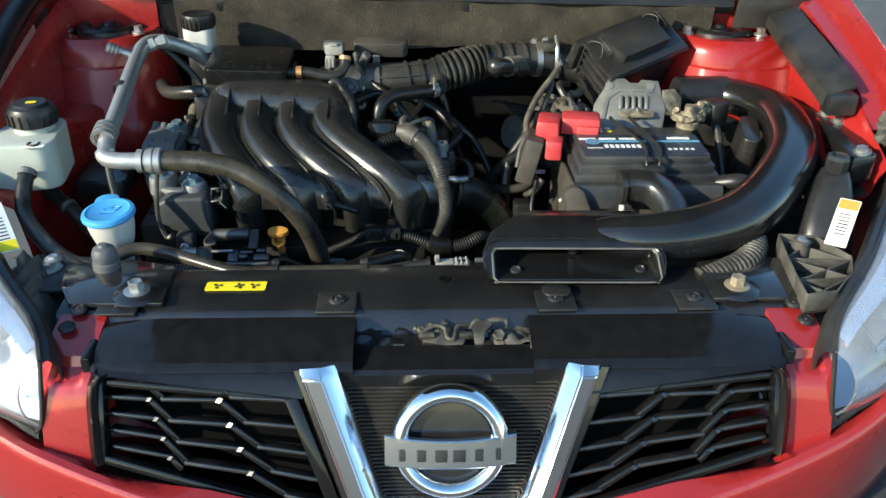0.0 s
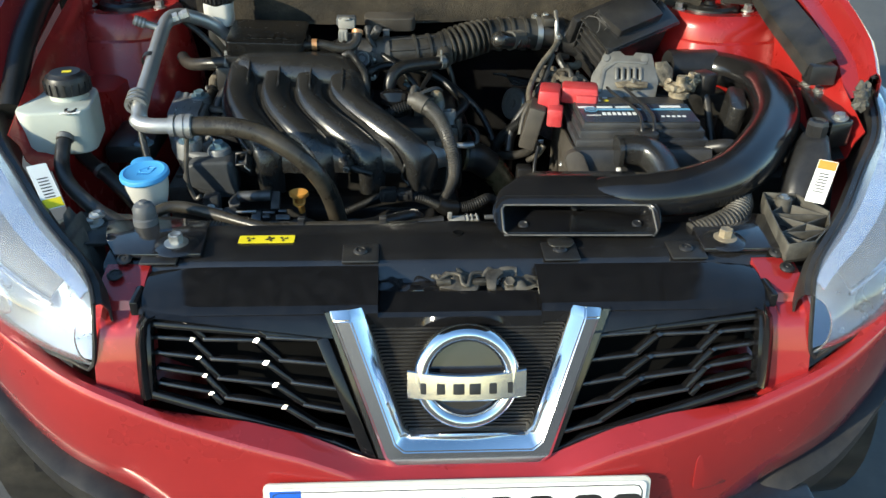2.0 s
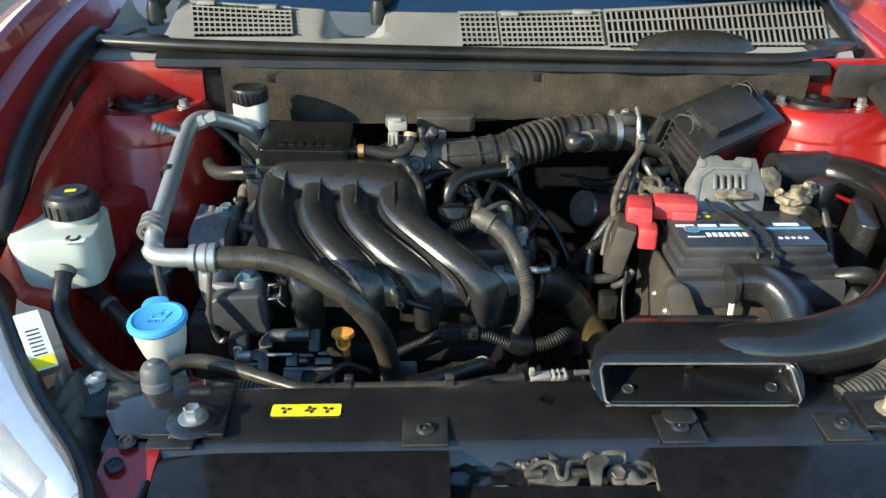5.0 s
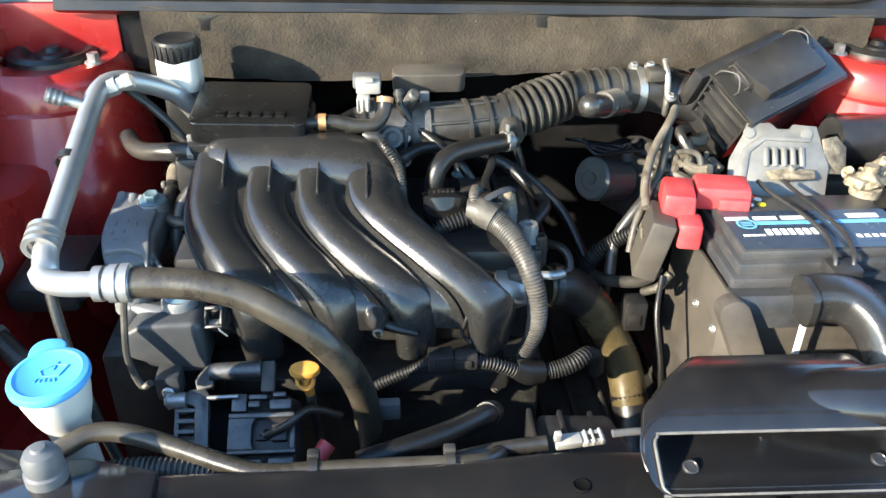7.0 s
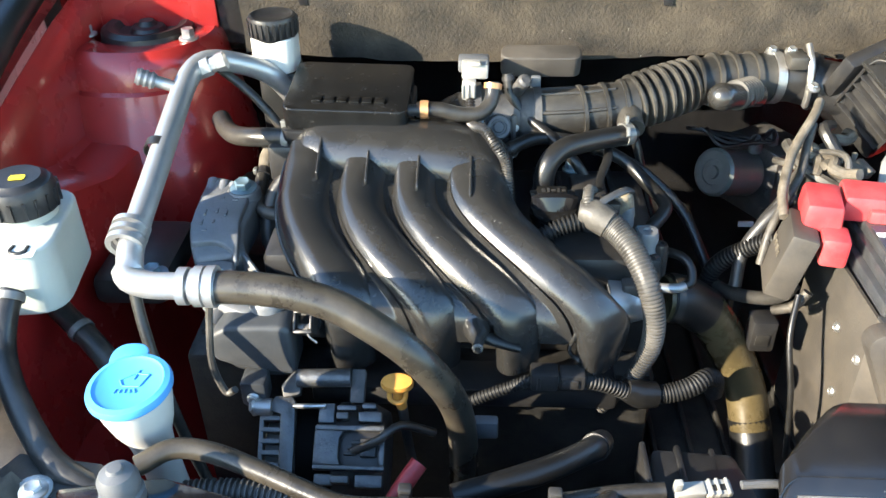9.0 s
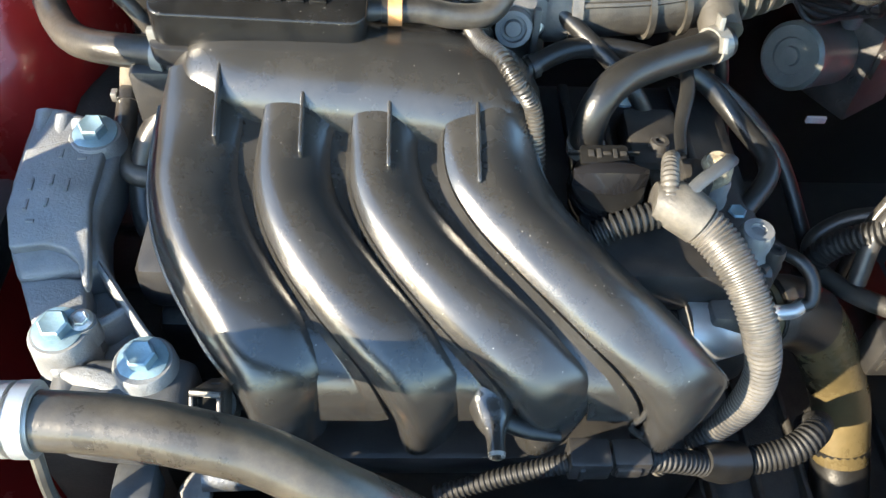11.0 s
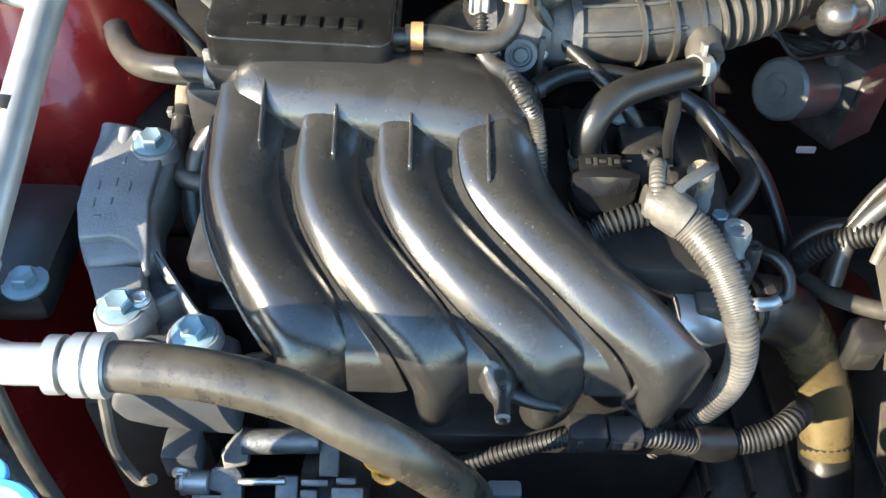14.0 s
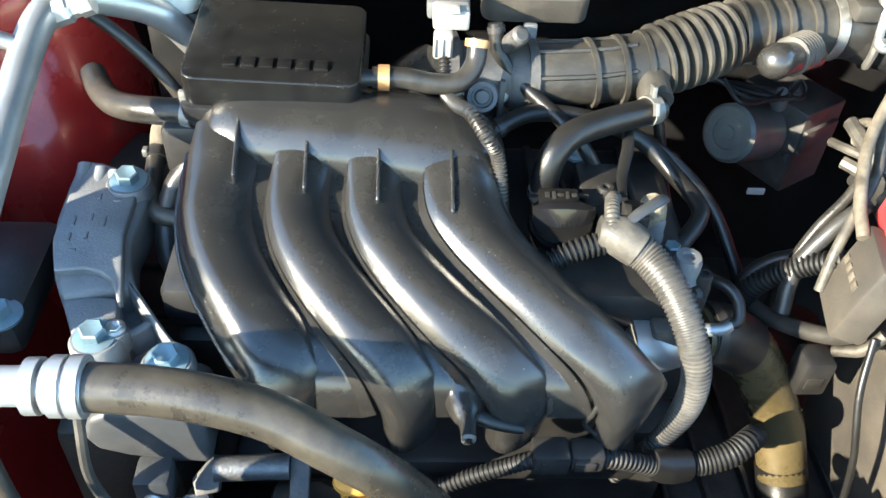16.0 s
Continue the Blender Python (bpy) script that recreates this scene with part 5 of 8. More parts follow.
# open spigot with its moulded boss between the middle ports, and a return rib beside the last port
tube(o := B(), [(-0.166, 1.276, 0.900), (-0.165, 1.264, 0.897), (-0.1645, 1.250, 0.898), (-0.164, 1.238, 0.9005), (-0.164, 1.2225, 0.9025)], [0.019, 0.0165, 0.0120, 0.0068, 0.0058], 24, n=36)
part("nipple", o, BLACK_SATIN, man)
part("nipple_bore", lathe(B(), [(0.0, -0.004), (0.0030, -0.004), (0.0032, 0), (0.0054, 0.0006), (0.0060, -0.002)], basis((-0.164, 1.2222, 0.9024), (0, -1, -0.1)), 16), WORN, man)
tube(o := B(), [(-0.155, 1.252, 0.893), (-0.138, 1.247, 0.889), (-0.118, 1.246, 0.883)], [0.007, 0.0055, 0.004], 12)
part("clip_arm", o, RUBBER_CLEAN, man)
tube(o := B(), [(-0.054, 1.262, 0.905), (-0.060, 1.258, 0.888), (-0.063, 1.262, 0.870), (-0.055, 1.262, 0.858), (-0.040, 1.258, 0.851)], 0.0026, 10, n=24)
part("return_rib", o, BLACK_SATIN, man)
box(o := B(), (-0.36, 1.27, 0.77), (0.0, 1.34, 0.80), 0.006)
part("flange", o, BLACK_PLASTIC, man)

# resonator box with raised lettering blocks
res = thing("resonator_box", (-0.33, 1.52, 1.02), "black plastic box on the manifold with raised blocks", "resonator")
o = B()
RM = basis((-0.329, 1.533, 1.032), (0.02, -0.10, 1), (1, -0.02, 0))
prism(o, rrect(0.152, 0.122, 0.012), 0.030, RM @ Matrix.Translation((0, 0, 0.004)), 0.005, 3)
lid = part("lid", o, LID_BLACK, res)
part("tray", prism(B(), rrect(0.158, 0.128, 0.010), 0.016, RM @ Matrix.Translation((0, 0, -0.012)), 0.003), BLACK_PLASTIC, res)
for k in range(6):
    part("raised_block", box(B(), (-0.042 + k * 0.0155, -0.043, 0.034), (-0.042 + k * 0.0155 + 0.012, -0.030, 0.0362), 0.0006, RM), LID_BLACK, lid)
tube(o := B(), [(-0.262, 1.500, 1.046), (-0.248, 1.500, 1.047), (-0.238, 1.500, 1.047)], [0.009, 0.0075, 0.007], 14)
part("spigot", o, BLACK_PLASTIC, res)

# breather hose with its copper clamp
bh = thing("breather_hose", (-0.2, 1.51, 1.04), "black rubber breather hose with a copper clamp", "hose")
tube(o := B(), [(-0.244, 1.501, 1.047), (-0.215, 1.503, 1.046), (-0.19, 1.508, 1.038), (-0.165, 1.514, 1.037), (-0.152, 1.528, 1.048), (-0.150, 1.540, 1.066)], 0.0095, 16, n=40)
part("hose", o, RUBBER, bh)
part("copper_clamp", band(B(), (-0.234, 1.501, 1.047), (1, 0, 0), 0.0095, 0.010, 0.002), COPPER_CLAMP, bh, "copper-coloured clamp")
part("end_clamp", band(B(), (-0.150, 1.539, 1.062), (0.1, 0.5, 0.9), 0.0095, 0.007, 0.002), COPPER_CLAMP, bh)

# ---- throttle body and intake pipe ----
tb = thing("throttle_body", (-0.14, 1.58, 0.99), "dark cast throttle body with a white connector", "throttle body")
lathe(o := B(), [(0.033, -0.052), (0.042, -0.050), (0.042, -0.040), (0.033, -0.036), (0.031, 0.010), (0.034, 0.014), (0.034, 0.032)], basis((-0.125, 1.580, 1.005), (1, 0.03, 0)), 32)
part("body", o, CAST_DARK, tb)
box(o := B(), (-0.175, 1.555, 0.955), (-0.11, 1.60, 0.985), 0.008)
part("motor_housing", o, BLACK_PLASTIC, tb)
lathe(o := B(), [(0, 0.010), (0.008, 0.010), (0.010, 0.006), (0.013, 0.006), (0.014, 0.010), (0.019, 0.010), (0.021, 0.0), (0.021, -0.05)], basis((-0.141, 1.543, 1.004), (-0.05, -0.9, 0.4)) @ Matrix.Diagonal((0.76, 0.76, 0.8, 1)), 28)
part("shaft_cap", o, GREY_PLASTIC, tb, "blue-grey stepped shaft cap")
for x in (-0.160, -0.122):
    part("stay", box(B(), (x - 0.003, 1.543, 0.965), (x + 0.003, 1.549, 1.020), 0.0015), CAST_DARK, tb)
part("mount_flap", box(B(), (-0.100, 1.600, 0.985), (-0.086, 1.606, 1.050), 0.002), GREY_PLASTIC, tb)
part("end_ring", band(B(), (-0.092, 1.580, 1.006), (1, 0.06, 0), 0.033, 0.009, 0.002), CAST_DARK, tb, "dull steel clamp ring")
part("connector", box(B(), (-0.190, 1.564, 1.060), (-0.156, 1.586, 1.080), 0.003), CONNECTOR, tb, "aged white plastic connector")
part("connector", box(B(), (-0.189, 1.552, 1.036), (-0.171, 1.566, 1.062), 0.003), CONNECTOR, tb, "aged white plastic connector")
for k in range(3):
    part("connector_rib", box(B(), (-0.1895 + k * 0.007, 1.5505, 1.040), (-0.1870 + k * 0.007, 1.5535, 1.058), 0.0005), CONNECTOR, tb)
part("connector_lock", box(B(), (-0.182, 1.560, 1.079), (-0.166, 1.572, 1.084), 0.001), CONNECTOR, tb)
box(o := B(), (-0.195, 1.585, 1.06), (-0.155, 1.61, 1.078), 0.003)
part("solenoid", o, GREY_PLASTIC, tb)
tube(o := B(), [(-0.178, 1.556, 1.036), (-0.177, 1.530, 1.018), (-0.172, 1.490, 1.030), (-0.160, 1.455, 1.043), (-0.148, 1.436, 1.034), (-0.136, 1.437, 1.014), (-0.131, 1.428, 0.990), (-0.128, 1.410, 0.955)], 0.0060, 12, corr=(0.0036, 0.0014))
part("wiring_sleeve", o, RUBBER, tb)
# dusty black rubber chamber; the sun on it is put into the brown colour
prism(o := B(), rrect(0.108, 0.034, 0.013), 0.03, basis((-0.085, 1.645, 1.040), (0, -0.2, 1)), 0.008, 3)
part("vacuum_chamber", o, HEAT_BOX, tb)
for at in ((-0.168, 1.553, 0.962), (-0.122, 1.553, 0.962), (-0.122, 1.551, 1.000), (-0.165, 1.552, 1.004)):
    bolt(at, (0, -1, 0.3), 0.005, 0.004, BOLT, tb)
part("idle_valve", lathe(B(), [(0, 0.012), (0.006, 0.012), (0.009, 0.009), (0.009, -0.02)], basis((-0.112, 1.558, 1.058), (0.3, -0.6, 0.7)), 20), CAST_DARK, tb)

pipe = thing("air_intake_pipe", (0.08, 1.60, 1.02), "grey-black dusty ribbed rubber intake pipe", "intake pipe")
AX = [(-0.090, 1.580, 1.006), (-0.03, 1.584, 1.008), (0.010, 1.592, 1.010), (0.035, 1.600, 1.013), (0.075, 1.614, 1.021), (0.115, 1.632, 1.027), (0.160, 1.650, 1.027), (0.235, 1.667, 1.023)]
tube(o := B(), AX[:4], [0.031, 0.031, 0.0315, 0.034], 28, n=30)
sec_f = part("front_section", o, PIPE_RUBBER, pipe)
for x in (-0.034, 0.000, 0.022):
    c = min(spline(AX, 60), key=lambda q: abs(q[0] - x))
    part("hoop", band(B(), tuple(c), (1, 0.15, 0.10), 0.0312, 0.005, 0.004), PIPE_RUBBER, sec_f)
for a in (25, 75, 125):
    tube(o := B(), [(q[0], q[1] - 0.0315 * math.cos(radians(a)), q[2] + 0.0315 * math.sin(radians(a))) for q in (AX[0], AX[1], AX[2])], 0.0026, 6)
    part("rib", o, PIPE_RUBBER, sec_f)
tube(o := B(), AX[3:6], [0.032, 0.033, 0.031], 36, corr=(0.0132, 0.011))
part("bellows", o, PIPE_RUBBER, pipe, "ribbed rubber bellows")
tube(o := B(), AX[5:], [0.031, 0.032, 0.033], 28, n=20)
rear = part("rear_section", o, PIPE_RUBBER, pipe)
for x, w in ((0.124, 0.004), (0.150, 0.006), (0.176, 0.006), (0.205, 0.007)):
    c = min(spline(AX, 80), key=lambda q: abs(q[0] - x))
    part("hoop", band(B(), tuple(c), (1, 0.2, 0.0), 0.0315, w, 0.005), PIPE_RUBBER, rear)
for x in (0.137, 0.163, 0.190):
    c = min(spline(AX, 80), key=lambda q: abs(q[0] - x))
    for a in (35, 75, 115):
        d = Vector((0, -math.cos(radians(a)), math.sin(radians(a))))
        part("gusset", prism(B(), [(-0.012, 0.028), (0.012, 0.028), (0.010, 0.037)], 0.004, basis(tuple(Vector(c)), (0, d.z, -d.y), (1, 0.25, 0)) @ Matrix.Translation((0, 0, -0.002)), 0.001), PIPE_RUBBER, rear)
part("hose_clamp", band(B(), (0.235, 1.667, 1.023), (1, 0.15, -0.04), 0.0345, 0.012, 0.002), STEEL, pipe, "worn steel hose clamp")
part("air_flow_meter", lathe(B(), [(0.031, 0), (0.034, 0.0), (0.034, 0.05), (0.031, 0.05)], basis((0.243, 1.668, 1.023), (1, 0.0, 0)), 28), BLACK_PLASTIC, pipe)
part("sensor_head", box(B(), (0.243, 1.628, 1.048), (0.268, 1.664, 1.066), 0.003), BLACK_DUSTY, pipe)
tube(o := B(), [(0.276, 1.632, 0.996), (0.273, 1.623, 1.020), (0.272, 1.630, 1.056), (0.272, 1.655, 1.074)], 0.0045, 8)
part("retaining_strap", o, STEEL, pipe)
for at in ((0.231, 1.672, 1.058), (0.251, 1.655, 1.064), (0.276, 1.618, 1.028)):
    bolt(at, (0, -0.3, 1), 0.006, 0.007, BOLT, pipe)
lathe(o := B(), [(0.0, 0.032), (0.010, 0.031), (0.018, 0.025), (0.021, 0.015), (0.0195, 0.0), (0.0185, -0.03), (0.020, -0.031), (0.020, -0.038), (0.018, -0.039), (0.018, -0.07)], basis((0.153, 1.571, 1.036), (-0.73, -0.63, 0.25)) @ Matrix.Diagonal((0.85, 0.85, 1, 1)), 28)
part("resonator_stub", o, BLACK_SATIN, pipe, "glossy round-ended stub")
tube(o := B(), [(0.165, 1.584, 1.032), (0.195, 1.612, 1.026)], 0.0185, 18, corr=(0.006, 0.003))
part("stub_collar", o, PIPE_RUBBER, pipe)
tube(o := B(), [(0.028, 1.56, 1.006), (0.028, 1.575, 1.008)], [0.016, 0.020], 16)
tube(o, [(0.030, 1.545, 1.000), (0.028, 1.575, 1.010)], 0.017, 16)
part("side_port", o, PIPE_RUBBER, pipe)

# breather elbow from cam cover to the pipe
el = thing("breather_elbow", (-0.04, 1.48, 0.97), "black rubber elbow hose with a spring clip", "hose")
tube(o := B(), [(-0.086, 1.455, 0.955), (-0.086, 1.458, 0.975), (-0.080, 1.465, 0.995), (-0.062, 1.480, 1.006), (-0.03, 1.500, 1.006), (0.010, 1.522, 1.003), (0.030, 1.533, 1.002)], 0.0130, 18, n=50)
part("hose", o, RUBBER_CLEAN, el)
part("spring_clip", band(B(), (0.020, 1.528, 1.003), (0.85, 0.5, 0), 0.013, 0.011, 0.002), ZINC, el, "bright spring clip")
for a in (40, -30):
    o = box(B(), (-0.002, -0.006, 0.012), (0.002, 0.006, 0.024), 0.0005, basis((0.020, 1.528, 1.003), (0, -0.3, 1)) @ pose(0, 0, 0, a, 0, 0))
    part("clip_tab", o, ZINC, el)
part("collar", band(B(), (-0.086, 1.455, 0.958), (0, 0.1, 1), 0.013, 0.008, 0.002), ZINC, el)

# ---- things by the offside wing ----
ac = thing("air_conditioning_line", (-0.50, 1.35, 0.98), "bright aluminium pipe joined to a black rubber hose", "pipe")
tube(o := B(), [(-0.418, 1.590, 1.020), (-0.445, 1.575, 1.062), (-0.485, 1.550, 1.088), (-0.512, 1.530, 1.096), (-0.524, 1.495, 1.090), (-0.524, 1.42, 1.070), (-0.521, 1.33, 1.046), (-0.519, 1.255, 1.026), (-0.518, 1.225, 1.012), (-0.510, 1.205, 1.001), (-0.488, 1.198, 0.998), (-0.46, 1.197, 0.998), (-0.425, 1.197, 0.998)], 0.0135, 18, n=90)
bmesh.ops.translate(o, verts=[v for v in o.verts if v.co.y > 1.21], vec=(0.005, 0, 0))
part("pipe", o, ALU, ac)
o = B()
for d in (-0.008, 0.0, 0.008):
    c = Vector((-0.519, 1.245, 1.024)) + Vector((0, 0.96, 0.27)) * d * 1.4
    band(o, c, (0, 0.96, 0.27), 0.0135, 0.006, 0.006)
part("ring_joint", o, ALU, ac)
o = B()
for x, r in ((-0.452, 0.019), (-0.436, 0.0205), (-0.424, 0.021)):
    band(o, (x, 1.197, 0.998), (1, 0, 0), 0.0135, 0.009, r - 0.0135)
band(o, (-0.431, 1.197, 0.998), (1, 0, 0), 0.0135, 0.026, 0.0045)
part("ferrule", o, ALU, ac)
tube(o := B(), [(-0.425, 1.197, 0.998), (-0.378, 1.193, 0.999), (-0.337, 1.186, 0.998), (-0.300, 1.180, 0.989), (-0.266, 1.170, 0.974), (-0.235, 1.166, 0.950), (-0.208, 1.168, 0.915), (-0.190, 1.182, 0.868), (-0.180, 1.205, 0.80), (-0.178, 1.215, 0.70)], 0.0165, 20, n=70)
part("hose", o, RUBBER_BROWN, ac, "dusty black-brown rubber hose")
tube(o := B(), [(-0.520, 1.470, 1.086), (-0.538, 1.466, 1.094), (-0.550, 1.464, 1.099)], [0.0065, 0.007, 0.007], 12)
part("service_port", o, ALU, ac)
tube(o := B(), [(-0.548, 1.464, 1.098), (-0.568, 1.460, 1.107)], 0.0092, 14)
part("port_cap", o, CAST, ac, "dull metal port cap")
for k in range(3):
    part("cap_ring", band(B(), (-0.552 - 0.006 * k, 1.463 - 0.0012 * k, 1.0998 + 0.0027 * k), (-0.9, -0.17, 0.4), 0.0092, 0.0025, 0.0012), ALU, ac)
part("elbow_block", lathe(B(), [(0, -0.022), (0.012, -0.022), (0.012, 0.004), (0.0095, 0.006), (0.0095, 0.012), (0.0115, 0.013), (0.0115, 0.024), (0, 0.024)], basis((-0.500, 1.514, 1.096), (0.85, 0.15, 0.28)), 8), ALU, ac, "", 20)
part("tape_band", band(B(), (-0.523, 1.372, 1.057), (0, 0.96, 0.27), 0.0137, 0.012, 0.0012), BLACK_PLASTIC, ac)
tube(o := B(), [(-0.500, 1.545, 1.085), (-0.46, 1.535, 1.055), (-0.425, 1.525, 1.015), (-0.41, 1.52, 0.97)], 0.006, 10)
part("thin_line", o, RUBBER, ac)
tube(o := B(), [(-0.515, 1.225, 1.008), (-0.508, 1.205, 0.96), (-0.492, 1.18, 0.90), (-0.47, 1.16, 0.82), (-0.44, 1.14, 0.74)], 0.006, 10)
part("thin_line", o, RUBBER, ac)
tube(o := B(), [(-0.430, 1.200, 0.985), (-0.436, 1.20, 0.95), (-0.440, 1.195, 0.90), (-0.430, 1.19, 0.865), (-0.418, 1.188, 0.87)], 0.004, 8)
part("cable_loop", o, CONDUIT, ac)

ps = thing("fluid_reservoir", (-0.67, 1.28, 0.85), "translucent white fluid reservoir with a black cap", "reservoir")
o = B()
prism(o, rrect(0.125, 0.135, 0.03, 5), 0.080, pose(-0.672, 1.290, 0.932, 0, 0, 8), 0.014, 3)
tank = part("tank", o, TANK, ps)
part("neck", lathe(B(), [(0.034, -0.01), (0.032, 0.02)], Matrix.Translation((-0.655, 1.305, 1.01)), 24), TANK, ps)
o = lathe(B(), [(0.037, 0.0), (0.038, 0.022), (0.034, 0.030), (0.030, 0.031), (0.026, 0.036), (0.0, 0.037)], Matrix.Translation((-0.655, 1.305, 1.022)), 36)
part("cap", o, BLACK_PLASTIC, ps, "black ribbed cap")
o = B()
for k in range(18):
    box(o, (-0.002, -0.0015, 0.002), (0.002, 0.0015, 0.022), 0, Matrix.Translation((-0.655, 1.305, 1.022)) @ pose(0, 0, 0, 0, 0, 20 * k) @ Matrix.Translation((0.038, 0, 0)))
tagged(part("grip_ribs", o, BLACK_PLASTIC, ps), kind="stuff")
part("cap_mark", prism(B(), rrect(0.016, 0.010, 0.002), 0.0006, pose(-0.650, 1.300, 1.0592, 0, 0, 10)), YELLOW, ps)
st = part("sticker", prism(B(), rrect(0.034, 0.026, 0.002), 0.0006, pose(-0.632, 1.235, 1.0102, 0, 0, 8)), WHITE_LABEL, ps, "white sticker with a dark mark")
tube(o := B(), [(-0.640, 1.242, 1.0112), (-0.640, 1.232, 1.0112), (-0.632, 1.228, 1.0112), (-0.625, 1.232, 1.0112), (-0.625, 1.242, 1.0112)], 0.0024, 6, n=24)
part("mark", o, INK, st)

psh = thing("reservoir_hose", (-0.6, 1.15, 0.9), "grey dusty rubber hose from the fluid reservoir", "hose")
tube(o := B(), [(-0.640, 1.215, 0.975), (-0.642, 1.195, 0.96), (-0.640, 1.17, 0.935), (-0.62, 1.135, 0.92), (-0.58, 1.085, 0.915), (-0.54, 1.045, 0.91), (-0.50, 1.03, 0.895), (-0.46, 1.03, 0.87)], 0.0125, 16, n=60)
part("hose", o, RUBBER, psh)
part("clamp", band(B(), (-0.640, 1.208, 0.972), (0, 0.75, 0.6), 0.0125, 0.008, 0.002), ZINC, psh)
psl = thing("return_hose", (-0.58, 1.25, 0.87), "black rubber hose with a wire clamp under the reservoir", "hose")
tube(o := B(), [(-0.655, 1.29, 0.915), (-0.63, 1.275, 0.895), (-0.60, 1.255, 0.88), (-0.56, 1.225, 0.855), (-0.52, 1.20, 0.82)], 0.013, 16)
part("hose", o, RUBBER, psl)
part("clamp", band(B(), (-0.61, 1.262, 0.885), (0.75, -0.5, -0.4), 0.013, 0.008, 0.002), ZINC, psl)

wf = thing("washer_filler", (-0.48, 1.10, 0.72), "blue washer fluid cap on a white filler neck", "filler")
WM = Matrix.Translation((-0.482, 1.100, 0.955)) @ pose(0, 0, 0, 4, -3, 0)
part("neck", lathe(B(), [(0.018, -0.22), (0.019, -0.09), (0.022, -0.065), (0.029, -0.045), (0.034, -0.022), (0.0355, -0.004)], WM, 28), WHITE_PLASTIC, wf, "milky white filler neck")
o = lathe(B(), [(0.0370, -0.006), (0.0395, -0.003), (0.0395, 0.001), (0.038, 0.004), (0.033, 0.0055), (0.030, 0.0035), (0.0, 0.0040)], WM, 48)
prism(o, rrect(0.036, 0.036, 0.015, 6), 0.007, WM @ Matrix.Translation((-0.012, 0.036, -0.0035)), 0.002)
capm = part("cap", o, BLUE_CAP, wf, "blue flip cap with an embossed symbol")
def stroke(a, b, w=0.0008):
    tube(o := B(), [tuple(WM @ Vector((*a, 0.0044))), tuple(WM @ Vector((*b, 0.0044)))], w, 6, n=3)
    part("symbol", o, BLUE_CAP, capm)


for a, b in (((-0.004, -0.004), (0.012, -0.004)), ((-0.009, 0.004), (0.004, 0.012)), ((0.004, 0.012), (0.017, 0.010)), ((-0.009, 0.004), (-0.004, -0.004)), ((0.017, 0.010), (0.012, -0.004)), ((0.004, 0.004), (0.006, 0.016))):
    stroke(a, b)
for k in range(5):
    stroke((-0.008 + k * 0.004, -0.007 - 0.001 * (k % 2)), (-0.0095 + k * 0.005, -0.012), 0.0007)

bs = thing("bonnet_stop", (-0.478, 1.010, 0.90), "dusty grey rubber bonnet stop", "rubber stop")
part("stop", lathe(B(), [(0, 0.020), (0.006, 0.019), (0.0075, 0.016), (0.014, 0.013), (0.0175, 0.006), (0.0175, -0.003), (0.0165, -0.007), (0.019, -0.009), (0.019, -0.026)], Matrix.Translation((-0.462, 1.006, 0.934)), 28), GREY_PLASTIC, bs)
prism(o := B(), [(-0.09, -0.05), (0.03, -0.04), (0.05, 0.02), (0.0, 0.05), (-0.08, 0.06), (-0.11, 0.0)], 0.006, pose(-0.500, 1.00, 0.902), 0.002)
part("bracket", o, BLACK_DUSTY, bs)
bolt((-0.548, 1.015, 0.909), (0, 0, 1), 0.010, 0.010, BOLT, bs, 1.8)

br = thing("brake_reservoir", (-0.44, 1.60, 1.0), "white brake fluid reservoir with a black cap", "reservoir")
part("body", prism(B(), rrect(0.056, 0.060, 0.014), 0.046, pose(-0.437, 1.612, 1.058), 0.006, 3), WHITE_PLASTIC, br)
part("lower_body", box(B(), (-0.462, 1.59, 0.93), (-0.408, 1.65, 1.058), 0.01), RUBBER_CLEAN, br)
o = lathe(B(), [(0.028, -0.004), (0.031, 0.0), (0.032, 0.019), (0.030, 0.025), (0.027, 0.026), (0.024, 0.024), (0.0, 0.0245)], Matrix.Translation((-0.437, 1.610, 1.104)), 36)
part("cap", o, BLACK_PLASTIC, br, "black ribbed cap")
o = B()
for k in range(24):
    box(o, (-0.002, -0.0018, 0.002), (0.0015, 0.0018, 0.021), 0, Matrix.Translation((-0.437, 1.610, 1.104)) @ pose(0, 0, 0, 0, 0, 15 * k) @ Matrix.Translation((0.0318, 0, 0)))
tagged(part("grip_ribs", o, BLACK_PLASTIC, br), kind="stuff")

hh = thing("heater_hose", (-0.44, 1.48, 1.0), "braided black rubber hose with a spring clip", "hose")
tube(o := B(), [(-0.515, 1.575, 0.998), (-0.500, 1.548, 0.995), (-0.478, 1.520, 1.000), (-0.445, 1.500, 1.008), (-0.40, 1.487, 1.014), (-0.372, 1.483, 1.014)], 0.0125, 18, n=50)
part("hose", o, RUBBER, hh)
part("spring_clip", band(B(), (-0.404, 1.488, 1.013), (1, -0.25, 0.05), 0.0125, 0.009, 0.002), ZINC, hh)
part("clip_tab", box(B(), (-0.410, 1.480, 1.026), (-0.398, 1.486, 1.040), 0.001), ZINC, hh)
tube(o := B(), [(-0.405, 1.480, 0.97), (-0.425, 1.465, 0.945), (-0.432, 1.445, 0.915), (-0.425, 1.420, 0.895), (-0.40, 1.40, 0.89)], 0.011, 16, n=40)
part("lower_hose", o, RUBBER, hh)
box(o := B(), (-0.43, 1.47, 0.955), (-0.375, 1.53, 1.01), 0.008)
part("joint_housing", o, BLACK_PLASTIC, hh)

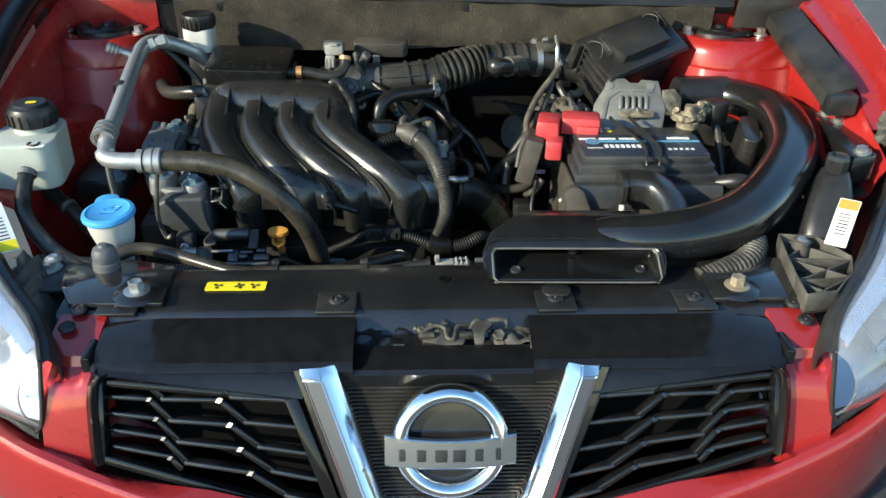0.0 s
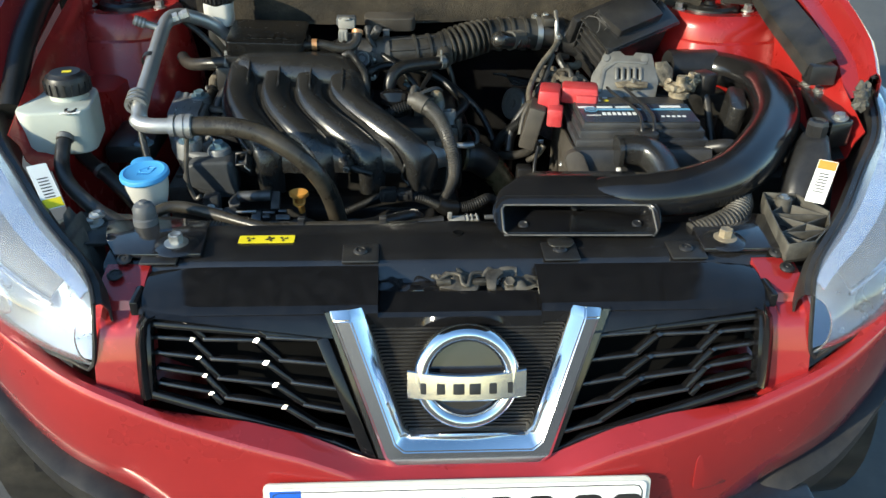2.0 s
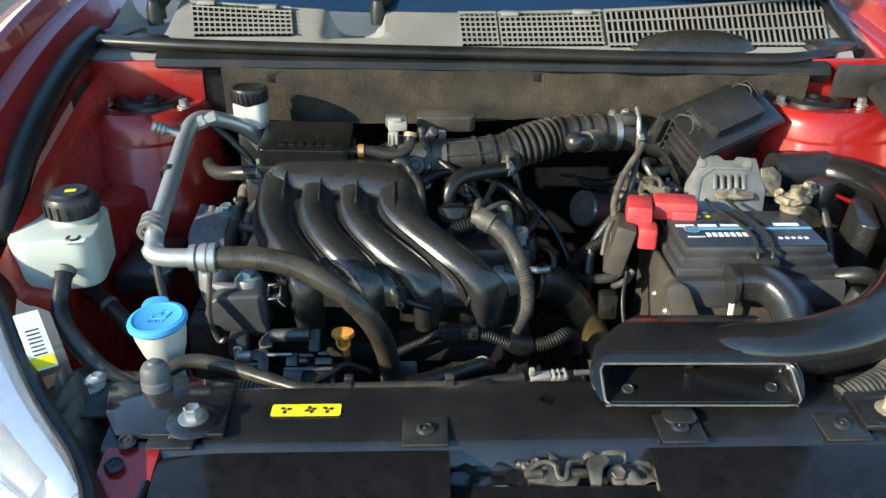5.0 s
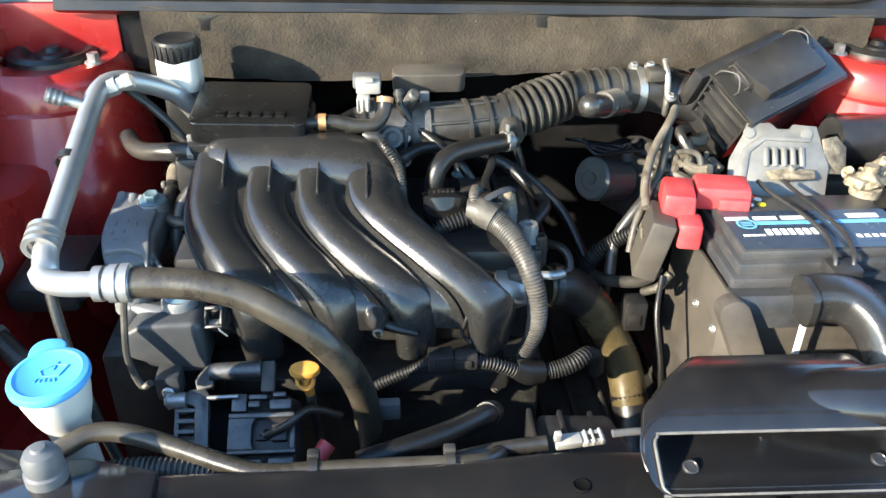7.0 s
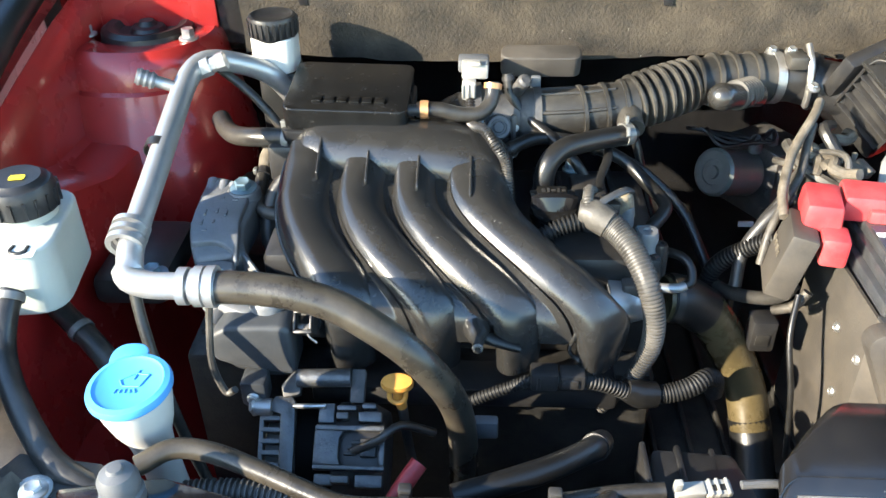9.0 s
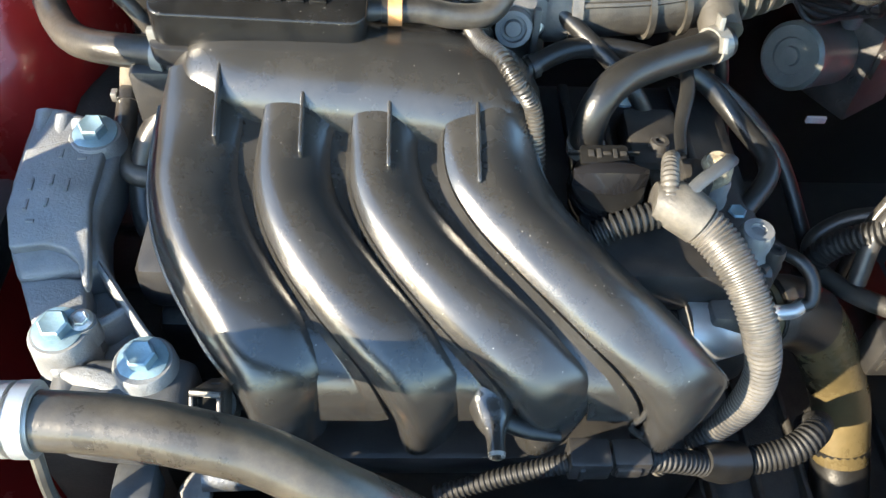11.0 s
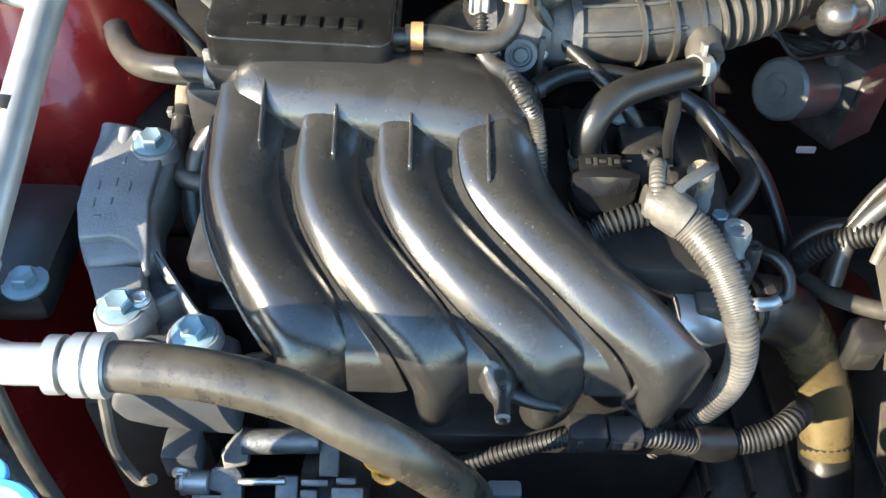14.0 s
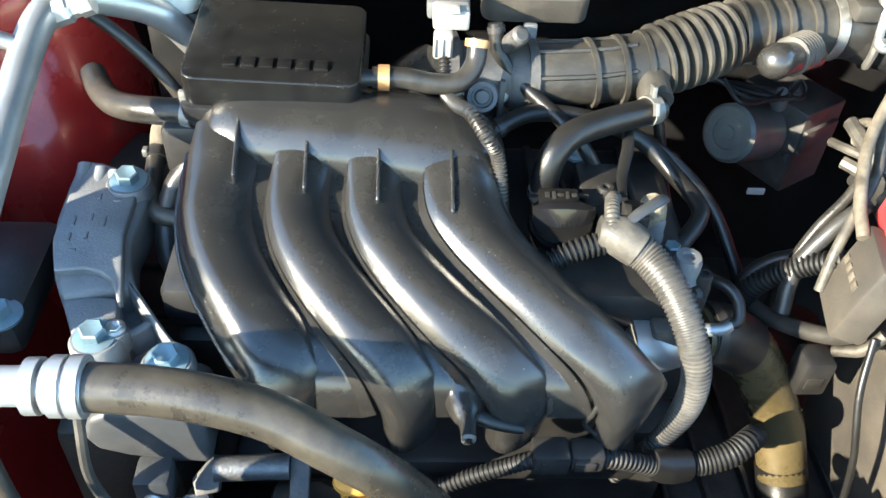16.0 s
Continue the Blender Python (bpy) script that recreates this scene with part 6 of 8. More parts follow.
mt = thing("engine_mount", (-0.46, 1.38, 0.80), "grey cast engine mount bracket with bluish bolts", "mount")
poly = [(-0.518, 1.503), (-0.496, 1.500), (-0.476, 1.492), (-0.458, 1.482), (-0.446, 1.464), (-0.447, 1.440), (-0.452, 1.408), (-0.447, 1.380), (-0.438, 1.358), (-0.422, 1.336), (-0.405, 1.314), (-0.384, 1.290), (-0.380, 1.272), (-0.392, 1.262), (-0.424, 1.264), (-0.458, 1.276), (-0.472, 1.292), (-0.484, 1.318), (-0.498, 1.346), (-0.510, 1.372), (-0.519, 1.400), (-0.522, 1.430), (-0.521, 1.470)]


def cast_piece(name, outline, z0, h, bevel=0.003, label=""):
    """A flat-topped piece of the casting, leaning with it."""
    area = sum(a[0] * b[1] - b[0] * a[1] for a, b in zip(outline, outline[1:] + outline[:1]))
    bm = prism(B(), outline if area > 0 else outline[::-1], h, pose(0, 0, z0), bevel, 3)
    for v in bm.verts:
        v.co.z += (v.co.y - 1.38) * 0.16
    return part(name, bm, CAST, mt, label)


cast_piece("casting", [p for p in poly if p[1] > 1.345], 0.885, 0.046, 0.006, "grey cast aluminium bracket")
cast_piece("pocket_floor", [p for p in poly if p[1] < 1.375], 0.880, 0.020)
cast_piece("bolt_pad", [(-0.498, 1.348), (-0.470, 1.352), (-0.451, 1.350), (-0.447, 1.325), (-0.436, 1.304), (-0.440, 1.288), (-0.458, 1.276), (-0.472, 1.292), (-0.484, 1.318)], 0.883, 0.044, 0.004)
cast_piece("wall", [(-0.447, 1.372), (-0.438, 1.358), (-0.422, 1.336), (-0.405, 1.314), (-0.384, 1.290), (-0.390, 1.288), (-0.411, 1.313), (-0.429, 1.336), (-0.446, 1.358)], 0.884, 0.047)
cast_piece("wall", [(-0.442, 1.312), (-0.432, 1.315), (-0.420, 1.325), (-0.418, 1.331), (-0.426, 1.328), (-0.436, 1.321), (-0.444, 1.318)], 0.884, 0.042)
cast_piece("wall", [(-0.452, 1.282), (-0.440, 1.284), (-0.425, 1.281), (-0.412, 1.276), (-0.408, 1.264), (-0.424, 1.264), (-0.456, 1.277)], 0.884, 0.045)
ZT = lambda y: 0.9355 + (y - 1.38) * 0.16
for x, y, w, h in ((-0.470, 1.450, 0.007, 0.003), (-0.470, 1.444, 0.007, 0.003), (-0.486, 1.448, 0.003, 0.008), (-0.502, 1.420, 0.003, 0.012), (-0.488, 1.424, 0.003, 0.010), (-0.476, 1.420, 0.003, 0.012), (-0.502, 1.402, 0.003, 0.010), (-0.488, 1.404, 0.003, 0.008), (-0.496, 1.388, 0.006, 0.003)):
    part("casting_mark", box(B(), (x - w / 2, y - h / 2, ZT(y) + 0.0015), (x + w / 2, y + h / 2, ZT(y) + 0.0040), 0.0005), CAST, mt)
upper = [(-0.514, 1.452), (-0.480, 1.462), (-0.455, 1.452), (-0.457, 1.405), (-0.450, 1.370), (-0.444, 1.338), (-0.448, 1.336), (-0.456, 1.356), (-0.468, 1.366), (-0.482, 1.370), (-0.506, 1.366), (-0.516, 1.400)]
o = prism(B(), upper[::-1], 0.010, pose(0, 0, 0.9285), 0.003, 3)
for v in o.verts:
    v.co.z += (v.co.y - 1.38) * 0.16
part("upper_face", o, CAST, mt)
for x, y in ((-0.458, 1.303), (-0.398, 1.282), (-0.465, 1.468)):
    part("boss", lathe(B(), [(0.023, -0.03), (0.021, -0.003), (0.019, 0.0), (0, 0.0)], Matrix.Translation((x, y, ZT(y) + 0.002)), 24), CAST, mt)
for at in ((-0.458, 1.303, 0.926), (-0.398, 1.282, 0.922), (-0.465, 1.468, 0.952)):
    bolt(at, (0, -0.15, 1), 0.0105, 0.012, BOLT_BLUE, mt, 1.6)
part("screw_boss", lathe(B(), [(0.010, -0.02), (0.0095, 0.0), (0, 0.001)], Matrix.Translation((-0.443, 1.309, 0.927)), 18), CAST, mt)
bolt((-0.443, 1.309, 0.9285), (0, -0.15, 1), 0.0055, 0.0045, BOLT, mt)
for x in (-0.512, -0.496, -0.482):
    tube(o := B(), [(x, 1.474, 0.938), (x, 1.497 - 0.3 * (x + 0.512), 0.946)], 0.0075, 12)
    part("lug", o, CAST, mt)
# rubber-bushed side of the mount on the wing
rm = thing("mount_bushing", (-0.57, 1.36, 0.8), "black bracket of the engine mount on the inner wing", "bracket")
box(o := B(), (-0.625, 1.33, 0.865), (-0.535, 1.47, 0.905), 0.012)
part("bracket", o, BLACK_PLASTIC, rm)
bolt((-0.552, 1.345, 0.903), (0, 0, 1), 0.011, 0.012, BOLT_BLUE, rm, 1.7)

bp = thing("branch_hose", (-0.44, 1.48, 0.93), "short black rubber hose turning in under the manifold", "hose")
tube(o := B(), [(-0.4495, 1.527, 0.952), (-0.4505, 1.500, 0.942), (-0.447, 1.468, 0.931), (-0.438, 1.448, 0.930), (-0.418, 1.441, 0.930), (-0.400, 1.440, 0.925)], 0.0088, 14, n=36)
part("hose", o, RUBBER, bp)
part("hose_clip", band(B(), (-0.450, 1.514, 0.947), (0, 1, 0.35), 0.0088, 0.008, 0.0018), BLACK_PLASTIC, bp)
part("clip_ear", box(B(), (-0.462, 1.508, 0.949), (-0.457, 1.516, 0.957), 0.001), STEEL, bp)
tube(o := B(), [(-0.449, 1.523, 0.951), (-0.447, 1.540, 0.962), (-0.432, 1.548, 0.972), (-0.412, 1.552, 0.976)], [0.0095, 0.0105, 0.011, 0.011], 16, n=24)
part("elbow", o, TAN_DUST, bp, "dusty tan elbow")

tc_ = thing("timing_cover", (-0.42, 1.25, 0.78), "grey moulded cover at the engine front", "cover")
front = Matrix(((1, 0, 0, 0), (0, 0, -1, 1.292), (0, 1, 0, 0), (0, 0, 0, 1)))
part("shell", prism(B(), [(-0.366, 0.842), (-0.366, 0.905), (-0.376, 0.912), (-0.436, 0.910), (-0.454, 0.900), (-0.462, 0.878), (-0.454, 0.862), (-0.430, 0.852)], 0.052, front, 0.011, 4), TIMING, tc_)
part("lower_lip", prism(B(), [(-0.368, 0.836), (-0.368, 0.846), (-0.428, 0.857), (-0.450, 0.866), (-0.436, 0.846), (-0.400, 0.836)], 0.046, front, 0.004, 2), TIMING, tc_)
tube(o := B(), [(-0.446, 1.312, 0.898), (-0.452, 1.285, 0.898), (-0.457, 1.262, 0.892)], [0.013, 0.011, 0.009], 14, n=20)
part("arm", o, TIMING, tc_)
box(o := B(), (-0.425, 1.215, 0.818), (-0.396, 1.245, 0.852), 0.005)
part("lug", o, TIMING, tc_)
bolt((-0.410, 1.214, 0.832), (0, -1, 0.2), 0.005, 0.005, BOLT, tc_)

alt = thing("alternator", (-0.34, 1.19, 0.66), "grey alternator with a slotted casing", "alternator")
AM = basis((-0.335, 1.215, 0.745), (1, 0, 0), (0, 0, 1))
lathe(o := B(), [(0.0, -0.066), (0.04, -0.066), (0.056, -0.060), (0.058, -0.034), (0.0, -0.034)], AM, 40)
part("drive_casing", o, CAST_DARK, alt)
lathe(o := B(), [(0.0, -0.036), (0.060, -0.036), (0.060, 0.012), (0.0, 0.012)], AM, 40)
part("stator", o, SHADE_BLACK, alt, "dark laminated stator")
lathe(o := B(), [(0.0, 0.010), (0.056, 0.010), (0.060, 0.014), (0.060, 0.050), (0.050, 0.070), (0.0, 0.072)], AM, 40)
part("rear_casing", o, CAST_DARK, alt)
# sloping top faces of both end frames; u along the shaft, v up the slope
AP = basis((-0.33, 1.186, 0.806), (0, -0.55, 0.83), (1, 0, 0))
part("front_frame", prism(B(), [(-0.046, -0.052), (-0.030, -0.052), (-0.034, 0.036), (-0.040, 0.044), (-0.058, 0.042), (-0.064, 0.026), (-0.050, 0.022)], 0.014, AP @ Matrix.Translation((0, 0, -0.012)), 0.002), ALU_DARK, alt, "slotted aluminium end frame")
for k in range(6):
    v = 0.018 - k * 0.0125
    part("finger", prism(B(), rrect(0.030, 0.0050, 0.002, 3), 0.012, AP @ Matrix.Translation((-0.056 + 0.0006 * k, v, -0.012)), 0.0012), ALU_DARK, alt)
part("frame_edge", prism(B(), rrect(0.005, 0.080, 0.002, 3), 0.012, AP @ pose(-0.069, -0.014, -0.014, 0, 0, 3), 0.001), ALU_DARK, alt)
for poly in ([(-0.010, -0.036), (0.068, -0.036), (0.068, -0.031), (-0.010, -0.031)], [(-0.010, 0.006), (0.066, 0.006), (0.066, 0.012), (-0.010, 0.012)], [(-0.010, -0.031), (0.020, -0.031), (0.017, -0.024), (0.017, -0.002), (0.022, 0.006), (-0.010, 0.006)], [(0.061, -0.031), (0.067, -0.031), (0.067, 0.006), (0.061, 0.006)]):
    part("rear_frame", prism(B(), poly, 0.012, AP @ Matrix.Translation((0, 0, -0.010)), 0.0016), ALU_DARK, alt)
part("regulator", box(B(), (0.016, -0.032, -0.012), (0.062, 0.007, -0.006), 0.001, AP), BLACK_PLASTIC, alt, "black regulator plug")
for k in range(3):
    part("terminal", box(B(), (0.022 + k * 0.004, -0.020 + k * 0.006, -0.008), (0.036 + k * 0.008, -0.016 + k * 0.006, 0.000), 0.001, AP), BLACK_DUSTY, alt)
part("socket", box(B(), (0.040, -0.022, -0.008), (0.058, -0.002, 0.002), 0.002, AP), BLACK_PLASTIC, alt)
for u0, v0, u1, v1, h in ((-0.008, 0.014, 0.010, 0.036, 0.006), (0.012, 0.018, 0.026, 0.026, 0.010), (0.012, 0.028, 0.034, 0.034, 0.008), (0.036, 0.016, 0.062, 0.028, 0.006), (0.040, 0.030, 0.056, 0.036, 0.010), (-0.008, -0.052, 0.012, -0.040, 0.004), (0.010, -0.050, 0.030, -0.042, 0.008), (0.036, -0.054, 0.066, -0.040, 0.004)):
    part("bracket_bar", box(B(), (u0, v0, -0.012), (u1, v1, h - 0.006), 0.002, AP), ALU_DARK, alt)
tube(o := B(), [tuple(AP @ Vector((-0.034, 0.062, 0.004))), tuple(AP @ Vector((0.026, 0.064, 0.004)))], 0.0105, 18)
part("pivot_lug", o, ALU_DARK, alt)
part("pivot_arm", prism(B(), [(-0.048, 0.040), (-0.030, 0.044), (-0.028, 0.070), (-0.036, 0.074), (-0.052, 0.054)], 0.012, AP @ Matrix.Translation((0, 0, -0.008)), 0.002), CAST_DARK, alt)
part("pivot_arm", prism(B(), [(0.026, 0.036), (0.042, 0.036), (0.042, 0.074), (0.026, 0.074)], 0.012, AP @ Matrix.Translation((0, 0, -0.008)), 0.002), CAST_DARK, alt)
tube(o := B(), [tuple(AP @ Vector((-0.036, 0.031, 0.002))), tuple(AP @ Vector((0.0, 0.032, 0.002)))], 0.0030, 10)
part("through_bolt", o, BOLT, alt)
tube(o := B(), [tuple(AP @ Vector((-0.078, 0.030, 0.0))), tuple(AP @ Vector((-0.060, 0.030, 0.0)))], 0.0095, 16)
part("bolt_boss", o, ALU, alt)
bolt(tuple(AP @ Vector((-0.079, 0.030, 0.0))), (-1, 0, 0), 0.007, 0.006, BOLT, alt)
tube(o := B(), [(-0.298, 1.175, 0.795), (-0.27, 1.175, 0.812), (-0.245, 1.19, 0.82), (-0.21, 1.20, 0.80)], 0.005, 10)
part("lead", o, RUBBER, alt)
tube(o := B(), [(-0.262, 1.12, 0.752), (-0.242, 1.145, 0.775), (-0.225, 1.165, 0.79)], 0.010, 12)
part("red_boot", o, RED_PLASTIC, alt, "faded red terminal boot")

dp = thing("dipstick", (-0.25, 1.21, 0.70), "orange ring-topped oil dipstick", "dipstick")
o = lathe(B(), [(0.0, 0.0), (0.015, 0.0), (0.0175, 0.002), (0.018, 0.006), (0.0165, 0.010), (0.0, 0.011)], basis((-0.250, 1.214, 0.855), (0, -0.25, 1)) @ Matrix.Diagonal((1.0, 0.62, 1.0, 1.0)), 32)
part("ring", o, ORANGE, dp)
tube(o := B(), [(-0.259, 1.212, 0.853), (-0.258, 1.208, 0.842), (-0.250, 1.206, 0.838), (-0.242, 1.208, 0.842), (-0.241, 1.212, 0.853)], 0.0028, 8, n=24)
part("finger_loop", o, ORANGE, dp)
tube(o := B(), [(-0.250, 1.214, 0.856), (-0.249, 1.216, 0.836), (-0.247, 1.22, 0.82)], [0.006, 0.0065, 0.006], 12)
part("stem", o, ORANGE, dp)
tube(o := B(), [(-0.247, 1.22, 0.825), (-0.245, 1.235, 0.76), (-0.24, 1.26, 0.66)], 0.006, 10)
part("guide_tube", o, CAST_DARK, dp)

ij = thing("injector_plug", (-0.335, 1.225, 0.84), "grey electrical plug with a wire lock", "plug")
IM = basis((-0.351, 1.258, 0.905), (-0.2, -0.7, 0.7))
part("body", box(B(), (-0.011, -0.013, -0.022), (0.011, 0.013, 0.008), 0.002, IM), BLACK_DUSTY, ij)
for a, b in (((-0.011, 0.009, 0.008), (0.011, 0.013, 0.014)), ((-0.011, -0.013, 0.008), (0.011, -0.009, 0.014)), ((-0.011, -0.009, 0.008), (-0.008, 0.009, 0.014)), ((0.008, -0.009, 0.008), (0.011, 0.009, 0.014))):
    part("shroud", box(B(), a, b, 0.0008, IM), BLACK_PLASTIC, ij)
part("contact", box(B(), (-0.007, -0.002, 0.006), (0.007, 0.007, 0.0085), 0.0005, IM), SHADE_BLACK, ij)
part("contact", box(B(), (-0.007, -0.008, 0.006), (0.000, -0.004, 0.0090), 0.0005, IM), WORN, ij)
part("wire", tube(B(), [IM @ Vector((0.004, -0.008, 0.008)), IM @ Vector((0.008, -0.016, 0.012)), IM @ Vector((0.014, -0.022, 0.004))], 0.0011, 6, n=14), BOLT, ij)
part("socket", lathe(B(), [(0.012, -0.05), (0.014, -0.02), (0.014, -0.005), (0, -0.005)], IM, 18), BLACK_PLASTIC, ij)

# ---- front hoses over the slam panel ----
fh = thing("coolant_pipe", (-0.25, 1.03, 0.88), "dusty brown-black rubber pipe along the slam panel", "pipe")
tube(o := B(), [(-0.468, 1.050, 0.905), (-0.44, 1.066, 0.911), (-0.405, 1.066, 0.908), (-0.36, 1.052, 0.902), (-0.32, 1.036, 0.898), (-0.285, 1.022, 0.896), (-0.26, 1.018, 0.896), (-0.22, 1.018, 0.897), (-0.14, 1.018, 0.898), (-0.08, 1.020, 0.896), (-0.055, 1.030, 0.890), (-0.04, 1.05, 0.88), (-0.02, 1.06, 0.865)], 0.0098, 16, n=90)
part("hose", o, RUBBER_BROWN, fh)
for x in (-0.095, -0.225):
    part("pipe_clip", band(B(), (x, 1.018, 0.8975), (1, 0, 0), 0.0098, 0.009, 0.0018), BLACK_PLASTIC, fh)
    part("clip_peg", box(B(), (x - 0.006, 1.026, 0.898), (x + 0.006, 1.036, 0.910), 0.002), BLACK_PLASTIC, fh)
cc = thing("conduit", (-0.36, 1.04, 0.87), "black corrugated wiring conduit under the pipe", "conduit")
tube(o := B(), [(-0.425, 1.035, 0.885), (-0.39, 1.038, 0.886), (-0.34, 1.036, 0.884), (-0.29, 1.028, 0.878), (-0.24, 1.03, 0.87)], 0.0125, 16, corr=(0.0052, 0.003))
part("sleeve", o, CONDUIT, cc)
lh = thing("upper_coolant_hose", (-0.07, 1.09, 0.86), "black smooth rubber hose in front of the engine", "hose")
tube(o := B(), [(-0.185, 1.06, 0.862), (-0.14, 1.075, 0.865), (-0.09, 1.10, 0.862), (-0.05, 1.13, 0.855), (-0.035, 1.16, 0.835)], 0.0125, 16)
part("hose", o, RUBBER_CLEAN, lh)
part("clamp", band(B(), (-0.044, 1.140, 0.849), (0.4, 0.8, -0.45), 0.0125, 0.008, 0.002), BLACK_PLASTIC, lh)
cw = thing("latch_cable_end", (0.03, 1.05, 0.87), "white plastic cable clip on the slam panel", "clip")
CW = basis((0.032, 1.052, 0.891), (0, -0.2, 1), (1, 0.12, 0)) @ Matrix.Diagonal((0.85, 0.75, 0.75, 1))
part("body", box(B(), (-0.024, -0.009, -0.007), (0.008, 0.009, 0.006), 0.002, CW), CONNECTOR, cw)
part("block", box(B(), (0.008, -0.010, -0.006), (0.036, 0.010, 0.004), 0.002, CW), CONNECTOR, cw)
for x in (0.012, 0.020, 0.030):
    part("rib", box(B(), (x, -0.0105, -0.004), (x + 0.003, 0.0105, 0.0062), 0.0006, CW), CONNECTOR, cw)
part("window", box(B(), (0.0135, -0.005, 0.0035), (0.029, 0.003, 0.0045), 0.0003, CW), BLACK_DUSTY, cw)
part("tab", box(B(), (-0.026, -0.004, 0.006), (-0.018, 0.004, 0.022), 0.001, CW), CONNECTOR, cw)
tube(o := B(), [(0.072, 1.058, 0.892), (0.10, 1.062, 0.89), (0.13, 1.07, 0.88)], 0.004, 8)
part("cable", o, GREY_PLASTIC, cw)
tube(o := B(), [(-0.09, 1.045, 0.878), (-0.04, 1.05, 0.885), (0.004, 1.050, 0.891)], 0.008, 12)
part("sleeve", o, RUBBER, cw)

fan = thing("fan_shroud", (XC, 1.02, 0.60), "black plastic fan shroud behind the radiator", "shroud")
box(o := B(), (-0.33, 0.985, 0.45), (0.36, 1.04, 0.84), 0.01)
part("shroud", o, BLACK_PLASTIC, fan)
for k in range(3):
    part("shroud_rib", box(B(), (0.0 + k * 0.035, 1.06, 0.80), (0.006 + k * 0.035, 1.15, 0.848 - k * 0.004), 0.002), BLACK_PLASTIC, fan)
part("motor_cover", prism(B(), [(-0.01, 1.05), (0.115, 1.05), (0.095, 1.145), (0.012, 1.15)], 0.05, pose(0, 0, 0.79), 0.008), BLACK_PLASTIC, fan)

# ---- looms and hoses right of the manifold ----
lm = thing("engine_loom", (0.0, 1.32, 0.85), "thick grey corrugated wiring loom in tape", "wiring loom")
tube(o := B(), [(-0.032, 1.378, 0.972), (-0.008, 1.364, 0.962), (0.010, 1.335, 0.950), (0.024, 1.305, 0.926), (0.033, 1.293, 0.890), (0.032, 1.290, 0.850), (0.018, 1.287, 0.812), (-0.004, 1.282, 0.782), (-0.020, 1.278, 0.765)], [0.0150, 0.0150, 0.0138, 0.0128, 0.0122, 0.0118, 0.0090, 0.0080, 0.0075], 20, corr=(0.0040, 0.0013))
part("conduit", o, CONDUIT, lm)
tube(o := B(), [(-0.050, 1.383, 0.976), (-0.034, 1.380, 0.974), (-0.016, 1.370, 0.967)], [0.013, 0.018, 0.0175], 18, n=16)
part("tape_wrap", o, TAPE, lm, "grey tape wrap")
tube(o := B(), [(-0.045, 1.378, 0.966), (-0.070, 1.374, 0.960), (-0.095, 1.368, 0.948)], 0.0088, 16, corr=(0.005, 0.003))
part("side_branch", o, CONDUIT_BLACK, lm)
part("branch", tube(B(), [(-0.040, 1.372, 0.980), (-0.040, 1.388, 0.990), (-0.036, 1.408, 0.990), (-0.030, 1.420, 0.982)], [0.0062, 0.0064, 0.0060, 0.0052], 14, corr=(0.0036, 0.0008)), TAPE, lm)
part("sleeve", tube(B(), [(-0.036, 1.372, 0.984), (-0.018, 1.388, 0.990), (0.004, 1.406, 0.990), (0.014, 1.420, 0.982), (0.012, 1.428, 0.974)], [0.0046, 0.0052, 0.0056, 0.0052, 0.0042], 12, n=30, squash=0.6), TIMING, lm, "flattened grey sleeve")
part("lead", tube(B(), [(-0.022, 1.425, 0.980), (-0.018, 1.452, 0.982), (-0.006, 1.490, 0.986), (-0.002, 1.515, 0.990)], [0.004, 0.0050, 0.0058, 0.0052], 12, n=30, squash=0.5), RUBBER_CLEAN, lm)
part("earth_lug", lathe(B(), [(0, 0.010), (0.003, 0.010), (0.0035, 0.008), (0.008, 0.008), (0.011, 0.004), (0.0125, -0.002), (0.0125, -0.030), (0, -0.030)], basis((0.006, 1.422, 0.972), (-0.2, -0.2, 1)), 24), OXIDE, lm, "dusty round earth stud", 20)
for x, y, z, r in ((0.015, 1.401, 0.920, 0.013), (0.032, 1.396, 0.914, 0.009)):
    part("washer_boss", lathe(B(), [(r, -0.03), (r, 0.0), (r * 0.85, 0.003), (r * 0.32, 0.003), (r * 0.28, -0.004), (0, -0.004)], basis((x, y, z), (-0.1, -0.2, 1)), 24), GREY_PLASTIC, lm)
part("stem", tube(B(), [(0.004, 1.424, 0.955), (0.000, 1.418, 0.930), (0.002, 1.41, 0.90)], 0.009, 12), CAST, lm)
tube(o := B(), [(-0.20, 1.245, 0.790), (-0.165, 1.248, 0.806), (-0.13, 1.250, 0.822), (-0.09, 1.250, 0.838), (-0.03, 1.255, 0.828), (0.02, 1.264, 0.803), (0.055, 1.270, 0.800), (0.082, 1.275, 0.806), (0.102, 1.288, 0.808), (0.118, 1.306, 0.790), (0.126, 1.322, 0.755)], [0.007, 0.007, 0.007, 0.0075, 0.0085, 0.010, 0.0110, 0.0115, 0.0112, 0.011, 0.011], 18, corr=(0.0044, 0.0011))
part("lower_conduit", o, CONDUIT_BLACK, lm)
box(o := B(), (-0.105, 1.240, 0.826), (-0.074, 1.264, 0.850), 0.003)
box(o, (-0.098, 1.2375, 0.830), (-0.094, 1.242, 0.846), 0.001)
part("connector_block", o, BLACK_PLASTIC, lm)
box(o := B(), (-0.0725, 1.242, 0.827), (-0.044, 1.264, 0.848), 0.003)
box(o, (-0.070, 1.2395, 0.832), (-0.052, 1.244, 0.843), 0.001)
part("connector_half", o, BLACK_PLASTIC, lm)
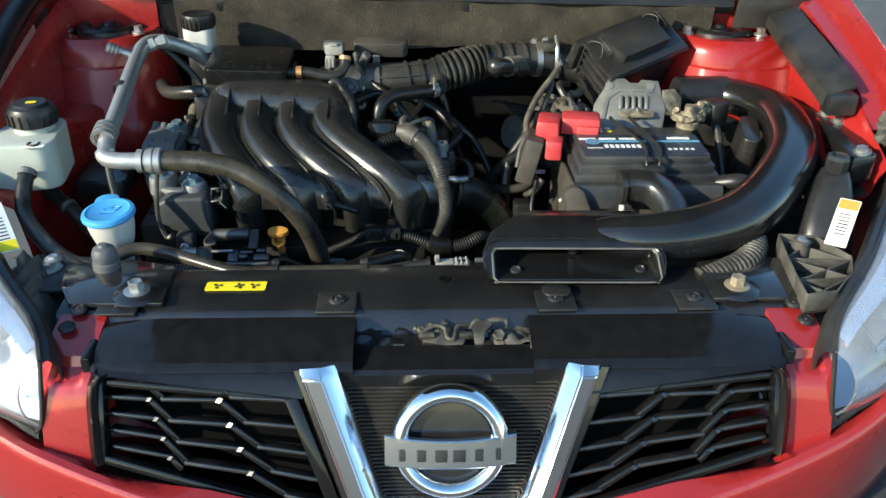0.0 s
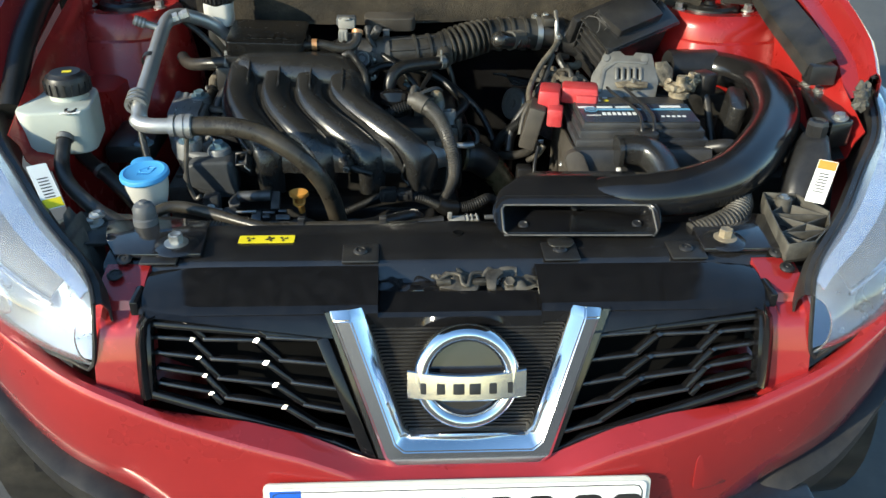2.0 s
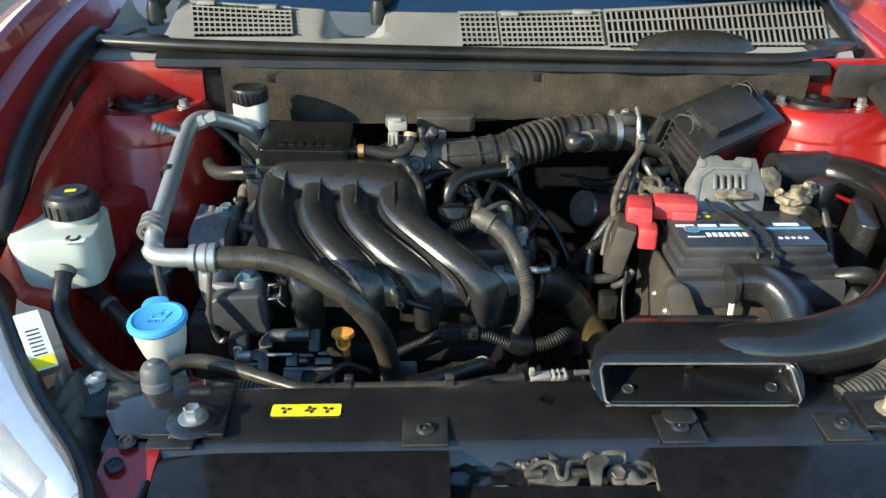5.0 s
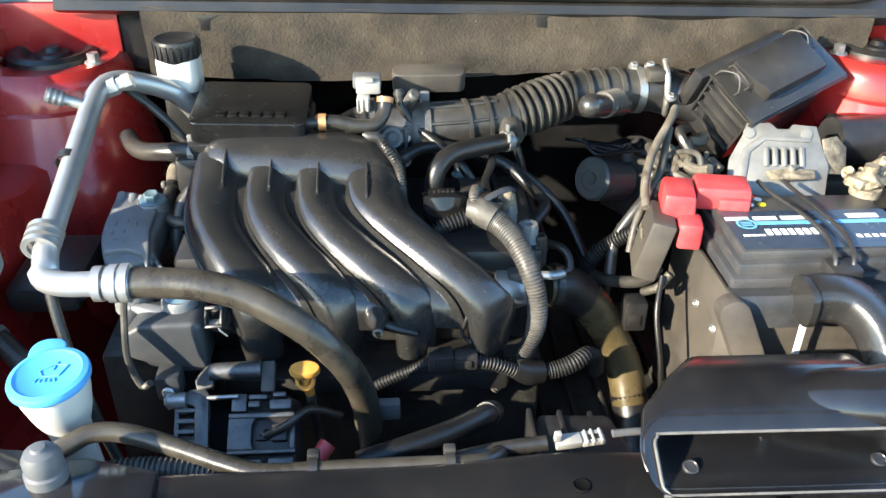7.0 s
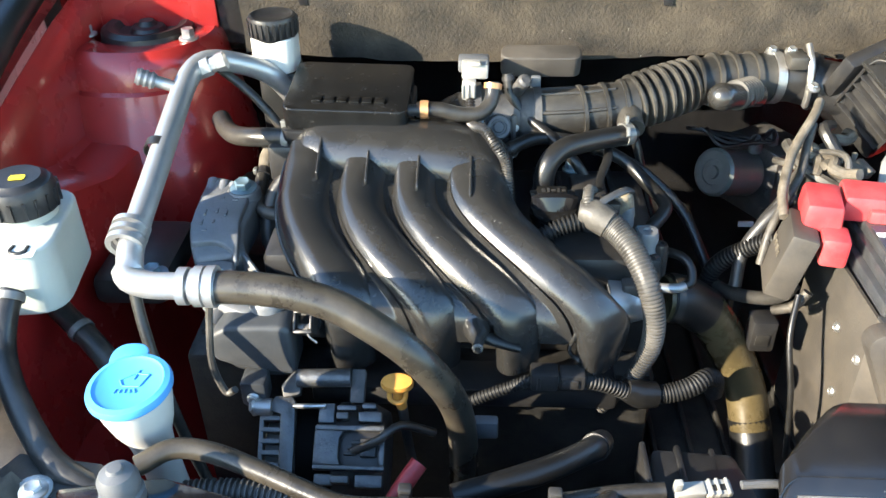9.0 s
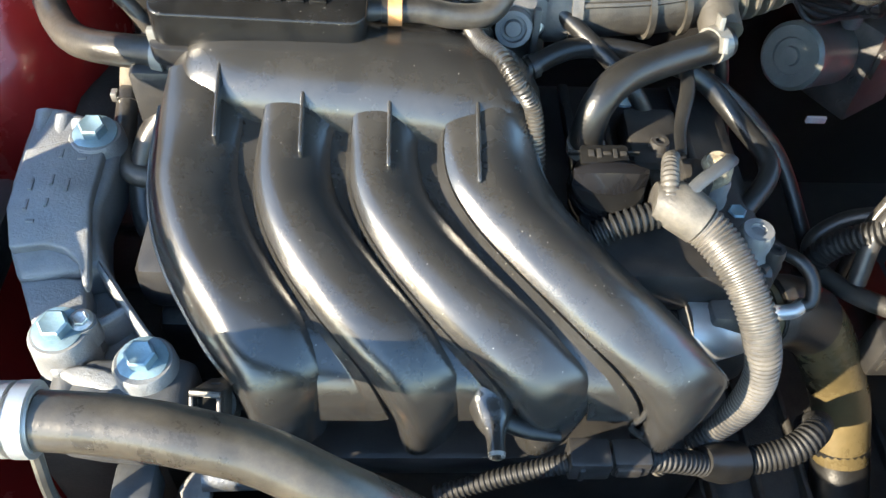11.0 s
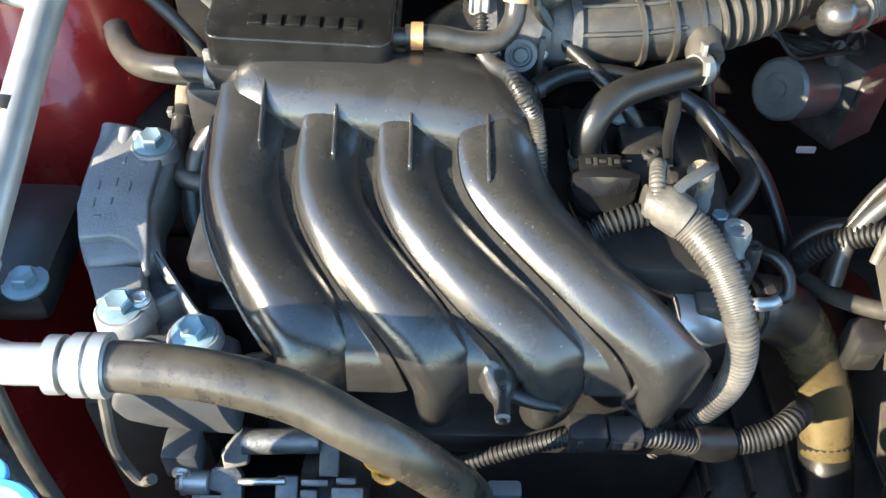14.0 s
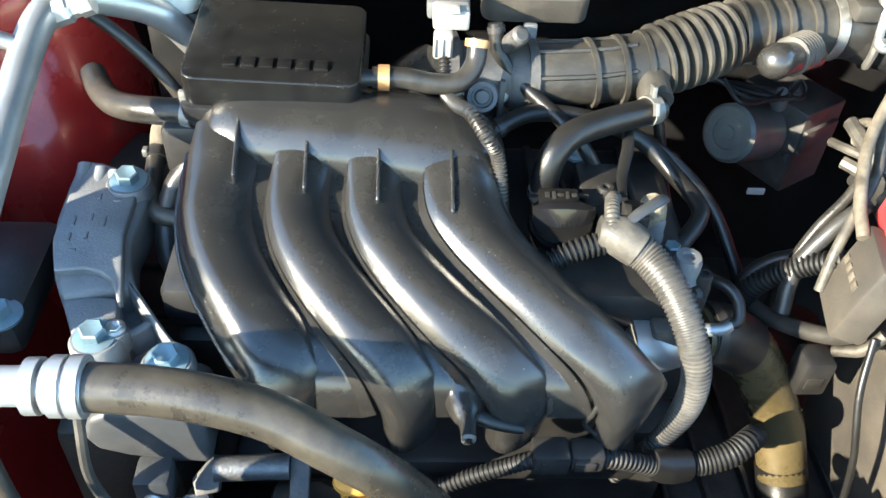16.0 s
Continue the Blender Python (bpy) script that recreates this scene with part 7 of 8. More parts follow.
tube(o := B(), [(0.004, 1.262, 0.812), (0.022, 1.266, 0.802), (0.042, 1.269, 0.799)], [0.012, 0.0165, 0.015], 14, n=16)
part("taped_joint", o, RUBBER_CLEAN, lm, "black taped joint")
box(o := B(), (-0.168, 1.215, 0.775), (-0.14, 1.23, 0.80), 0.003)
part("small_connector", o, GREY_PLASTIC, lm)

rh = thing("radiator_hose", (0.15, 1.36, 0.75), "thick brown dusty radiator hose", "hose")
tube(o := B(), [(0.055, 1.365, 0.865), (0.085, 1.372, 0.858), (0.120, 1.378, 0.830), (0.150, 1.372, 0.785), (0.175, 1.355, 0.735), (0.183, 1.325, 0.690)], [0.0285, 0.0285, 0.0275, 0.0265, 0.0255, 0.0250], 24, n=40)
part("hose", o, RUBBER_TAN, rh)
tube(o := B(), [(0.181, 1.335, 0.703), (0.185, 1.32, 0.68), (0.185, 1.25, 0.62), (0.17, 1.15, 0.60)], 0.0262, 24, n=40)
part("lower_hose", o, RUBBER_CLEAN, rh)
tube(o := B(), [(0.060, 1.366, 0.864), (0.085, 1.372, 0.858), (0.112, 1.377, 0.838)], 0.0298, 24, n=18)
part("sleeve", o, RUBBER_CLEAN, rh, "black rubber end sleeve")
part("clamp", band(B(), (0.068, 1.368, 0.864), (1, 0.2, -0.2), 0.0285, 0.010, 0.002), RUBBER, rh)

for pts, r in (([(-0.13, 1.515, 0.985), (-0.09, 1.53, 0.995), (-0.03, 1.535, 0.985), (0.02, 1.53, 0.965), (0.051, 1.501, 0.945), (0.066, 1.463, 0.940), (0.060, 1.441, 0.936), (0.036, 1.415, 0.922), (0.020, 1.392, 0.895)], 0.0085), ([(-0.02, 1.545, 0.975), (0.04, 1.54, 0.95), (0.10, 1.52, 0.90), (0.13, 1.48, 0.85), (0.15, 1.44, 0.80)], 0.007), ([(0.03, 1.57, 1.0), (0.045, 1.56, 0.96), (0.06, 1.55, 0.90), (0.09, 1.54, 0.82)], 0.006), ([(-0.131, 1.575, 1.064), (-0.126, 1.566, 1.038), (-0.108, 1.558, 1.016), (-0.085, 1.540, 1.002), (-0.062, 1.518, 0.990), (-0.042, 1.503, 0.972), (-0.025, 1.498, 0.945)], 0.0070)):
    vh = thing("vacuum_hose", pts[0], "thin black rubber hose behind the cam cover", "hose", "vacuum hoses")
    part("hose", tube(B(), pts, r, 14, n=44), RUBBER_CLEAN, vh)
    for i, j in ((0, 1), (-1, -2)):
        d = (Vector(pts[j]) - Vector(pts[i])).normalized()
        part("clamp", band(B(), tuple(Vector(pts[i]) + d * 0.006), tuple(d), r, 0.006, 0.0015), BLACK_PLASTIC, vh)

# brake modulator deep at the bulkhead
ab = thing("brake_modulator", (0.24, 1.76, 0.75), "dark grey round pump motor on a grey hydraulic block", "pump")
lathe(o := B(), [(0, 0.052), (0.010, 0.052), (0.011, 0.048), (0.020, 0.048), (0.021, 0.050), (0.034, 0.050), (0.0385, 0.046), (0.0385, 0.030), (0.0375, 0.028), (0.0375, -0.03)], basis((0.240, 1.762, 0.820), (-0.80, -0.52, 0.30)), 36)
part("motor", o, MOTOR_GREY, ab, "dark grey cylindrical motor")
box(o := B(), (-0.030, -0.050, -0.065), (0.050, 0.055, 0.060), 0.004, pose(0.300, 1.800, 0.800, 0, 0, 32))
part("block", o, CAST_DARK, ab)
box(o := B(), (-0.026, -0.056, 0.0), (0.040, -0.048, 0.035), 0.002, pose(0.300, 1.800, 0.800, 0, 0, 32))
part("cover_plate", o, CAST_DARK, ab)
for k in range(2):
    part("port", lathe(B(), [(0, 0.018), (0.007, 0.018), (0.008, 0.010), (0.011, 0.010), (0.011, -0.01)], basis((0.268 + 0.03 * k, 1.765 + 0.02 * k, 0.868), (-0.2, -0.3, 1)), 14), CAST, ab)
part("tag", box(B(), (0.262, 1.748, 0.726), (0.286, 1.752, 0.735), 0.0005), WHITE_LABEL, ab)
for k in range(4):
    tube(o := B(), [(0.268 + 0.03 * (k % 2), 1.765 + 0.02 * (k % 2), 0.884), (0.25 + 0.012 * k, 1.750, 0.880), (0.205 + 0.012 * k, 1.735 + 0.012 * k, 0.882), (0.185 - 0.01 * k, 1.76, 0.90)], 0.0030, 8)
    part("brake_line", o, BLACK_PLASTIC, ab)
for at in ((0.300, 1.752, 0.79), (0.318, 1.764, 0.77), (0.300, 1.752, 0.755)):
    bolt(at, (-0.4, -0.9, 0), 0.008, 0.006, CAST_DARK, ab, 1.2)

# ---- battery and its box ----
bt = thing("battery", (0.375, 1.33, 0.76), "black car battery with a blue-banded label on top", "battery")
box(o := B(), (0.258, 1.248, 0.78), (0.497, 1.418, 0.935), 0.006)
part("case", o, BAT_CASE, bt)
part("lid_rim", box(B(), (0.254, 1.246, 0.932), (0.500, 1.421, 0.948), 0.003), BAT_CASE, bt)
part("lid_step", box(B(), (0.262, 1.256, 0.946), (0.494, 1.415, 0.962), 0.003), BAT_CASE, bt)
lidb = part("lid", box(B(), (0.269, 1.266, 0.958), (0.488, 1.405, 0.974), 0.005), BAT_CASE, bt)
part("label", box(B(), (0.272, 1.269, 0.9745), (0.486, 1.36, 0.9752), 0), BAT_TOP, bt, "dark blue printed label")
for x, y, w, h, mt_ in ((0.304, 1.325, 0.086, 0.008, LABEL_BLUE), (0.400, 1.325, 0.085, 0.008, LABEL_BLUE), (0.272, 1.337, 0.03, 0.008, WHITE_LABEL), (0.308, 1.337, 0.03, 0.008, WHITE_LABEL), (0.344, 1.337, 0.03, 0.008, WHITE_LABEL), (0.43, 1.338, 0.04, 0.010, WHITE_LABEL)):
    part("print_band", box(B(), (x, y, 0.9756), (x + w, y + h, 0.9760), 0), mt_, lidb)
for k in range(7):
    part("print_block", box(B(), (0.312 + k * 0.0095, 1.300, 0.9756), (0.312 + k * 0.0095 + 0.0065, 1.314, 0.9760), 0), WHITE_LABEL, lidb)
for k in range(8):
    part("print_block", box(B(), (0.281 + k * 0.0035, 1.298, 0.9756), (0.281 + k * 0.0035 + 0.0022, 1.302, 0.9760), 0), WHITE_LABEL, lidb)
for k in range(5):
    part("print_block", box(B(), (0.42 + k * 0.010, 1.29, 0.9756), (0.426 + k * 0.010, 1.297, 0.9760), 0), WHITE_LABEL, lidb)
part("round_mark", lathe(B(), [(0.0095, 0.0005), (0.0115, 0.0008), (0.0130, 0.0005)], Matrix.Translation((0.294, 1.326, 0.9764)), 28), LABEL_BLUE, lidb)
part("round_disc", lathe(B(), [(0, 0.0004), (0.0098, 0.0004)], Matrix.Translation((0.294, 1.326, 0.9764)), 28), INK, lidb)
for k in range(3):
    part("print_bar", box(B(), (0.287, 1.3205 + k * 0.004, 0.9769), (0.301, 1.3225 + k * 0.004, 0.9772), 0), LABEL_BLUE, lidb)
for x in (0.318, 0.334):
    for y in (1.378, 1.392):
        part("safety_mark", lathe(B(), [(0, 0.0005), (0.0055, 0.0005)], Matrix.Translation((x, y, 0.9748)), 16), WHITE_LABEL if x < 0.33 or y > 1.385 else YELLOW, lidb)
# strap over the battery
tube(o := B(), [(0.345, 1.425, 0.985), (0.35, 1.40, 0.983), (0.372, 1.34, 0.980), (0.378, 1.29, 0.980), (0.372, 1.25, 0.975), (0.370, 1.236, 0.955)], 0.0028, 8)
tube(o, [(0.380, 1.425, 0.985), (0.385, 1.40, 0.983), (0.397, 1.34, 0.981), (0.402, 1.29, 0.980), (0.395, 1.25, 0.975), (0.39, 1.236, 0.955)], 0.0028, 8)
part("handle_cord", o, BLACK_PLASTIC, bt)
box(o := B(), (0.362, 1.228, 0.925), (0.402, 1.262, 0.968), 0.006)
part("clamp_foot", o, BLACK_PLASTIC, bt)

bx = thing("battery_box", (0.375, 1.30, 0.60), "taupe-grey plastic heat shield box round the battery", "battery box")
o = B()
rows = [[(0.242, 1.42, z), (0.244, 1.33, z), (0.247, 1.245, z), (0.268, 1.222, z), (0.38, 1.214, z), (0.49, 1.220, z), (0.505, 1.25, z)] for z in (0.60, 0.75, 0.88, 0.925)]
rows[-1] = [(x + (0.004 if x < 0.4 else -0.002), y + 0.006, 0.930) for x, y, z in rows[-1]]
sheet(o, rows, 0.004)
part("shield", o, HEAT_BOX, bx)
rows = [[(x, 1.250, 0.935), (x, 1.225, 0.938), (x, 1.218, 0.930), (x, 1.214, 0.90)] for x in np.linspace(0.25, 0.50, 8)]
part("front_lip", sheet(B(), rows, 0.004), BAT_CASE, bx)
for at in ((0.245, 1.28, 0.80), (0.247, 1.25, 0.76), (0.244, 1.31, 0.87), (0.247, 1.255, 0.87)):
    bolt(at, (-1, -0.15, 0), 0.004, 0.004, STEEL, bx)
prism(o := B(), rrect(0.036, 0.110, 0.016), 0.030, basis((0.264, 1.226, 0.885), (-0.1, -0.97, 0.2), (1, 0, 0.42)), 0.006)
part("moulded_rib", o, HEAT_BOX, bx)
# elbow on the front of the box
be = thing("cooling_elbow", (0.36, 1.18, 0.88), "black plastic cooling elbow on the battery box", "duct")
tube(o := B(), [(0.322, 1.206, 0.944), (0.345, 1.208, 0.946), (0.374, 1.198, 0.944), (0.393, 1.170, 0.931), (0.399, 1.135, 0.905), (0.400, 1.11, 0.87)], [0.026, 0.0265, 0.027, 0.0265, 0.026, 0.026], 28, n=40, squash=0.9, power=0.6)
part("elbow", o, BLACK_SATIN, be)
tube(o := B(), [(0.319, 1.206, 0.944), (0.327, 1.206, 0.944)], 0.0285, 28, squash=0.9, power=0.6)
part("lip", o, BLACK_SATIN, be)
part("white_tag", box(B(), (0.321, 1.196, 0.862), (0.329, 1.199, 0.928), 0.001, None), WHITE_LABEL, be)

rc = thing("positive_terminal_cover", (0.26, 1.39, 0.95), "dusty red terminal cover with a fuse block", "terminal cover")
box(o := B(), (-0.022, -0.035, 0.0), (0.022, 0.03, 0.035), 0.006, pose(0.225, 1.390, 0.965, 0, 0, -12), taper=(0.9, 0.9))
box(o, (-0.015, -0.018, -0.026), (0.015, 0.018, 0.010), 0.005, pose(0.230, 1.345, 0.965, 0, 0, -12))
part("left_cover", o, RED_PLASTIC, rc)
box(o := B(), (-0.04, -0.026, 0.0), (0.034, 0.026, 0.032), 0.006, pose(0.288, 1.398, 0.968, 0, 0, -10), taper=(0.93, 0.9))
box(o, (-0.010, -0.032, 0.0), (0.03, -0.02, 0.022), 0.004, pose(0.288, 1.398, 0.966, 0, 0, -10))
part("right_cover", o, RED_PLASTIC, rc)
box(o := B(), (-0.016, -0.035, -0.065), (0.016, 0.03, 0.02), 0.004, pose(0.197, 1.365, 0.955, 0, 12, -12))
part("fuse_block", o, HEAT_BOX, rc)
for k in range(4):
    part("fuse_mark", box(B(), (-0.0175, -0.02 + k * 0.012, -0.02), (-0.0165, -0.013 + k * 0.012, -0.012), 0, pose(0.197, 1.365, 0.955, 0, 12, -12)), TAN_DUST, rc)
tube(o := B(), [(0.198, 1.345, 0.905), (0.190, 1.345, 0.890), (0.175, 1.360, 0.872), (0.150, 1.395, 0.852), (0.134, 1.430, 0.842), (0.136, 1.455, 0.848), (0.16, 1.462, 0.868), (0.19, 1.45, 0.89)], 0.0085, 12, n=50)
part("cable", o, RUBBER, rc)
tube(o := B(), [(0.185, 1.385, 0.97), (0.190, 1.42, 0.985), (0.215, 1.48, 1.005), (0.250, 1.53, 1.030), (0.265, 1.56, 1.035)], 0.0058, 12, n=40)
part("loom_branch", o, TAN_DUST, rc)
for pts in ([(0.197, 1.345, 0.903), (0.186, 1.348, 0.884), (0.170, 1.368, 0.868)], [(0.212, 1.335, 0.90), (0.200, 1.335, 0.880), (0.185, 1.35, 0.862)]):
    tube(o := B(), pts, 0.006, 10)
    part("lug_sleeve", o, GRIME, rc)
tube(o := B(), [(0.19, 1.40, 0.93), (0.16, 1.42, 0.90), (0.13, 1.43, 0.86), (0.12, 1.42, 0.80)], 0.010, 10, corr=(0.005, 0.003))
part("side_conduit", o, CONDUIT_BLACK, rc)

for pts, r, mt_ in (([(0.250, 1.525, 1.020), (0.238, 1.50, 1.000), (0.222, 1.46, 0.985), (0.200, 1.43, 0.965), (0.180, 1.405, 0.935), (0.172, 1.39, 0.90)], 0.0052, TAPE), ([(0.215, 1.44, 0.965), (0.185, 1.43, 0.94), (0.160, 1.42, 0.90), (0.152, 1.40, 0.86)], 0.008, BLACK_PLASTIC), ([(0.24, 1.50, 0.985), (0.215, 1.47, 0.955), (0.185, 1.455, 0.915), (0.165, 1.44, 0.87), (0.160, 1.43, 0.80)], 0.0055, RUBBER), ([(0.20, 1.33, 0.90), (0.19, 1.30, 0.86), (0.195, 1.27, 0.80), (0.20, 1.25, 0.72)], 0.0035, RUBBER_CLEAN)):
    part("taped_lead", tube(B(), pts, r, 12, n=40), mt_, rc)
box(o := B(), (0.165, 1.345, 0.800), (0.195, 1.375, 0.845), 0.004)
part("inline_plug", o, BLACK_PLASTIC, rc)
part("plug_tag", box(B(), (0.170, 1.343, 0.812), (0.186, 1.345, 0.828), 0.0005), BLACK_DUSTY, rc)

ng = thing("negative_terminal", (0.50, 1.42, 0.94), "corroded brass-grey battery terminal clamp", "terminal")
part("post", lathe(B(), [(0.0, 0.030), (0.009, 0.030), (0.010, 0.0), (0.020, 0.0), (0.020, -0.012), (0, -0.012)], Matrix.Translation((0.485, 1.405, 0.985)), 18), OXIDE, ng)
part("clamp", box(B(), (-0.045, -0.012, -0.006), (0.02, 0.012, 0.008), 0.003, pose(0.500, 1.420, 0.985, 0, 8, 30)), OXIDE, ng)
for k, (c, sz) in enumerate((((0.488, 1.404, 0.994), (0.019, 0.017, 0.010)), ((0.506, 1.418, 0.996), (0.013, 0.011, 0.013)), ((0.522, 1.436, 0.998), (0.014, 0.012, 0.011)), ((0.472, 1.412, 0.990), (0.015, 0.010, 0.008)), ((0.498, 1.436, 0.986), (0.010, 0.012, 0.008)))):
    part("crust", lump(B(), c, sz, 3.1 * k + 1, 0.55), OXIDE, ng, "pale flaky corrosion", 60)
bolt((0.505, 1.420, 0.998), (0.2, -0.2, 1), 0.007, 0.020, RUSTY, ng)
bolt((0.470, 1.43, 0.992), (-0.3, -0.6, 0.7), 0.006, 0.012, RUSTY, ng)
tube(o := B(), [(0.53, 1.44, 0.985), (0.548, 1.43, 0.965), (0.552, 1.40, 0.93), (0.555, 1.36, 0.88)], 0.008, 12)
part("earth_cable", o, RUBBER, ng)
box(o := B(), (-0.02, -0.02, -0.025), (0.02, 0.02, 0.02), 0.006, pose(0.545, 1.445, 0.99, 0, 0, 25))
part("sensor", o, BLACK_PLASTIC, ng)

# ---- control unit bracket ----
ek = thing("control_unit_bracket", (0.37, 1.47, 0.90), "pressed zinc bracket with slots behind the battery", "bracket")
EK = basis((0.392, 1.476, 0.990), (-0.12, -0.72, 0.68), (1, -0.12, 0)) @ Matrix.Diagonal((0.86, 0.90, 1, 1))
o = prism(B(), [(-0.085, -0.05), (-0.078, 0.0), (-0.055, 0.040), (-0.048, 0.058), (-0.012, 0.060), (0.0, 0.050), (0.018, 0.050), (0.025, 0.058), (0.062, 0.055), (0.07, 0.02), (0.078, -0.01), (0.070, -0.055), (-0.03, -0.06)][::-1], 0.004, EK, 0.0015)
brk = part("plate", o, ZINC, ek)
for k in range(5):
    part("louvre", box(B(), (-0.024 + k * 0.014, -0.012, 0.003), (-0.016 + k * 0.014, 0.020, 0.008), 0.003, EK), ZINC, brk)
part("step", prism(B(), [(-0.070, -0.045), (-0.055, -0.045), (-0.045, 0.010), (-0.020, 0.030), (0.050, 0.028), (0.052, 0.036), (-0.026, 0.038), (-0.056, 0.016)][::-1], 0.004, EK @ Matrix.Translation((0, 0, 0.0025)), 0.0018), ZINC, brk)
for k in range(4):
    part("slot", box(B(), (-0.014 + k * 0.014, -0.008, 0.0042), (-0.011 + k * 0.014, 0.016, 0.0047), 0, EK), SHADE_BLACK, brk)
for x in (-0.045, 0.045):
    part("dimple", lathe(B(), [(0.010, 0.0035), (0.009, 0.006), (0, 0.007)], EK @ Matrix.Translation((x, 0.042, 0)), 20), ZINC, brk)
tube(o := B(), [(0.402, 1.453, 0.954), (0.402, 1.450, 0.994)], 0.004, 8)
part("stud", o, BOLT, ek)
part("side_flap", prism(B(), [(0, 0), (0.045, 0.005), (0.05, 0.05), (0.03, 0.065), (0.0, 0.055)], 0.004, EK @ pose(0.070, -0.02, 0.0, 0, 25, 0), 0.001), OXIDE, ek)
part("wing_nut", prism(B(), [(-0.03, -0.008), (0.03, -0.008), (0.034, 0.008), (0, 0.012), (-0.034, 0.008)], 0.006, pose(0.40, 1.445, 0.980, 15, 0, 0), 0.002), OXIDE, ek)

# crowded wiring beside the bracket
wr = thing("wiring_harness", (0.26, 1.47, 0.92), "tangled dusty wiring harness beside the battery", "wiring loom")
rnd = random.Random(5)
for k in range(9):
    a = Vector((0.285 + rnd.uniform(-0.03, 0.03), 1.46 + rnd.uniform(-0.03, 0.03), 0.95 + rnd.uniform(-0.02, 0.03)))
    b = Vector((0.25 + rnd.uniform(-0.04, 0.04), 1.54 + rnd.uniform(-0.03, 0.03), 0.97 + rnd.uniform(-0.02, 0.04)))
    c = (a + b) / 2 + Vector((rnd.uniform(-0.03, 0.03), rnd.uniform(-0.02, 0.02), rnd.uniform(0.0, 0.03)))
    tube(o := B(), [a, c, b], rnd.uniform(0.004, 0.008), 8)
    part("wire", o, TAPE if k % 3 else BLACK_DUSTY, wr)
box(o := B(), (-0.03, -0.03, -0.03), (0.03, 0.03, 0.02), 0.006, pose(0.27, 1.49, 0.955, 10, 8, 20))
part("plug", o, BLACK_DUSTY, wr)
part("plug", box(B(), (-0.02, -0.015, -0.02), (0.02, 0.015, 0.015), 0.004, pose(0.305, 1.445, 0.945, 0, 20, -20)), BLACK_DUSTY, wr)

# ---- air filter box ----
rng_w = random.Random(21)
for k in range(16):
    c = Vector((rng_w.uniform(0.245, 0.315), rng_w.uniform(1.46, 1.545), rng_w.uniform(0.955, 0.990)))
    a = rng_w.uniform(0, 6.28)
    pts, l = [], rng_w.uniform(0.015, 0.035)
    for j in range(5):
        pts.append(tuple(c + Vector((math.cos(a), math.sin(a), rng_w.uniform(-0.25, 0.3))) * l * (j - 2) * 0.5))
        a += rng_w.uniform(-0.3, 0.9)
    part("wire", tube(B(), pts, rng_w.uniform(0.003, 0.0075), 9, n=22), TAN_DUST, wr)
for k in range(5):
    c = (rng_w.uniform(0.25, 0.31), rng_w.uniform(1.465, 1.53), rng_w.uniform(0.975, 0.990))
    part("plug", box(B(), (-0.012, -0.008, -0.007), (0.012, 0.008, 0.007), 0.002, pose(*c, rng_w.uniform(-30, 30), rng_w.uniform(-30, 30), rng_w.uniform(0, 180))), TAN_DUST, wr)

af = thing("air_filter_box", (0.43, 1.60, 0.85), "black plastic air filter box with wire clips", "air filter box")
AF = basis((0.360, 1.512, 1.029), (0.08, -0.545, 0.835), (0.866, 0.476, 0.157))
lb = part("lower_box", box(B(), (0.006, 0.006, -0.115), (0.180, 0.090, 0.0), 0.008, AF, taper=(1.0, 1.0)), BLACK_PLASTIC, af)
for z in (-0.016, -0.034, -0.056, -0.080):
    part("rib", prism(B(), [(0.004, 0.0), (0.090, 0.0), (0.090, 0.0035), (0.004, 0.0035)], 0.010, AF @ Matrix(((0, 0, -1, 0.008), (1, 0, 0, 0), (0, 1, 0, z), (0, 0, 0, 1))), 0.001), BLACK_PLASTIC, lb)
for y in (0.003, 0.086):
    part("rib", box(B(), (-0.002, y, -0.085), (0.008, y + 0.004, 0.0), 0.001, AF), BLACK_PLASTIC, lb)
part("rim", box(B(), (-0.003, -0.003, 0.0), (0.188, 0.096, 0.007), 0.002, AF), BLACK_SATIN, af)
part("rim_bead", box(B(), (-0.005, -0.005, -0.005), (0.190, 0.002, 0.002), 0.001, AF), BLACK_SATIN, af)
cv = part("cover", prism(B(), [(0.040, 0.018), (0.152, 0.018), (0.152, 0.088), (0.030, 0.088), (0.026, 0.075)], 0.022, AF @ Matrix.Translation((0, 0, 0.004)), 0.003), BLACK_PLASTIC, af)
part("rear_cover", box(B(), (-0.010, 0.094, -0.080), (0.165, 0.118, -0.004), 0.010, AF), BLACK_PLASTIC, cv)
part("outlet", tube(B(), [(0.27, 1.668, 1.020), (0.30, 1.660, 1.016), (0.345, 1.640, 1.010)], [0.033, 0.034, 0.036], 24), BLACK_PLASTIC, af)
part("outlet_lip", band(B(), (0.292, 1.663, 1.017), (1, -0.3, -0.1), 0.034, 0.006, 0.004), BLACK_PLASTIC, af)
for x, y in ((0.014, 0.068), (0.158, 0.078)):
    o = B()
    for d in (-0.010, 0.010):
        tube(o, [AF @ Vector((x + d, y - 0.020, 0.006)), AF @ Vector((x + d, y - 0.022, 0.020)), AF @ Vector((x + d * 0.3, y - 0.006, 0.030)), AF @ Vector((x + d, y + 0.014, 0.022)), AF @ Vector((x + d * 1.3, y + 0.020, 0.008))], 0.0009, 6)
    part("wire_clip", o, CAST_DARK, af, "dull wire clip")
part("side_pipe", tube(B(), [(0.50, 1.545, 0.985), (0.55, 1.55, 0.985), (0.60, 1.555, 0.985)], 0.036, 24), BLACK_PLASTIC, af)

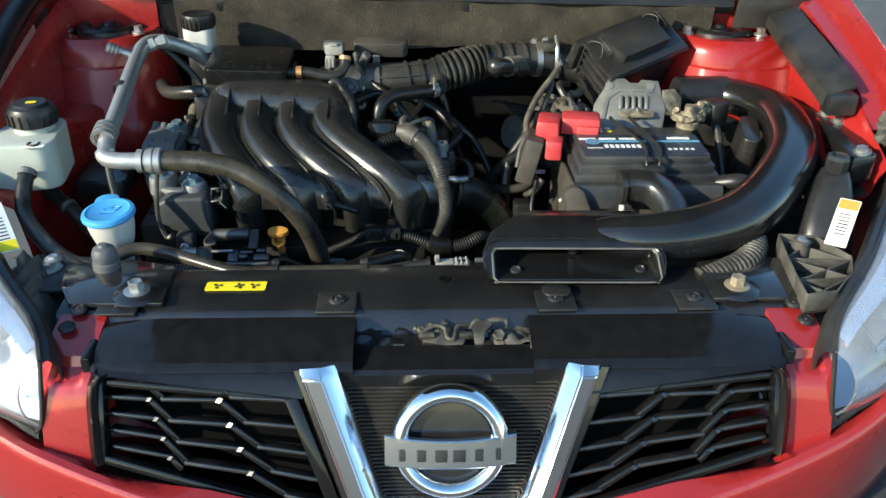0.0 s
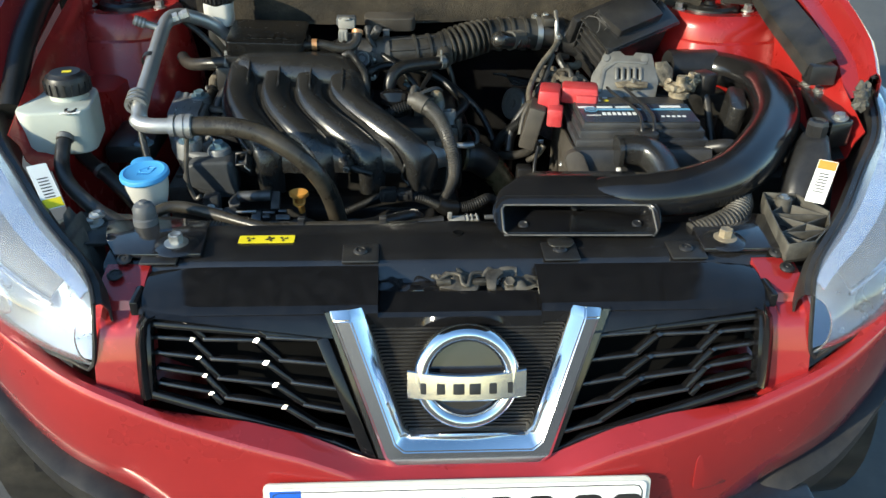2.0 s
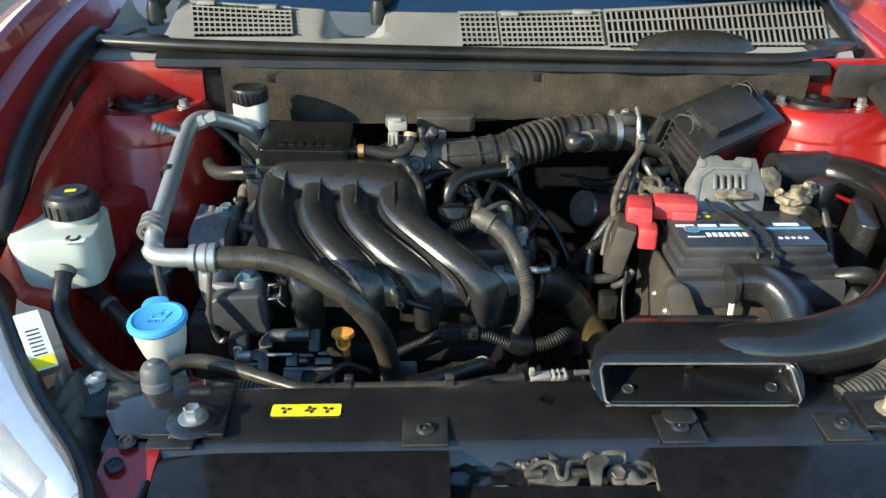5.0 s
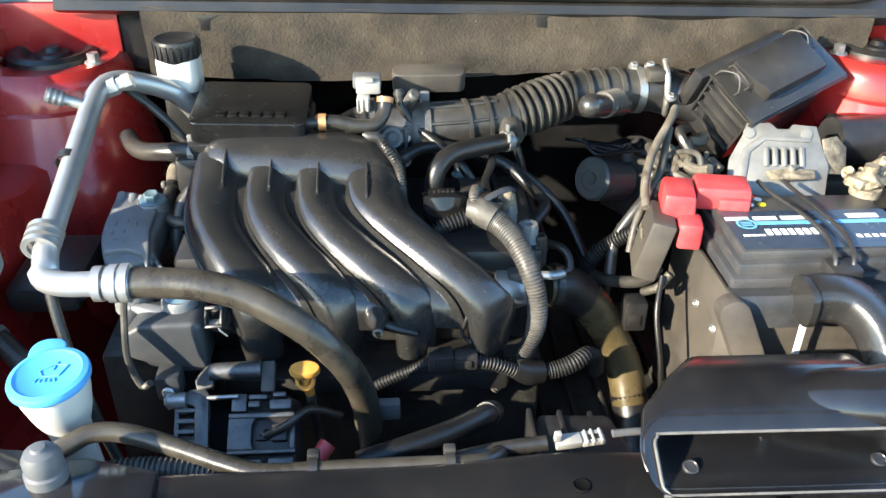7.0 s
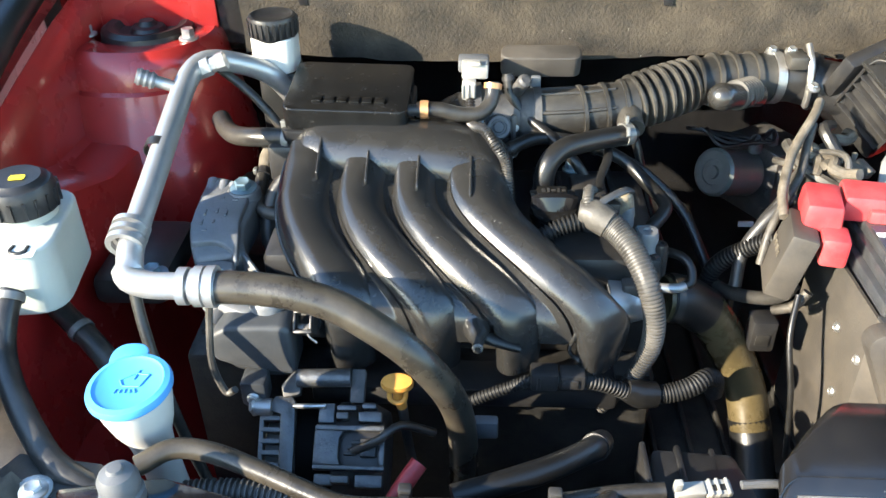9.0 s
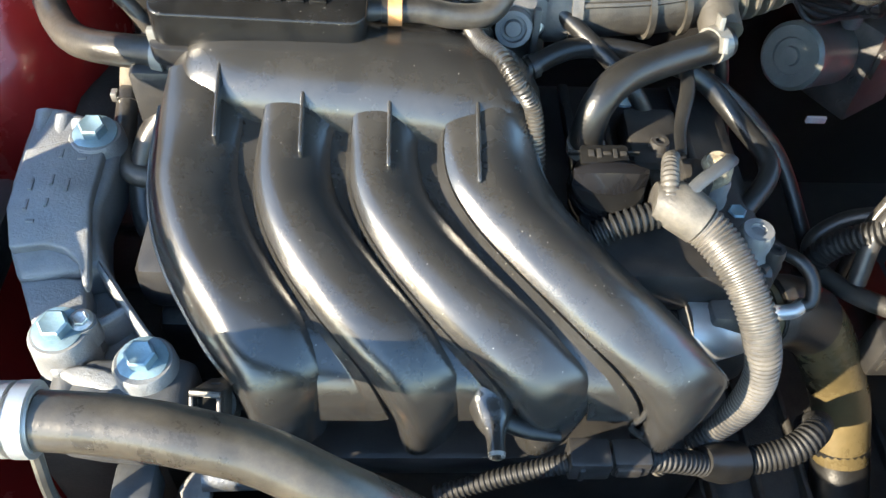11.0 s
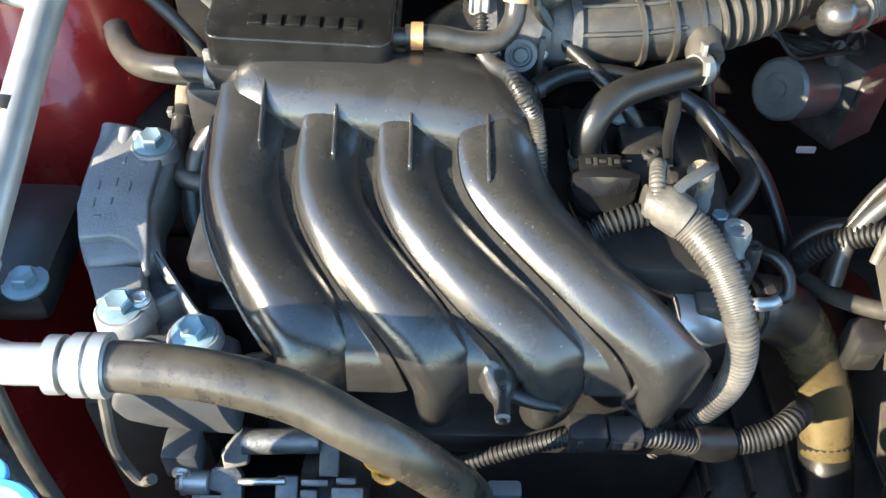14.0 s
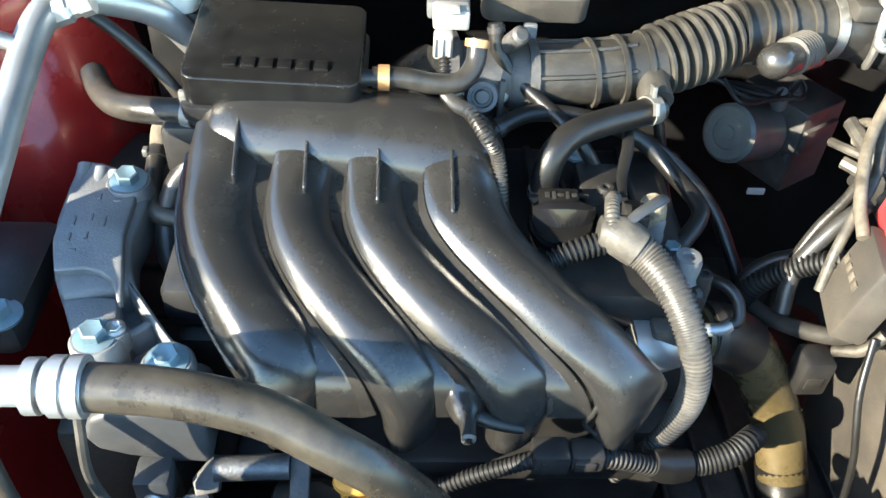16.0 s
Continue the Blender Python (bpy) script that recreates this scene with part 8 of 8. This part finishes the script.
# ---- intake snorkel and duct ----
sn = thing("air_intake_duct", (0.40, 1.05, 0.88), "glossy black plastic intake snorkel with a curved duct", "duct")


def rect_ring(cx, cy, cz, w, h, r, nx, nz, n=5):
    """A rounded rectangle ring with width along nx and height along nz."""
    return [tuple(Vector((cx, cy, cz)) + Vector(nx) * a + Vector(nz) * b) for a, b in rrect(w, h, r, n)]


UP = Vector((0, 0.90, 0.44)).normalized()
X_ = (1, -0.02, 0)
secs = [rect_ring(0.210, 0.9795, 0.9285, 0.232, 0.054, 0.010, X_, UP),
        rect_ring(0.210, 0.9750, 0.9290, 0.240, 0.060, 0.012, X_, UP),
        rect_ring(0.208, 0.9760, 0.9325, 0.256, 0.068, 0.026, X_, UP),
        rect_ring(0.208, 0.9860, 0.9340, 0.260, 0.068, 0.030, X_, (0, 0.85, 0.5)),
        rect_ring(0.212, 1.020, 0.938, 0.254, 0.056, 0.026, X_, (0, 0.55, 0.83)),
        rect_ring(0.224, 1.055, 0.939, 0.225, 0.052, 0.022, X_, (0, 0.3, 0.95)),
        rect_ring(0.236, 1.090, 0.935, 0.19, 0.046, 0.020, X_, (0, 0.2, 0.98)),
        rect_ring(0.240, 1.104, 0.932, 0.17, 0.030, 0.014, X_, (0, 0.2, 0.98))]
loft(o := B(), secs, closed=True)
o.faces.new([o.verts.new(p) for p in secs[-1]])
inner = [rect_ring(0.210, 0.9795, 0.9285, 0.232, 0.054, 0.010, X_, UP), rect_ring(0.212, 1.018, 0.934, 0.228, 0.046, 0.014, X_, (0, 0.55, 0.83)), rect_ring(0.224, 1.065, 0.935, 0.19, 0.038, 0.014, X_, (0, 0.3, 0.95))]
loft(o, inner, closed=True)
o.faces.new([o.verts.new(p) for p in inner[-1]])
mo = part("mouth", o, DUCT, sn, "wide letterbox mouth")
rim = rect_ring(0.210, 0.9752, 0.9300, 0.238, 0.058, 0.011, X_, UP)
part("rim_edge", tube(B(), rim + rim[:1], 0.0015, 6, n=120, caps=False), WORN, mo, "worn pale rim line")
seam = rect_ring(0.2085, 0.9865, 0.9345, 0.261, 0.069, 0.030, X_, (0, 0.85, 0.5))
part("seam", tube(B(), seam + seam[:1], 0.0011, 6, n=120, caps=False), DUCT, mo)
part("mouth_post", lathe(B(), [(0.013, -0.004), (0.010, 0.008), (0.007, 0.030), (0.0, 0.031)], basis((0.214, 1.028, 0.951), (0, 0.1, -1)), 18), BLACK_SATIN, mo)
for x in (0.125, 0.305):
    part("rivet", lathe(B(), [(0, 0.002), (0.005, 0.002), (0.006, 0.003), (0.0075, 0.002), (0.008, 0)], basis((x, 0.985, 0.9165), (0, -0.35, 1)), 16), BLACK_PLASTIC, mo)
part("fixing_tab", prism(B(), rrect(0.04, 0.03, 0.012), 0.004, pose(0.176, 0.935, 0.9115), 0.001), BLACK_SATIN, mo)
DU = [(0.215, 1.052, 0.932), (0.272, 1.044, 0.940), (0.33, 1.036, 0.942), (0.41, 1.050, 0.944), (0.487, 1.087, 0.952), (0.563, 1.167, 0.965), (0.626, 1.267, 0.978), (0.655, 1.37, 0.985), (0.660, 1.46, 0.985), (0.625, 1.53, 0.985), (0.57, 1.565, 0.985), (0.51, 1.570, 0.985)]
tube(o := B(), DU, [0.022, 0.031, 0.037, 0.041, 0.0425, 0.043, 0.0425, 0.041, 0.039, 0.036, 0.034, 0.033], 32, n=90, squash=0.92, power=0.9)
part("duct", o, DUCT, sn, "long glossy curved duct")

# corrugated hose under the duct, black bottle and resonator
cb = thing("drain_hose", (0.45, 1.03, 0.88), "dusty corrugated hose below the duct", "hose")
tube(o := B(), [(0.395, 0.985, 0.895), (0.43, 0.995, 0.902), (0.47, 1.015, 0.910), (0.495, 1.05, 0.915), (0.505, 1.09, 0.915)], 0.019, 16, corr=(0.007, 0.004))
part("sleeve", o, CONDUIT, cb)
bb = thing("coolant_bottle", (0.60, 1.12, 0.80), "black tapered plastic bottle with a screw cap", "bottle")
o = B()
secs = []
for cx, cy, cz, w, h in ((0.630, 1.105, 0.80, 0.085, 0.12), (0.632, 1.112, 0.90, 0.085, 0.115), (0.637, 1.125, 0.94, 0.078, 0.098), (0.645, 1.145, 0.975, 0.056, 0.062), (0.649, 1.155, 0.990, 0.044, 0.046), (0.650, 1.158, 0.994, 0.034, 0.036)):
    m = pose(cx, cy, cz, 0, 0, -24)
    secs.append([tuple(m @ Vector((a, b, 0))) for a, b in rrect(w, h, min(w, h) * 0.3, 5)])
part("body", loft(o, secs, closed=True, caps=True), BLACK_PLASTIC, bb)
part("cap", lathe(B(), [(0.017, -0.006), (0.018, 0.0), (0.0185, 0.018), (0.016, 0.024), (0.012, 0.025), (0.011, 0.021), (0.0, 0.021)], Matrix.Translation((0.651, 1.160, 0.996)), 8), BLACK_PLASTIC, bb, "black faceted cap", 20)
for k in range(2):
    part("neck_ring", lathe(B(), [(0.018, -0.002), (0.0215, 0.0), (0.018, 0.002)], Matrix.Translation((0.650, 1.158, 0.990 - k * 0.007)), 20), BLACK_PLASTIC, bb)
sb = thing("wing_bracket", (0.74, 1.29, 0.95), "black painted bracket bolted inside the wing", "bracket")
part("plate", prism(B(), [(0.690, 1.185), (0.735, 1.195), (0.755, 1.30), (0.745, 1.42), (0.712, 1.395), (0.700, 1.30)], 0.05, pose(0, 0, 0.955), 0.006), BLACK_PAINT, sb)
for at in ((0.730, 1.385, 1.006), (0.737, 1.345, 1.006), (0.712, 1.205, 1.006)):
    bolt(at, (-0.2, 0, 1), 0.010, 0.010, BOLT, sb, 1.5)
for k in range(4):
    part("edge_flange", lump(B(), (0.745 + 0.006 * k, 1.21 + 0.012 * k, 1.030 + 0.006 * k), (0.012, 0.010, 0.012), 2.0 + k, 0.6), FOIL, sb, "", 60)
rs = thing("relay_cover", (0.545, 1.30, 0.85), "black moulded cover inside the curve of the duct", "cover")
prism(o := B(), rrect(0.034, 0.10, 0.014), 0.11, pose(0.582, 1.385, 0.875, 6, 6, -14), 0.010, 3)
part("cover", o, BLACK_SATIN, rs)
prism(o := B(), rrect(0.05, 0.07, 0.014), 0.07, pose(0.515, 1.20, 0.855, 12, 15, 30), 0.008)
part("motor", o, BLACK_PLASTIC, rs)
tube(o := B(), [(0.50, 1.25, 0.93), (0.53, 1.235, 0.94), (0.56, 1.24, 0.93)], 0.014, 12)
part("tube", o, BLACK_PLASTIC, rs)
